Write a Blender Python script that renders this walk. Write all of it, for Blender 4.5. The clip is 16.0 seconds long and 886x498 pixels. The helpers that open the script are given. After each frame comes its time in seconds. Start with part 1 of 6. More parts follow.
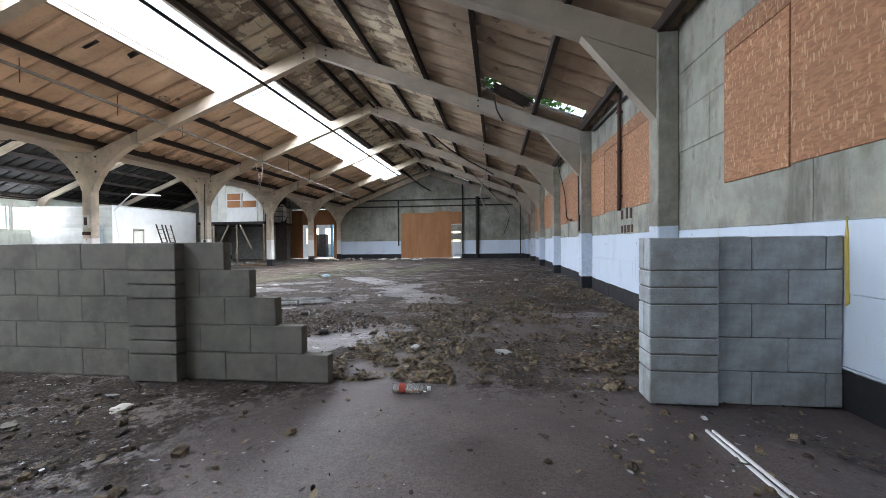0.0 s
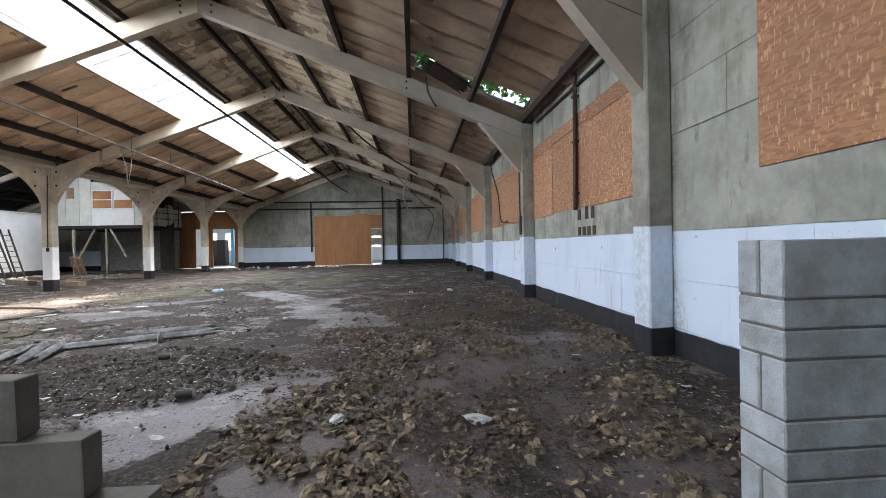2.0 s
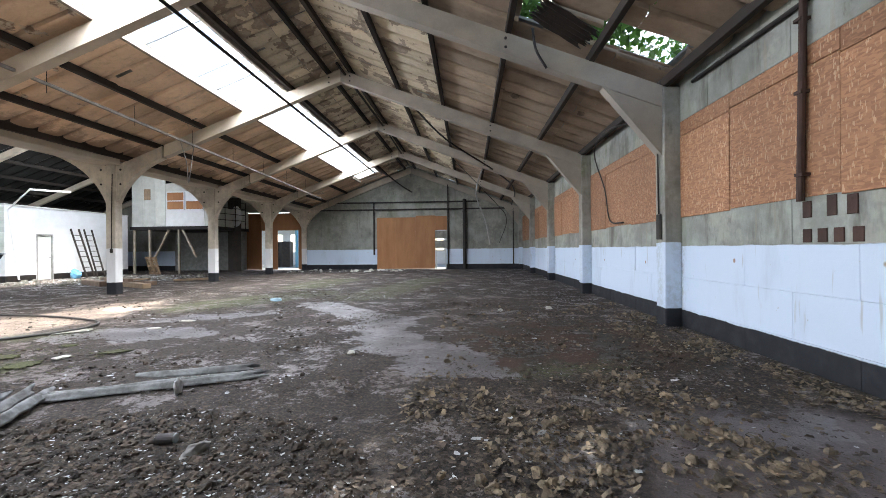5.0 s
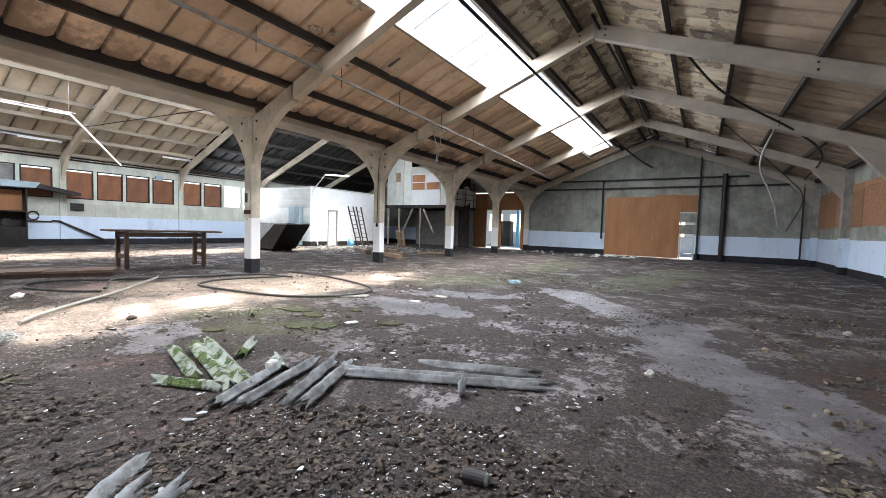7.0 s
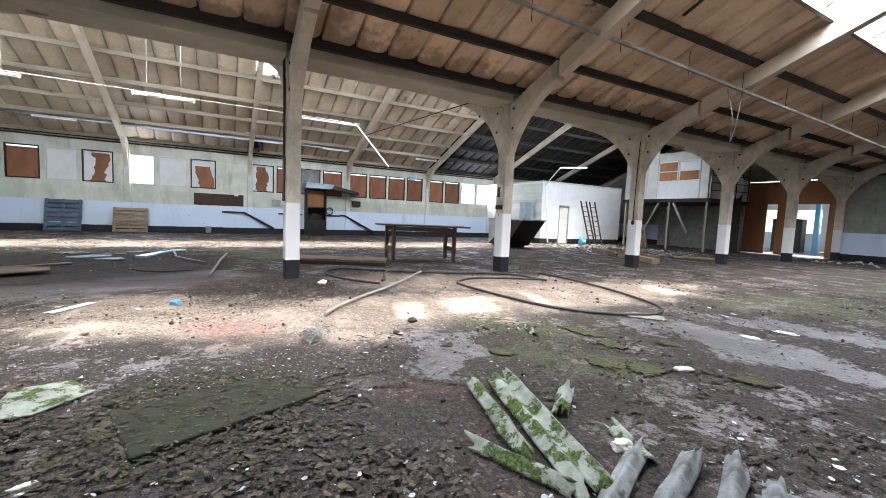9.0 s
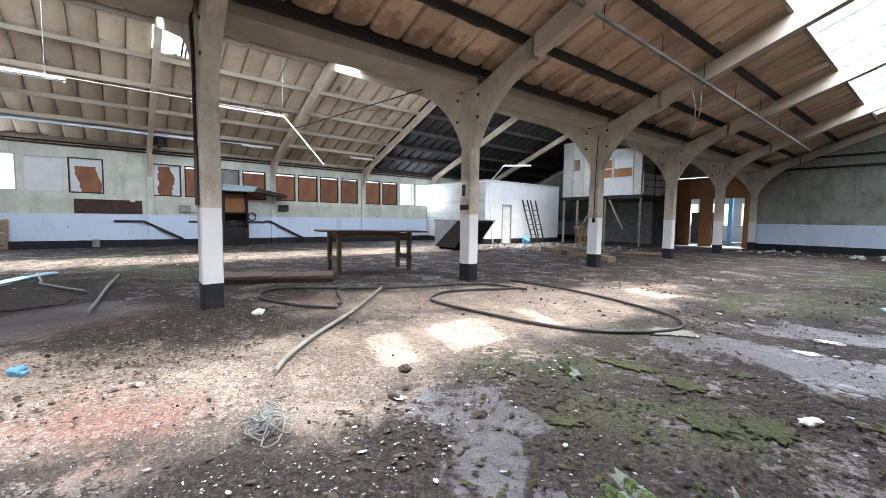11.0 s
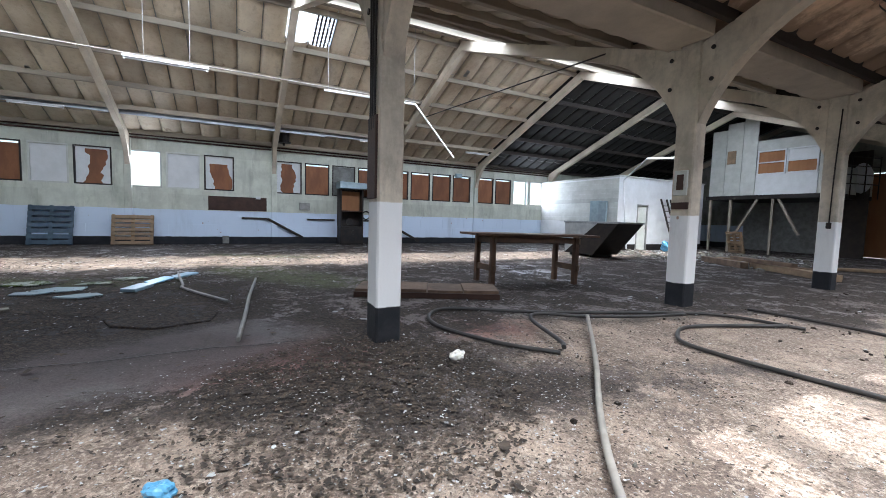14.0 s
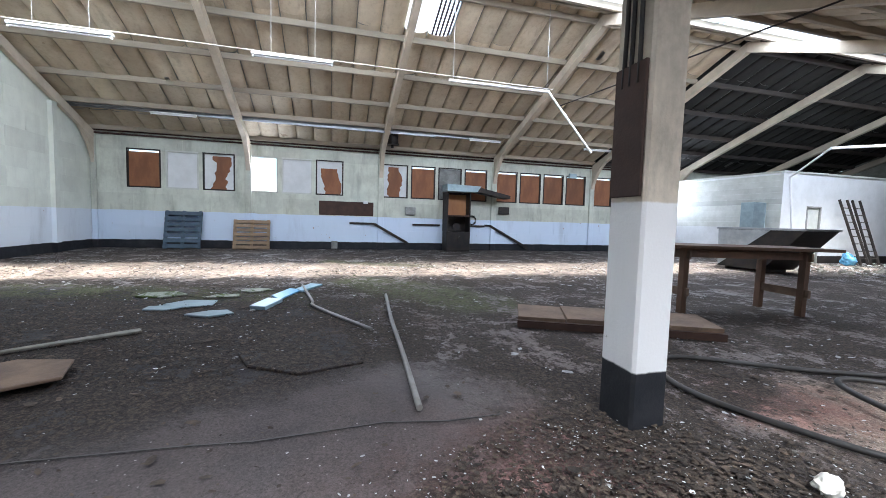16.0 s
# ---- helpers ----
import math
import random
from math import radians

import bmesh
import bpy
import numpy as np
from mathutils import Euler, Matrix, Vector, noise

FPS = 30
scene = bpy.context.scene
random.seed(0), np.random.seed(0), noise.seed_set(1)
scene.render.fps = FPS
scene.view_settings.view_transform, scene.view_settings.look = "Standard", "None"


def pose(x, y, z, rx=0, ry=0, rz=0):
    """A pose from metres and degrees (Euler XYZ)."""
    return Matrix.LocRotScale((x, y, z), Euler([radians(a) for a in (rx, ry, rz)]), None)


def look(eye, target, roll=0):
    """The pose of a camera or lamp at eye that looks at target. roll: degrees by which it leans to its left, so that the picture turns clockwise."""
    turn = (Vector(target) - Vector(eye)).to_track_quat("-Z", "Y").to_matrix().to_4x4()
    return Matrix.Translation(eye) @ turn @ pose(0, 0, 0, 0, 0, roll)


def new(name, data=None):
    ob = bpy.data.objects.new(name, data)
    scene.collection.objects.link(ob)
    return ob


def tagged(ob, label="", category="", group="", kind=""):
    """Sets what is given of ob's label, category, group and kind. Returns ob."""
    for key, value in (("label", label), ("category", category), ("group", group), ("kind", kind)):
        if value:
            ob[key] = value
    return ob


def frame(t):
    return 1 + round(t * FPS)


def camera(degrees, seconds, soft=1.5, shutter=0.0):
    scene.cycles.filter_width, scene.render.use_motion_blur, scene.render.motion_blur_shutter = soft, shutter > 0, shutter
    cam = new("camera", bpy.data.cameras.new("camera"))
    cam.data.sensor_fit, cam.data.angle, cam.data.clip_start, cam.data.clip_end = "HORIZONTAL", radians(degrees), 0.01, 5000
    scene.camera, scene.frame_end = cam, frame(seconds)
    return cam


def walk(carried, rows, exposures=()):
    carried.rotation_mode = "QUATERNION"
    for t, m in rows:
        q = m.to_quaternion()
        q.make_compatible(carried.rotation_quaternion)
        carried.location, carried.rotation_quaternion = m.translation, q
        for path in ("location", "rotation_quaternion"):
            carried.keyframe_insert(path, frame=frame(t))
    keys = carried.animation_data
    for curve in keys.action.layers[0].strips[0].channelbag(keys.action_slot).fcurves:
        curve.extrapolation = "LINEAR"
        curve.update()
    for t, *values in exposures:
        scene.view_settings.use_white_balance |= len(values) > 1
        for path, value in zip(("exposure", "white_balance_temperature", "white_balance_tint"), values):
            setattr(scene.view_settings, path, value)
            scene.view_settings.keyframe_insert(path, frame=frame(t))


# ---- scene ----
# camera and its walk
cam = camera(95.0, 16.0, 0.6)
ROWS = [
    (0, 0.152, -0.000, 1.122, 89.05, 0.57, 7.39),
    (0.5, 0.089, 0.422, 1.148, 89.06, 1.03, 0.35),
    (1, 0.009, 0.783, 1.136, 89.08, 1.29, -4.22),
    (1.5, -0.065, 1.181, 1.119, 89.22, 1.32, -5.33),
    (2, -0.180, 1.509, 1.140, 89.56, 1.13, -4.22),
    (2.5, -0.290, 1.800, 1.145, 89.77, 0.95, -3.56),
    (3, -0.409, 2.191, 1.141, 89.72, 0.75, -2.59),
    (5.5, -1.068, 3.824, 1.237, 90.14, -0.00, 8.48),
    (6, -1.320, 4.114, 1.221, 89.60, -0.79, 15.84),
    (6.5, -1.575, 4.229, 1.252, 88.19, -1.35, 24.94),
    (7, -1.940, 4.271, 1.233, 87.02, -1.77, 32.53),
    (7.5, -2.374, 4.307, 1.181, 86.00, -2.23, 43.33),
    (8, -2.796, 4.386, 1.181, 85.46, -2.28, 56.23),
    (8.5, -3.212, 4.448, 1.207, 85.38, -2.46, 61.91),
    (11, -5.093, 4.633, 1.220, 85.86, -0.84, 51.72),
    (11.5, -5.411, 4.629, 1.211, 86.02, -0.31, 44.59),
    (12, -5.756, 4.697, 1.177, 85.97, -0.09, 41.16),
    (12.5, -6.181, 4.707, 1.182, 85.84, -0.28, 41.74),
    (13, -6.602, 4.611, 1.187, 86.02, -0.77, 45.58),
    (13.5, -6.959, 4.466, 1.189, 85.93, -1.36, 53.18),
    (14, -7.477, 4.278, 1.193, 85.67, -1.61, 63.29),
    (14.5, -7.952, 4.103, 1.180, 85.81, -2.03, 70.82),
    (15, -8.338, 3.968, 1.170, 85.94, -2.28, 72.89),
    (15.5, -8.775, 3.825, 1.147, 86.05, -2.43, 73.85),
    (16, -9.191, 3.733, 1.193, 85.93, -1.62, 74.63),
]
EXPOSURES = [(0.0, 1.84, 6500, 10), (3.0, 1.80, 6700, 10), (5.0, 1.96, 6500, 10), (7.5, 1.92, 6500, 10), (8.5, 1.72, 6450, 10), (11.0, 1.45, 6300, 10), (12.5, 1.32, 5950, 10), (14.0, 1.10, 6050, 10), (16.0, 1.54, 6050, 10)]
walk(cam, [(t, pose(x, y, z, rx, ry, rz)) for t, x, y, z, rx, ry, rz in ROWS], EXPOSURES)

# plan: frames stand every BAY along y; the hall lies between XW and XL, the aisle between XL and XF
BAY, Y1 = 4.62, 5.55
FY = [Y1 + BAY * (k - 1) for k in range(-1, 7)]     # frames -1 .. 6; the last is the end wall
YS, YE = FY[0], FY[-1]
XW, XL, XF = 2.42, -11.25, -24.87
XP = XW - 0.25                                       # face of the wall columns
XA, XB = -4.42, -18.12                               # ridges of hall and aisle
APEX, SLOPE, RISE = 6.3, 0.385, 0.17                 # rafter top at the ridge, pitch, sheet above rafter


def roof_z(x, ridge):
    return APEX - SLOPE * abs(x - ridge)


# world, sun and daylight
world = bpy.data.worlds.new("sky")
scene.world = world
world.use_nodes = True
wn = world.node_tree
bg = wn.nodes["Background"]
sky = wn.nodes.new("ShaderNodeTexSky")
sky.sky_type, sky.sun_disc = "NISHITA", False
sky.sun_elevation, sky.sun_rotation = radians(50.5), radians(22.8)
wn.links.new(sky.outputs[0], bg.inputs[0])
bg.inputs[1].default_value = 0.15
sun = new("sun", bpy.data.lights.new("sun", "SUN"))
sun.data.energy, sun.data.angle, sun.data.color = 5.0, radians(0.6), (1.0, 0.965, 0.91)
sun.matrix_world = look((20, 60, 60), (20 - 0.32 * 60, 60 - 0.76 * 60, 0))


def daylight(name, centre, width, length, normal, watts, colour=(0.90, 0.945, 1.06), spread=180):
    """Sky light in an opening; the lamp's long side runs along y."""
    lamp = bpy.data.lights.new(name, "AREA")
    lamp.shape, lamp.size, lamp.size_y, lamp.energy, lamp.color = "RECTANGLE", width, length, watts, colour
    lamp.spread = radians(spread)
    ob = new(name, lamp)
    z = -Vector(normal).normalized()
    y = Vector((0, 1, 0))
    x = y.cross(z).normalized()
    ob.matrix_world = Matrix.Translation(centre) @ Matrix((x, y, z)).transposed().to_4x4()
    return ob


SKY_H = (-7.3, -6.0)          # rooflight strip of the hall, in x
SKY_A = (-17.5, -15.9)       # rooflight strip of the aisle
HALL_GLAZED = (-3.0, 27.1)
xm = sum(SKY_H) / 2
daylight("rooflight_hall", (xm, 10.6, roof_z(xm, XA) + RISE - 0.03), 1.36, 27.2, (SLOPE, 0, -1), 760)
# sunlight softened by the hall's translucent sheets still leans the way the sun does
daylight("rooflight_hall_sunward", (xm, 10.6, roof_z(xm, XA) + RISE - 0.1), 0.22, 27.2, (-0.36, 0, -1), 215, (1.0, 0.965, 0.91), 62)
xm = sum(SKY_A) / 2
daylight("rooflight_aisle", (xm, 10.0, roof_z(xm, XB) + RISE - 0.03), 1.4, 25.5, (-SLOPE, 0, -1), 450)
daylight("rooflight_aisle_sunward", (xm, 10.0, roof_z(xm, XB) + RISE - 0.08), 0.3, 25.5, (-0.36, 0, -1), 260, (1.0, 0.965, 0.91), 48)
daylight("window_light", (XF - 0.05, 1.38, 2.5), 1.2, 0.95, (1, 0, 0), 40)
daylight("window_light", (XF - 0.05, 18.1, 2.5), 1.2, 1.95, (1, 0, 0), 75)

# ---- materials ----
class Mat:
    """Small node builder round a Principled BSDF."""

    def __init__(self, name, rough=0.8, metal=0.0):
        self.m = bpy.data.materials.new(name)
        self.m.use_nodes = True
        self.t = self.m.node_tree
        self.b = self.t.nodes["Principled BSDF"]
        self.b.inputs["Roughness"].default_value = rough
        self.b.inputs["Metallic"].default_value = metal
        self.pos = self.node("ShaderNodeNewGeometry").outputs["Position"]
        self.obj = self.node("ShaderNodeTexCoord").outputs["Object"]

    def node(self, kind, **props):
        n = self.t.nodes.new(kind)
        for k, v in props.items():
            if k == "operation":
                n.operation = v
            elif k == "blend_type":
                n.blend_type = v
        return n

    def link(self, a, b):
        if hasattr(a, "node"):
            self.t.links.new(a, b)
        else:
            b.default_value = a

    def math(self, op, a, b=0.0, c=None):
        n = self.node("ShaderNodeMath", operation=op)
        self.link(a, n.inputs[0])
        self.link(b, n.inputs[1])
        if c is not None:
            self.link(c, n.inputs[2])
        return n.outputs[0]

    def noise(self, scale, detail=4.0, rough=0.6, vec=None, stretch=None, dist=0.0):
        n = self.node("ShaderNodeTexNoise")
        n.inputs["Scale"].default_value, n.inputs["Detail"].default_value = scale, detail
        n.inputs["Roughness"].default_value, n.inputs["Distortion"].default_value = rough, dist
        v = self.pos if vec is None else vec
        if stretch:
            mp = self.node("ShaderNodeMapping")
            mp.inputs["Scale"].default_value = stretch
            self.link(v, mp.inputs["Vector"])
            v = mp.outputs[0]
        self.link(v, n.inputs["Vector"])
        return n.outputs["Fac"]

    def voronoi(self, scale, vec=None, out="Distance", feature=None, stretch=None):
        n = self.node("ShaderNodeTexVoronoi")
        n.inputs["Scale"].default_value = scale
        if feature:
            n.feature = feature
        v = self.pos if vec is None else vec
        if stretch:
            mp = self.node("ShaderNodeMapping")
            mp.inputs["Scale"].default_value = stretch
            self.link(v, mp.inputs["Vector"])
            v = mp.outputs[0]
        self.link(v, n.inputs["Vector"])
        return n.outputs[out]

    def step(self, value, low, high):
        n = self.node("ShaderNodeMapRange")
        n.interpolation_type = "SMOOTHSTEP"
        self.link(value, n.inputs[0])
        n.inputs[1].default_value, n.inputs[2].default_value = low, high
        return n.outputs[0]

    def mix(self, fac, a, b):
        n = self.node("ShaderNodeMix")
        n.data_type = "RGBA"
        self.link(fac, n.inputs[0])
        for v, s in ((a, n.inputs[6]), (b, n.inputs[7])):
            self.link(v if hasattr(v, "node") else (*v, 1.0), s)
        return n.outputs[2]

    def axis(self, i, vec=None):
        n = self.node("ShaderNodeSeparateXYZ")
        self.link(self.pos if vec is None else vec, n.inputs[0])
        return n.outputs[i]

    def rand(self, island=False):
        return self.node("ShaderNodeNewGeometry").outputs["Random Per Island"] if island else self.node("ShaderNodeObjectInfo").outputs["Random"]

    def colour(self, c):
        self.link(c if hasattr(c, "node") else (*c, 1.0), self.b.inputs["Base Color"])
        return self

    def rough(self, r):
        self.link(r, self.b.inputs["Roughness"])
        return self

    def bump(self, height, strength=0.4, dist=0.01):
        n = self.node("ShaderNodeBump")
        n.inputs["Strength"].default_value, n.inputs["Distance"].default_value = strength, dist
        self.link(height, n.inputs["Height"])
        self.link(n.outputs[0], self.b.inputs["Normal"])
        return self


def plain(name, a, b, scale=6.0, rough=0.8, metal=0.0, bump=0.3, stretch=None, island=False, spread=0.35, fine=60.0):
    """Two-tone worn surface: large stains, fine grain and a tint for each object."""
    m = Mat(name, rough, metal)
    big = m.step(m.noise(scale, 5, 0.65, m.obj, stretch), 0.3, 0.7)
    c = m.mix(big, a, b)
    grain = m.noise(fine, 3, 0.6, m.obj, stretch)
    c = m.mix(m.math("MULTIPLY", grain, 0.35), c, tuple(v * 0.45 for v in a))
    hsv = m.node("ShaderNodeHueSaturation")
    m.link(m.math("MULTIPLY_ADD", m.rand(island), spread, 1 - spread / 2), hsv.inputs["Value"])
    m.link(c, hsv.inputs["Color"])
    m.colour(hsv.outputs[0]).bump(m.math("ADD", grain, big), bump, 0.006)
    return m.m


def painted_wall(name, top, white, line=1.24, skirt=0.3, dirt=0.5, algae=0.0, mottle=0.58):
    """Masonry painted black at the foot, white to the line, bare or tinted above, with runs and damp."""
    m = Mat(name, 0.75)
    z = m.axis(2)
    wob = m.math("MULTIPLY", m.math("SUBTRACT", m.noise(3.0, 6), 0.5), 0.05)
    zz = m.math("ADD", z, wob)
    tone = m.mix(m.step(m.noise(1.1, 7, 0.72), 0.35, 0.65), top, tuple(v * mottle for v in top))
    tone = m.mix(m.math("MULTIPLY", m.step(m.noise(2.2, 5, 0.7, None, (1, 1, 0.2)), 0.5, 0.72), dirt), tone, (0.11, 0.105, 0.085))
    tone = m.mix(m.math("MULTIPLY", m.step(m.noise(1.3, 5, 0.65, None, (1, 1, 0.35)), 0.54, 0.68), dirt * 0.7), tone, (0.15, 0.18, 0.085))
    tone = m.mix(m.math("MULTIPLY", m.step(m.noise(5.5, 6, 0.7, None, (1, 1, 0.3)), 0.58, 0.68), dirt * 0.55), tone, (0.075, 0.062, 0.05))
    tone = m.mix(m.math("MULTIPLY", m.step(m.noise(0.9, 5, 0.75), 0.52, 0.62), dirt * 0.45), tone, (0.50, 0.48, 0.40))
    tone = m.mix(m.math("MULTIPLY", m.rand(), 0.16), tone, (0.12, 0.12, 0.11))
    w = m.mix(m.math("MULTIPLY", m.step(m.noise(1.6, 6, 0.7, None, (1, 1, 0.25)), 0.5, 0.8), 0.55), white, tuple(v * 0.6 for v in white))
    w = m.mix(m.math("MULTIPLY", m.step(m.voronoi(2.9, None, "Distance", None, (1, 1, 0.8)), 0.085, 0.04), 0.8), w, (0.28, 0.13, 0.05))
    w = m.mix(m.step(m.noise(9, 5, 0.75), 0.66, 0.74), w, (0.36, 0.35, 0.32))
    c = m.mix(m.step(zz, line + 0.008, line - 0.008), tone, w)
    if algae:     # green growth and brown runs where the columns leak
        bay = m.math("FRACT", m.math("MULTIPLY_ADD", m.axis(1), 1 / BAY, 0.5 - Y1 / BAY))
        off = m.math("MULTIPLY", m.math("ABSOLUTE", m.math("SUBTRACT", bay, 0.5)), BAY)
        grow = m.step(m.math("ADD", off, m.math("MULTIPLY", m.noise(2.2, 6, 0.7, None, (1, 1, 0.35)), 1.1)), 0.86, 0.5)
        grow = m.math("MULTIPLY", grow, m.step(m.noise(14, 5, 0.7), 0.36, 0.6))
        c = m.mix(m.math("MULTIPLY", grow, algae), c, m.mix(m.step(m.noise(3.1, 4), 0.45, 0.55), (0.13, 0.16, 0.06), (0.17, 0.125, 0.08)))
        drip = m.step(m.noise(7.0, 3, 0.6, None, (1, 1, 0.12)), 0.63, 0.70)
        c = m.mix(m.math("MULTIPLY", drip, algae * 0.55), c, (0.30, 0.25, 0.18))
    black = m.mix(m.step(m.noise(5, 5), 0.4, 0.75), (0.007, 0.009, 0.013), (0.022, 0.023, 0.028))
    c = m.mix(m.step(zz, skirt + 0.008, skirt - 0.008), c, black)
    m.colour(c)
    h = m.math("ADD", m.noise(45, 4, 0.7), m.noise(7, 4, 0.6))
    m.bump(h, 0.35, 0.008)
    return m.m


WHITE = (0.60, 0.70, 0.83)
M_WALL = painted_wall("wall_grey_over_white", (0.38, 0.40, 0.355), WHITE, 1.24, 0.26, 0.85, 0.75)
# copy of the hall wall paint, darkened for the gable's distance from the light
M_NORTH = painted_wall("gable_grey_over_white", (0.33, 0.34, 0.30), WHITE, 1.24, 0.3, 0.6)
M_FARWALL = painted_wall("wall_green_over_white", (0.64, 0.67, 0.58), WHITE, 1.24, 0.27, 0.3, 0.0, 0.78)
# lighter copy of the far wall paint, making up for weak light on this gable
M_SOUTH = painted_wall("gable_pale_green_over_white", (0.76, 0.80, 0.72), (0.74, 0.80, 0.86), 1.24, 0.27, 0.1, 0.0, 0.88)
M_COLUMN = painted_wall("column_cream_over_white", (0.75, 0.67, 0.54), (0.80, 0.81, 0.81), 1.33, 0.34, 0.34)
M_RCOLUMN = painted_wall("column_grey_over_white", (0.36, 0.355, 0.32), WHITE, 1.30, 0.28, 0.6, 0.3)
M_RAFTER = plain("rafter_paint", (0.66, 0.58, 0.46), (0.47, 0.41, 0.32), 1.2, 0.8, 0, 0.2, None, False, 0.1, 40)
# east rafters: greyer and darker than rafter_paint
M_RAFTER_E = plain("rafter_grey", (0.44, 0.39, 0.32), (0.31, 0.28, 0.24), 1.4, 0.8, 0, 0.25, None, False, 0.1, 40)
M_BLOCK = plain("concrete_block", (0.195, 0.188, 0.168), (0.11, 0.108, 0.098), 5.0, 0.9, 0, 0.5, None, False, 0.25, 90)
M_BLOCK_BLUE = plain("painted_block", (0.42, 0.475, 0.52), (0.24, 0.255, 0.25), 5.0, 0.8, 0, 0.7, None, False, 0.12, 90)


def two_faced_block():
    """Bare blocks whose far face (towards +y) is whitewashed."""
    m = Mat("block_whitewashed_behind", 0.9)
    grain = m.noise(80, 4, 0.7)
    c = m.mix(m.step(m.noise(5, 5, 0.65), 0.3, 0.7), (0.205, 0.198, 0.175), (0.115, 0.113, 0.102))
    c = m.mix(m.math("MULTIPLY", m.rand(), 0.4), c, (0.19, 0.185, 0.165))
    w = m.mix(m.step(m.noise(6, 5, 0.7), 0.45, 0.75), (0.70, 0.72, 0.71), (0.52, 0.54, 0.50))
    w = m.mix(m.step(m.noise(1.2, 3), 0.62, 0.75), w, (0.30, 0.31, 0.26))
    up = m.axis(1, m.node("ShaderNodeNewGeometry").outputs["Normal"])
    c = m.mix(m.step(up, 0.4, 0.6), c, w)
    m.colour(m.mix(m.math("MULTIPLY", grain, 0.3), c, (0.08, 0.08, 0.07))).bump(grain, 0.5, 0.006)
    return m.m


M_BLOCK2 = two_faced_block()
M_MORTAR = plain("mortar", (0.17, 0.165, 0.15), (0.12, 0.12, 0.11), 8, 0.95, 0, 0.5)
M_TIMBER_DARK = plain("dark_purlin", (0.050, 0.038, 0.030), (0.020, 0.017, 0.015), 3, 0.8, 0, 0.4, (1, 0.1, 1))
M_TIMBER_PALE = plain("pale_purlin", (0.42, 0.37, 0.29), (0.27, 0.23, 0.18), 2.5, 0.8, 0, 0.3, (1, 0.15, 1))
M_BROWN = plain("bench_timber", (0.16, 0.085, 0.05), (0.085, 0.05, 0.032), 5, 0.65, 0, 0.4, (1, 1, 0.3))
M_BOARD = plain("damp_board", (0.20, 0.135, 0.09), (0.10, 0.065, 0.045), 4, 0.75, 0, 0.4)
M_PALLET = plain("pallet_wood", (0.33, 0.23, 0.14), (0.21, 0.15, 0.10), 6, 0.8, 0, 0.4)
M_PALLET_BLUE = plain("blue_pallet", (0.09, 0.13, 0.17), (0.05, 0.08, 0.11), 6, 0.8, 0, 0.4)
M_STEEL = plain("grey_conduit", (0.40, 0.40, 0.39), (0.28, 0.27, 0.25), 6, 0.5, 0.6, 0.1)
M_TRUNK = plain("dusty_trunking", (0.40, 0.38, 0.34), (0.22, 0.20, 0.18), 4, 0.6, 0.1, 0.1)
M_DARKSTEEL = plain("dark_steel", (0.022, 0.022, 0.024), (0.050, 0.040, 0.033), 5, 0.55, 0.5, 0.2)
M_RUST = plain("rusty_plate", (0.085, 0.045, 0.032), (0.05, 0.028, 0.022), 4, 0.7, 0.3, 0.3)
M_GALV = plain("galvanised", (0.42, 0.45, 0.47), (0.30, 0.33, 0.35), 4, 0.45, 0.7, 0.1)
M_HOSE = plain("black_hose", (0.018, 0.018, 0.018), (0.045, 0.042, 0.040), 5, 0.5, 0, 0.1)
M_HOSE_GREY = plain("dusty_hose", (0.30, 0.28, 0.25), (0.20, 0.19, 0.17), 5, 0.7, 0, 0.1)
M_CEMENT = plain("cement_sheet", (0.33, 0.335, 0.32), (0.20, 0.205, 0.19), 5, 0.85, 0, 0.4)
M_SHEET = plain("broken_cement_sheet", (0.27, 0.28, 0.28), (0.09, 0.092, 0.088), 9, 0.9, 0, 0.6)
M_PAINT_WHITE = plain("white_paint", (0.76, 0.78, 0.79), (0.66, 0.68, 0.68), 2.5, 0.6, 0, 0.1, None, False, 0.06)
M_PAINT_CREAM = plain("pale_panel", (0.60, 0.62, 0.58), (0.47, 0.49, 0.45), 2.5, 0.6, 0, 0.1)
M_TUBE = plain("lamp_tube_off", (0.82, 0.83, 0.84), (0.74, 0.75, 0.76), 3, 0.3, 0, 0.05)
M_BLUE = plain("blue_plastic", (0.10, 0.36, 0.62), (0.16, 0.42, 0.60), 6, 0.35, 0, 0.1)
M_PALEBLUE = plain("pale_blue_sheet", (0.34, 0.50, 0.60), (0.25, 0.40, 0.48), 6, 0.4, 0, 0.1)
M_BAG = plain("white_bag", (0.74, 0.74, 0.70), (0.62, 0.60, 0.50), 12, 0.4, 0, 0.2)
M_YELLOW = plain("yellow_print", (0.62, 0.50, 0.10), (0.55, 0.45, 0.12), 12, 0.5)
M_RED = plain("red_plastic", (0.42, 0.05, 0.03), (0.26, 0.03, 0.02), 8, 0.45)
M_TEAL = plain("teal_steel", (0.36, 0.47, 0.52), (0.26, 0.35, 0.39), 4, 0.5, 0.3, 0.1)
M_STONE = plain("rubble", (0.24, 0.23, 0.20), (0.15, 0.145, 0.125), 12, 0.95, 0, 0.6)
M_LEAF = plain("tree_leaf", (0.10, 0.24, 0.04), (0.06, 0.15, 0.03), 3, 0.6, 0, 0.1, None, True, 0.7)
M_BARK = plain("bark", (0.10, 0.08, 0.06), (0.06, 0.05, 0.04), 8, 0.9, 0, 0.6)
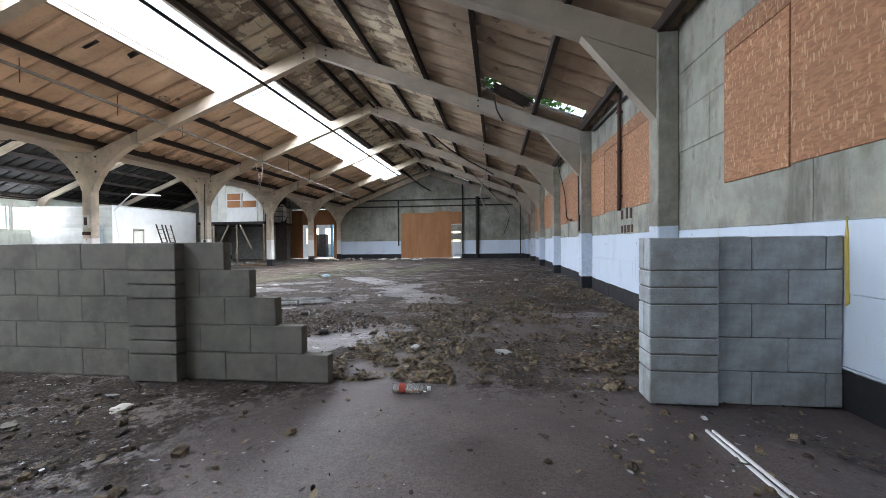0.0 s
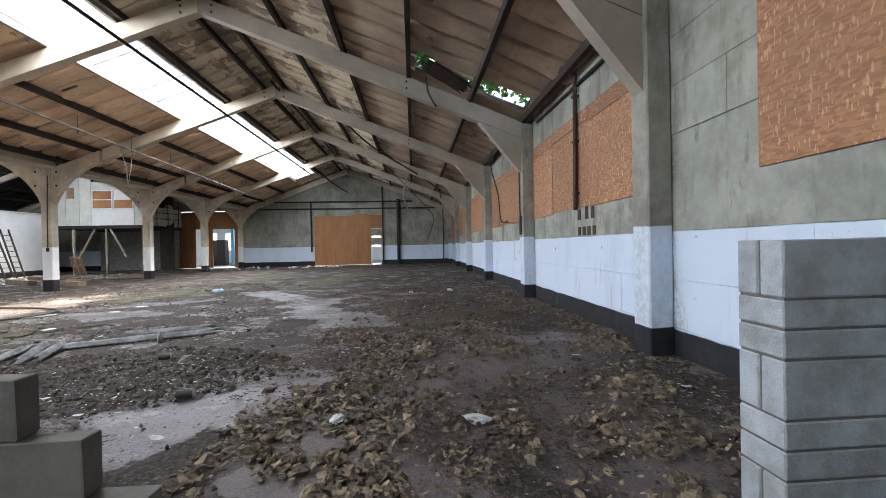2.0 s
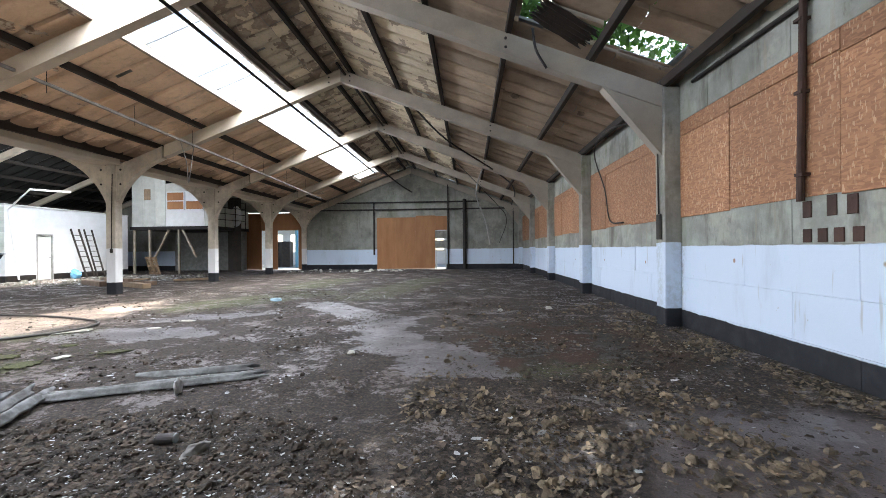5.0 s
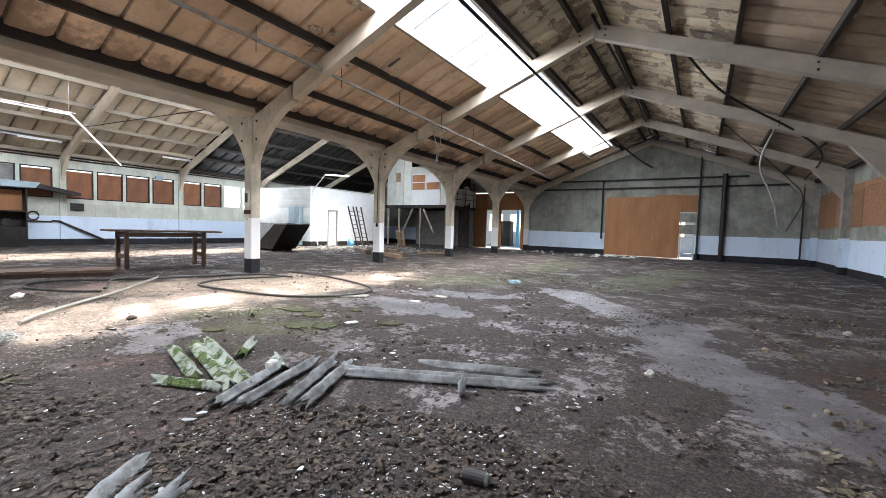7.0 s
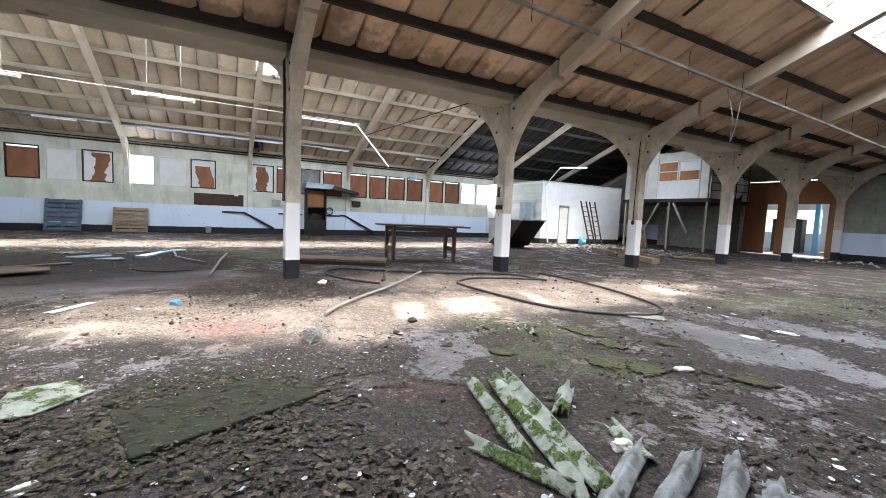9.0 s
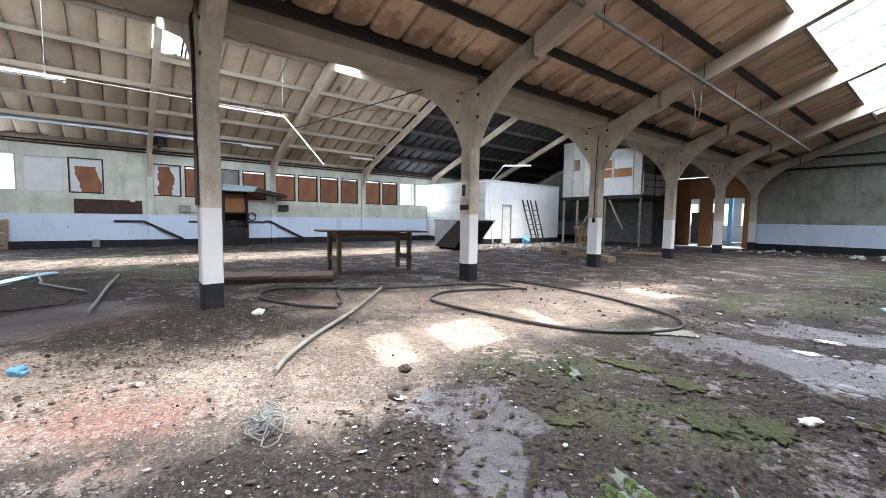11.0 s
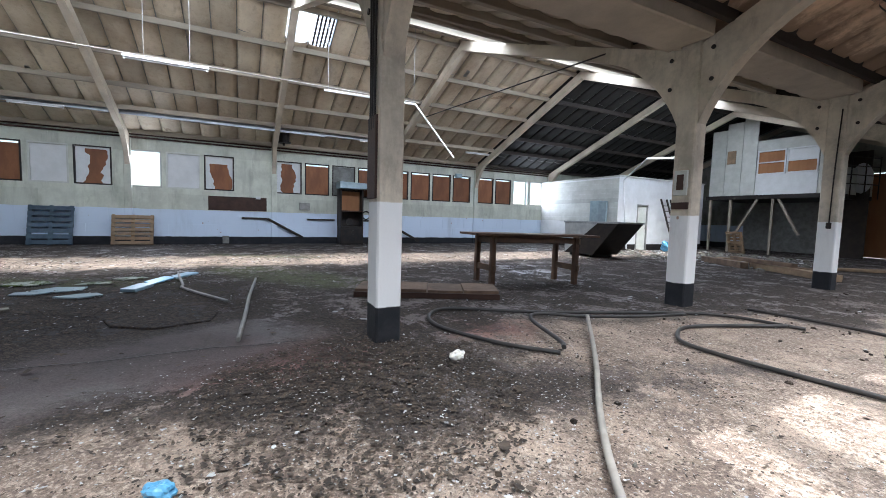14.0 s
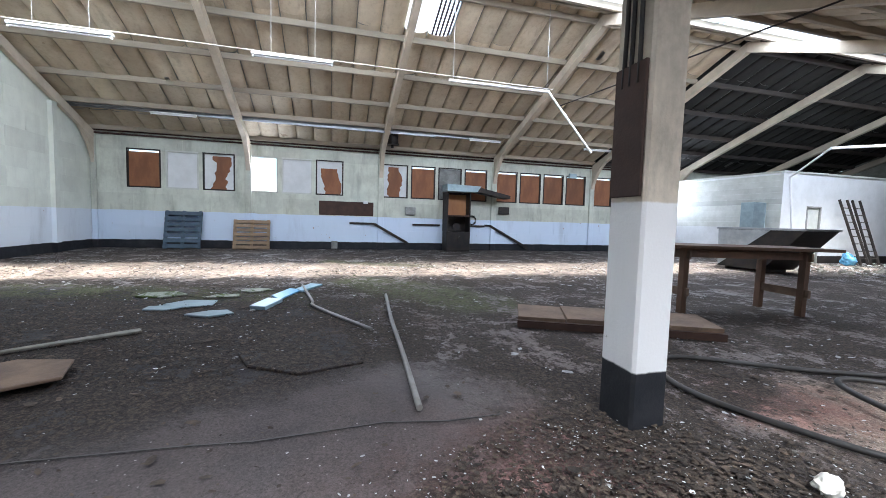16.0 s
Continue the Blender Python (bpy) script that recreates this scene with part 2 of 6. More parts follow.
M_GRASS = plain("rough_grass", (0.10, 0.14, 0.05), (0.16, 0.15, 0.08), 0.5, 0.95, 0, 0.4)


def mossy_sheet():
    """Weathered cement sheet with cushions of moss."""
    m = Mat("mossy_cement_sheet", 0.9)
    g = m.noise(48, 4, 0.7)
    c = m.mix(m.step(m.noise(9, 5, 0.65), 0.35, 0.7), (0.31, 0.335, 0.285), (0.17, 0.195, 0.15))
    moss = m.step(m.noise(6.5, 6, 0.72), 0.50, 0.56)
    c = m.mix(moss, c, m.mix(m.step(g, 0.4, 0.6), (0.022, 0.036, 0.008), (0.085, 0.125, 0.022)))
    m.colour(c).bump(m.math("ADD", g, m.math("MULTIPLY", moss, 1.5)), 0.8, 0.012)
    return m.m


M_GREENSHEET = mossy_sheet()


def flake_board(name, base, dark, light):
    """Oriented strand board: overlapping flakes."""
    m = Mat(name, 0.7)
    col = m.voronoi(40, m.pos, "Color", None, (1, 0.45, 1.4))
    g = m.axis(0, col)
    c = m.mix(m.step(g, 0.05, 0.95), dark, base)
    g2 = m.axis(1, m.voronoi(55, m.pos, "Color", None, (1, 1.5, 0.45)))
    c = m.mix(m.math("MULTIPLY", m.step(g2, 0.86, 0.95), 0.6), c, light)
    c = m.mix(m.math("MULTIPLY", m.step(m.noise(0.8, 5), 0.35, 0.7), 0.45), c, tuple(v * 0.62 for v in base))
    hsv = m.node("ShaderNodeHueSaturation")
    m.link(m.math("MULTIPLY_ADD", m.rand(), 0.35, 0.8), hsv.inputs["Value"])
    m.link(c, hsv.inputs["Color"])
    m.colour(hsv.outputs[0]).bump(g, 0.25, 0.004)
    return m.m


M_OSB = flake_board("strand_board", (0.40, 0.20, 0.10), (0.26, 0.12, 0.06), (0.62, 0.44, 0.27))
M_PLYDARK = plain("red_brown_board", (0.30, 0.125, 0.055), (0.20, 0.08, 0.038), 3.0, 0.7, 0, 0.15, (1, 1, 0.4), False, 0.35)
M_PLY = plain("orange_plywood", (0.41, 0.195, 0.08), (0.31, 0.135, 0.052), 2.0, 0.7, 0, 0.15, (1, 1, 0.25), False, 0.2)


def lining(name, base, stain, peel, amount, under, flakes=0.0, leak=None):
    """Underside of the roof sheets: stained, with peeling skin in places."""
    m = Mat(name, 0.85)
    c = m.mix(m.step(m.noise(0.7, 6, 0.65), 0.35, 0.68), base, stain)
    c = m.mix(m.math("MULTIPLY", m.step(m.noise(3.5, 5, 0.7, None, (0.35, 1, 1)), 0.5, 0.75), 0.5), c, tuple(v * 0.55 for v in stain))
    patch = m.step(m.math("ADD", m.noise(2.6, 5, 0.55, None, (1, 0.7, 1)), m.math("MULTIPLY", m.noise(0.35, 2), 0.6)), amount, amount + 0.03)
    c = m.mix(patch, c, peel)
    rim = m.math("MULTIPLY", patch, m.step(m.noise(8, 4), 0.45, 0.6))
    c = m.mix(rim, c, under)
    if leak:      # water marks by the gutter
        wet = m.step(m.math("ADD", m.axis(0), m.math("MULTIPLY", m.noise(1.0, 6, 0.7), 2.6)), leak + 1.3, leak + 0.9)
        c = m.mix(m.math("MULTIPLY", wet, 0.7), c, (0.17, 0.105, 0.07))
    if flakes:
        fl = m.step(m.math("ADD", m.voronoi(6, None, "Distance"), m.math("MULTIPLY", m.noise(14, 4), 0.22)), flakes + 0.02, flakes)
        c = m.mix(m.math("MULTIPLY", fl, m.step(m.noise(0.8, 3), 0.44, 0.56)), c, (0.70, 0.66, 0.54))
    c = m.mix(m.math("MULTIPLY", m.step(m.noise(9, 6, 0.75), 0.45, 0.8), 0.4), c, tuple(v * 0.5 for v in stain))
    hsv = m.node("ShaderNodeHueSaturation")
    m.link(m.math("MULTIPLY_ADD", m.rand(True), 0.34, 0.85), hsv.inputs["Value"])
    m.link(c, hsv.inputs["Color"])
    m.colour(hsv.outputs[0]).bump(m.math("ADD", m.noise(30, 3), m.math("MULTIPLY", patch, 2.0)), 0.4, 0.008)
    return m.m


# west base raised for floor-bounced light; browner east base also lowered to sit dimmer
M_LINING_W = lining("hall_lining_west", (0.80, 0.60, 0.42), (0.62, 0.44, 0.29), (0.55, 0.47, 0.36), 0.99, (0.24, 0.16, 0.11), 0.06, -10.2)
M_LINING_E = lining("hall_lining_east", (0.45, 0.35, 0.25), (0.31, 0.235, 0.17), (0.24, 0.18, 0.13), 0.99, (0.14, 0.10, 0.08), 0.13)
M_LINING_TOP = lining("hall_lining_peeling", (0.66, 0.58, 0.43), (0.52, 0.43, 0.30), (0.27, 0.21, 0.155), 0.82, (0.34, 0.28, 0.21), 0.1)
M_LINING_A = lining("aisle_lining", (0.56, 0.49, 0.37), (0.44, 0.36, 0.26), (0.34, 0.26, 0.18), 1.05, (0.24, 0.18, 0.13))
# same lining with a near-black base, for the far west slope
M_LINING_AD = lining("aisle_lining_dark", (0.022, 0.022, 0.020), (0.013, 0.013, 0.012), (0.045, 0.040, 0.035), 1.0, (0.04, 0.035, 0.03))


def rooflight_material(name="translucent_sheet", clear=0.12):
    m = Mat(name, 0.5)
    tr = m.node("ShaderNodeBsdfTranslucent")
    tr.inputs[0].default_value = (0.82, 0.86, 0.86, 1)
    tp = m.node("ShaderNodeBsdfTransparent")
    tp.inputs[0].default_value = (0.9, 0.93, 0.95, 1)
    mx = m.node("ShaderNodeMixShader")
    mx.inputs[0].default_value = clear
    m.link(tr.outputs[0], mx.inputs[1])
    m.link(tp.outputs[0], mx.inputs[2])
    m.link(mx.outputs[0], m.t.nodes["Material Output"].inputs[0])
    return m.m


M_ROOFLIGHT = rooflight_material()
M_ROOFLIGHT_CLEAR = rooflight_material("thin_translucent_sheet", 0.6)


def glass_material():
    m = Mat("clear_plastic", 0.12)
    m.b.inputs["Transmission Weight"].default_value = 0.9
    m.colour((0.9, 0.92, 0.93))
    return m.m


M_CLEAR = glass_material()


def floor_material():
    """Old concrete: smooth damp runs, black crumbled dirt, dry sandy patches paled with rooflight glow, worn red paint
    and moss.
    """
    m = Mat("worn_concrete_floor", 0.8)
    px, py = m.axis(0), m.axis(1)
    big, mid, fine, grit = m.noise(0.42, 6, 0.6), m.noise(1.7, 7, 0.68), m.noise(11, 6, 0.72), m.noise(38, 5, 0.75)
    half = lambda v, k: m.math("MULTIPLY", m.math("SUBTRACT", v, 0.5), k)
    ragged = m.math("ADD", m.math("ADD", half(mid, 1.5), half(big, 0.9)), half(fine, 0.3))

    def away(x0, y0, x1, y1):
        """Distance from a stretch of the floor."""
        dx, dy = x1 - x0, y1 - y0
        ll = max(dx * dx + dy * dy, 1e-6)
        a, b = m.math("SUBTRACT", px, x0), m.math("SUBTRACT", py, y0)
        t = m.math("ADD", m.math("MULTIPLY", a, dx / ll), m.math("MULTIPLY", b, dy / ll))
        t = m.math("MINIMUM", m.math("MAXIMUM", t, 0.0), 1.0)
        a, b = m.math("SUBTRACT", a, m.math("MULTIPLY", t, dx)), m.math("SUBTRACT", b, m.math("MULTIPLY", t, dy))
        return m.math("SQRT", m.math("ADD", m.math("MULTIPLY", a, a), m.math("MULTIPLY", b, b)))

    def patches(stretches, soft, wild=1.0):
        """Union of ragged stretches (x0, y0, x1, y1, radius)."""
        near = None
        for x0, y0, x1, y1, r in stretches:
            d = m.math("SUBTRACT", away(x0, y0, x1, y1), r)
            near = d if near is None else m.math("MINIMUM", near, d)
        return m.step(m.math("ADD", near, m.math("MULTIPLY", ragged, wild)), soft, -soft)

    c = m.mix(m.step(big, 0.4, 0.62), (0.165, 0.140, 0.132), (0.118, 0.104, 0.106))
    c = m.mix(m.math("MULTIPLY", m.step(fine, 0.45, 0.7), 0.5), c, (0.066, 0.056, 0.052))
    # sandy dust, its colour lightened along the rooflights' sun bands to carry their glow
    lit_dust = patches(((-9.2, 3.6, -8.3, 5.6, 1.0), (-8.4, 5.6, -8.6, 12.0, 0.9), (-10.4, 7.4, -9.6, 10.0, 1.0), (-18.9, -3.0, -18.9, 20.0, 1.3)), 0.35, 0.9)
    c = m.mix(m.math("MULTIPLY", lit_dust, 0.85), c, m.mix(m.step(mid, 0.4, 0.6), (0.34, 0.265, 0.205), (0.20, 0.148, 0.115)))
    lit_sand = m.math("MULTIPLY", lit_dust, m.step(m.math("ADD", grit, half(fine, 0.5)), 0.5, 0.6))
    c = m.mix(m.math("MULTIPLY", lit_sand, 0.8), c, (0.48, 0.405, 0.33))
    pink = patches(((-11.2, 4.2, -10.7, 4.9, 0.5), (-11.3, 6.7, -11.0, 7.0, 0.3), (-6.1, 5.7, -5.7, 5.9, 0.15), (-4.8, 5.6, -4.4, 5.7, 0.2), (-8.3, 4.4, -8.0, 4.7, 0.25)), 0.25)
    c = m.mix(m.math("MULTIPLY", pink, 0.7), c, (0.23, 0.105, 0.088))
    black = patches(((-13.6, -1.5, -12.6, 3.0, 1.2), (-15.6, -1.0, -14.4, 3.2, 1.1), (-11.6, 2.2, -11.6, 3.8, 0.7)), 0.4, 0.8)
    c = m.mix(m.math("MULTIPLY", black, 0.9), c, m.mix(m.step(mid, 0.42, 0.6), (0.022, 0.022, 0.025), (0.046, 0.043, 0.047)))
    run = patches(((-2.4, 4.0, -1.5, 5.0, 0.55), (-0.9, 7.9, -1.9, 8.9, 0.5), (-1.9, 8.9, -2.4, 10.6, 0.5), (-2.4, 10.6, -4.3, 12.6, 0.4),
                   (-0.2, 6.0, 1.3, 6.5, 0.28), (-6.6, 9.2, -5.0, 9.4, 0.4), (-6.2, 10.6, -5.0, 11.2, 0.35), (-6.95, 6.5, -6.6, 6.1, 0.3)), 0.05)
    c = m.mix(m.math("MULTIPLY", run, 0.95), c, m.mix(m.step(mid, 0.4, 0.62), (0.150, 0.142, 0.148), (0.098, 0.091, 0.094)))
    slick = patches(((-10.6, 2.0, -11.8, 4.2, 0.7), (0.9, 3.6, 1.6, 6.2, 0.5), (-0.2, 3.8, 0.8, 6.4, 0.5), (-2.6, 0.6, 1.8, 0.9, 1.0), (-0.9, 2.2, 1.9, 2.4, 0.8), (-0.6, 2.6, -0.8, 3.6, 0.5)), 0.25, 0.8)
    c = m.mix(m.math("MULTIPLY", slick, 0.75), c, m.mix(m.step(mid, 0.4, 0.62), (0.088, 0.073, 0.071), (0.055, 0.046, 0.046)))
    dirt = m.step(m.math("ADD", m.math("ADD", m.math("MULTIPLY", mid, 0.62), m.math("MULTIPLY", fine, 0.40)), m.math("MULTIPLY", grit, 0.26)), 0.59, 0.625)
    heap = patches(((-3.6, 5.2, -2.3, 5.8, 0.9), (-5.6, 5.0, -4.6, 5.6, 0.7), (-7.3, 5.0, -5.8, 6.5, 0.3), (-11.5, 4.9, -9.8, 6.3, 0.35), (-4.6, 3.9, -3.6, 4.6, 0.6)), 0.3, 0.9)
    dirt = m.math("MAXIMUM", dirt, m.math("MULTIPLY", heap, m.step(m.math("ADD", fine, half(grit, 0.5)), 0.36, 0.46)))
    dirt = m.math("MULTIPLY", dirt, m.math("SUBTRACT", 1.0, m.math("MAXIMUM", m.math("MAXIMUM", m.math("MULTIPLY", run, 0.8), slick), m.math("MULTIPLY", lit_dust, 0.75))))
    c = m.mix(m.math("MULTIPLY", dirt, 0.94), c, m.mix(m.step(grit, 0.42, 0.62), (0.010, 0.008, 0.007), (0.070, 0.052, 0.039)))
    damp = patches(((-0.2, 9.2, 0.9, 9.6, 0.95), (-0.6, 8.1, 1.4, 8.4, 0.65)), 0.3, 0.8)
    c = m.mix(m.math("MULTIPLY", m.math("MULTIPLY", damp, m.math("SUBTRACT", 1.0, run)), 0.8), c, m.mix(m.step(mid, 0.42, 0.58), (0.020, 0.021, 0.014), (0.060, 0.030, 0.018)))
    moss = patches(((-7.5, 7.2, -7.0, 7.6, 0.35), (-6.5, 7.0, -6.0, 7.4, 0.35), (-6.9, 12.2, -5.4, 14.8, 0.9), (-6.4, 17.0, -6.2, 20.0, 0.9), (-16.8, 4.4, -14.8, 5.8, 0.75),
                    (-20.4, 3.8, -19.4, 6.0, 0.4), (-7.4, 9.0, -7.0, 9.4, 0.3), (-16.6, -1.0, -15.6, 3.0, 0.5), (-3.6, 14.0, -2.4, 20.0, 0.8), (-0.2, 7.6, 0.6, 7.8, 0.2)), 0.2)
    moss = m.math("MULTIPLY", moss, m.step(m.math("ADD", fine, half(mid, 0.8)), 0.40, 0.52))
    c = m.mix(m.math("MULTIPLY", moss, 0.72), c, m.mix(m.step(grit, 0.38, 0.62), (0.034, 0.040, 0.016), (0.122, 0.138, 0.062)))
    chips = m.math("MULTIPLY", m.step(m.voronoi(17, None, "Distance"), 0.11, 0.07), m.step(m.noise(1.1, 3), 0.5, 0.6))
    c = m.mix(m.math("MULTIPLY", chips, 0.6), c, (0.48, 0.47, 0.45))
    speck = m.math("MULTIPLY_ADD", m.noise(70, 4, 0.85), 2.9, -0.48)
    vc = m.node("ShaderNodeVectorMath", operation="SCALE")
    m.link(c, vc.inputs[0])
    m.link(m.math("MAXIMUM", speck, 0.05), vc.inputs[3])
    m.colour(vc.outputs[0])
    wet = m.math("MULTIPLY", m.math("MAXIMUM", m.step(big, 0.42, 0.55), m.math("MAXIMUM", run, m.math("MULTIPLY", slick, 0.6))), m.math("SUBTRACT", 1.0, m.math("MAXIMUM", m.math("MAXIMUM", dirt, lit_dust), black)))
    m.rough(m.math("SUBTRACT", 0.9, m.math("MULTIPLY", wet, 0.5)))
    m.b.inputs["Specular IOR Level"].default_value = 0.4
    h = m.math("ADD", m.math("MULTIPLY", m.math("MAXIMUM", dirt, moss), m.math("ADD", m.math("ADD", fine, grit), 0.6)), m.math("MULTIPLY", fine, 0.3))
    m.bump(h, 0.8, 0.018)
    return m.m


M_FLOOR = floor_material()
M_LITTER = plain("leaf_litter", (0.088, 0.065, 0.047), (0.020, 0.016, 0.013), 8, 0.9, 0, 0.4, None, True, 1.3)
M_INSUL = plain("sodden_insulation", (0.215, 0.168, 0.110), (0.075, 0.061, 0.045), 14, 0.9, 0, 0.9, None, True, 1.3)
M_CHIP = plain("white_flakes", (0.50, 0.52, 0.53), (0.32, 0.33, 0.33), 8, 0.7, 0, 0.2, None, True, 0.6)
M_MOSSCLUMP = plain("moss_clump", (0.080, 0.088, 0.030), (0.018, 0.020, 0.009), 30, 0.95, 0, 1.0, None, True, 0.7)

# ---- mesh helpers ----
def box(bm, x0, x1, y0, y1, z0, z1, bevel=0.0):
    """A box by its bounds, with rounded edges if asked."""
    r = bmesh.ops.create_cube(bm, size=1.0)
    m = Matrix.Translation(((x0 + x1) / 2, (y0 + y1) / 2, (z0 + z1) / 2)) @ Matrix.Diagonal((abs(x1 - x0), abs(y1 - y0), abs(z1 - z0), 1))
    bmesh.ops.transform(bm, matrix=m, verts=r["verts"])
    if bevel:
        edges = list({e for v in r["verts"] for e in v.link_edges})
        bmesh.ops.bevel(bm, geom=edges, offset=bevel, segments=1, affect="EDGES")
    return bm


def prism(bm, outline, a, b, axis="y"):
    """A plate: the outline in x,z (or y,z) pulled from a to b along the axis."""
    def at(p, d):
        return (p[0], d, p[1]) if axis == "y" else ((d, p[0], p[1]) if axis == "x" else (p[0], p[1], d))
    lo, hi = [bm.verts.new(at(p, a)) for p in outline], [bm.verts.new(at(p, b)) for p in outline]
    n = len(outline)
    bm.faces.new(lo), bm.faces.new(hi)
    for i in range(n):
        bm.faces.new((lo[i], lo[(i + 1) % n], hi[(i + 1) % n], hi[i]))
    bmesh.ops.recalc_face_normals(bm, faces=bm.faces)
    return bm


def rod(bm, a, b, r, r2=None, sides=10):
    """A round bar from a to b."""
    a, b = Vector(a), Vector(b)
    m = Matrix.Translation((a + b) / 2) @ (b - a).to_track_quat("Z", "Y").to_matrix().to_4x4()
    bmesh.ops.create_cone(bm, cap_ends=True, segments=sides, radius1=r, radius2=r if r2 is None else r2, depth=(b - a).length, matrix=m)
    return bm


def bar(bm, a, b, w, h):
    """A square bar from a to b; w across, h upright."""
    a, b = Vector(a), Vector(b)
    d = (b - a).normalized()
    side = d.cross(Vector((0, 0, 1)))
    side = side.normalized() if side.length > 0.01 else Vector((1, 0, 0))
    up = side.cross(d)
    vs = [bm.verts.new(p + side * sx * w / 2 + up * sz * h / 2) for p in (a, b) for sx, sz in ((-1, -1), (1, -1), (1, 1), (-1, 1))]
    for f in ((3, 2, 1, 0), (4, 5, 6, 7), (0, 1, 5, 4), (1, 2, 6, 5), (2, 3, 7, 6), (3, 0, 4, 7)):
        bm.faces.new([vs[i] for i in f])
    return bm


def spline(points, n=10):
    """A smooth line through the points."""
    p = [Vector(q) for q in points]
    p = [2 * p[0] - p[1]] + p + [2 * p[-1] - p[-2]]
    out = []
    for i in range(1, len(p) - 2):
        for k in range(n):
            t = k / n
            a, b, c, d = p[i - 1:i + 3]
            out.append(0.5 * (2 * b + (c - a) * t + (2 * a - 5 * b + 4 * c - d) * t * t + (3 * b - a - 3 * c + d) * t ** 3))
    return out + [p[-2]]


def tube(bm, points, r, sides=8, n=10):
    """A hose or cable along a smooth line."""
    line = spline(points, n) if n else [Vector(p) for p in points]
    rings = []
    for i, p in enumerate(line):
        d = (line[min(i + 1, len(line) - 1)] - line[max(i - 1, 0)]).normalized()
        s = d.cross(Vector((0, 0, 1)))
        s = s.normalized() if s.length > 0.05 else Vector((1, 0, 0))
        u = s.cross(d)
        rings.append([bm.verts.new(p + r * (math.cos(6.2832 * k / sides) * s + math.sin(6.2832 * k / sides) * u)) for k in range(sides)])
    for a, b in zip(rings, rings[1:]):
        for k in range(sides):
            f = bm.faces.new((a[k], a[(k + 1) % sides], b[(k + 1) % sides], b[k]))
            f.smooth = True
    bm.faces.new(rings[0][::-1]), bm.faces.new(rings[-1])
    return bm


def mesh_of(bm, name, material):
    me = bpy.data.meshes.new(name)
    bm.to_mesh(me)
    bm.free()
    me.materials.append(material)
    return me


def thing(name, at, label, category, group="", kind=""):
    """A top-level thing: an Empty at its base."""
    ob = new(name)
    ob.empty_display_size = 0.1
    ob.location = at
    return tagged(ob, label, category, group, kind)


def part(name, bm, material, parent, label="", local=False):
    """Links a bmesh, given in world metres unless local, as one mesh under a thing or a part."""
    if not local:
        base = Vector(parent.location)
        if parent.parent:
            base = base + Vector(parent.parent.location)
        bmesh.ops.translate(bm, verts=bm.verts, vec=-base)
    ob = new(name, mesh_of(bm, name, material))
    ob.parent = parent
    return tagged(ob, label)


def single(name, bm, material, label, category, kind="", group=""):
    return tagged(new(name, mesh_of(bm, name, material)), label, category, group, kind)


def B():
    return bmesh.new()


# ---- floor, ground and outer shell ----
def build_floor():
    bm = B()
    nx, ny, x0, x1, y0, y1 = 190, 225, XF - 0.3, XW + 0.3, YS - 0.3, YE + 0.2
    vs = []
    for j in range(ny + 1):
        for i in range(nx + 1):
            x, y = x0 + (x1 - x0) * i / nx, y0 + (y1 - y0) * j / ny
            h = noise.noise(Vector((x * 0.5, y * 0.5, 0))) * 0.008 + max(0.0, noise.noise(Vector((x * 2.3, y * 2.3, 4)))) * 0.014
            vs.append(bm.verts.new((x, y, h - 0.008)))
    for j in range(ny):
        for i in range(nx):
            a = j * (nx + 1) + i
            f = bm.faces.new((vs[a], vs[a + 1], vs[a + nx + 2], vs[a + nx + 1]))
            f.smooth = True
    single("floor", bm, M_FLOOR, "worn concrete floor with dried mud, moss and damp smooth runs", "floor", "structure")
    bm = B()
    box(bm, -400, 400, -400, 400, -0.5, -0.12)
    single("ground", bm, M_GRASS, "rough grass ground outside the building", "ground", "structure")


def wall_with_openings(bm, a0, a1, z_top, thick0, thick1, openings, axis):
    """A straight wall from a0 to a1 with rectangular openings (a, b, z0, z1) through it."""
    def put(p, q, r, s):
        if q - p > 0.001 and s - r > 0.001:
            if axis == "y":
                box(bm, thick0, thick1, p, q, r, s)
            else:
                box(bm, p, q, thick0, thick1, r, s)
    cur = a0
    for a, b, lo, hi in sorted(openings):
        put(cur, a, -0.1, z_top)
        put(a, b, -0.1, lo)
        put(a, b, hi, z_top)
        cur = b
    put(cur, a1, -0.1, z_top)


OSB_Z = (1.74, 3.12)
OSB_BAYS = [(FY[1] + 0.2, 4.36)] + [(FY[k] + 0.22, FY[k + 1] - 0.17) for k in range(2, 7)]


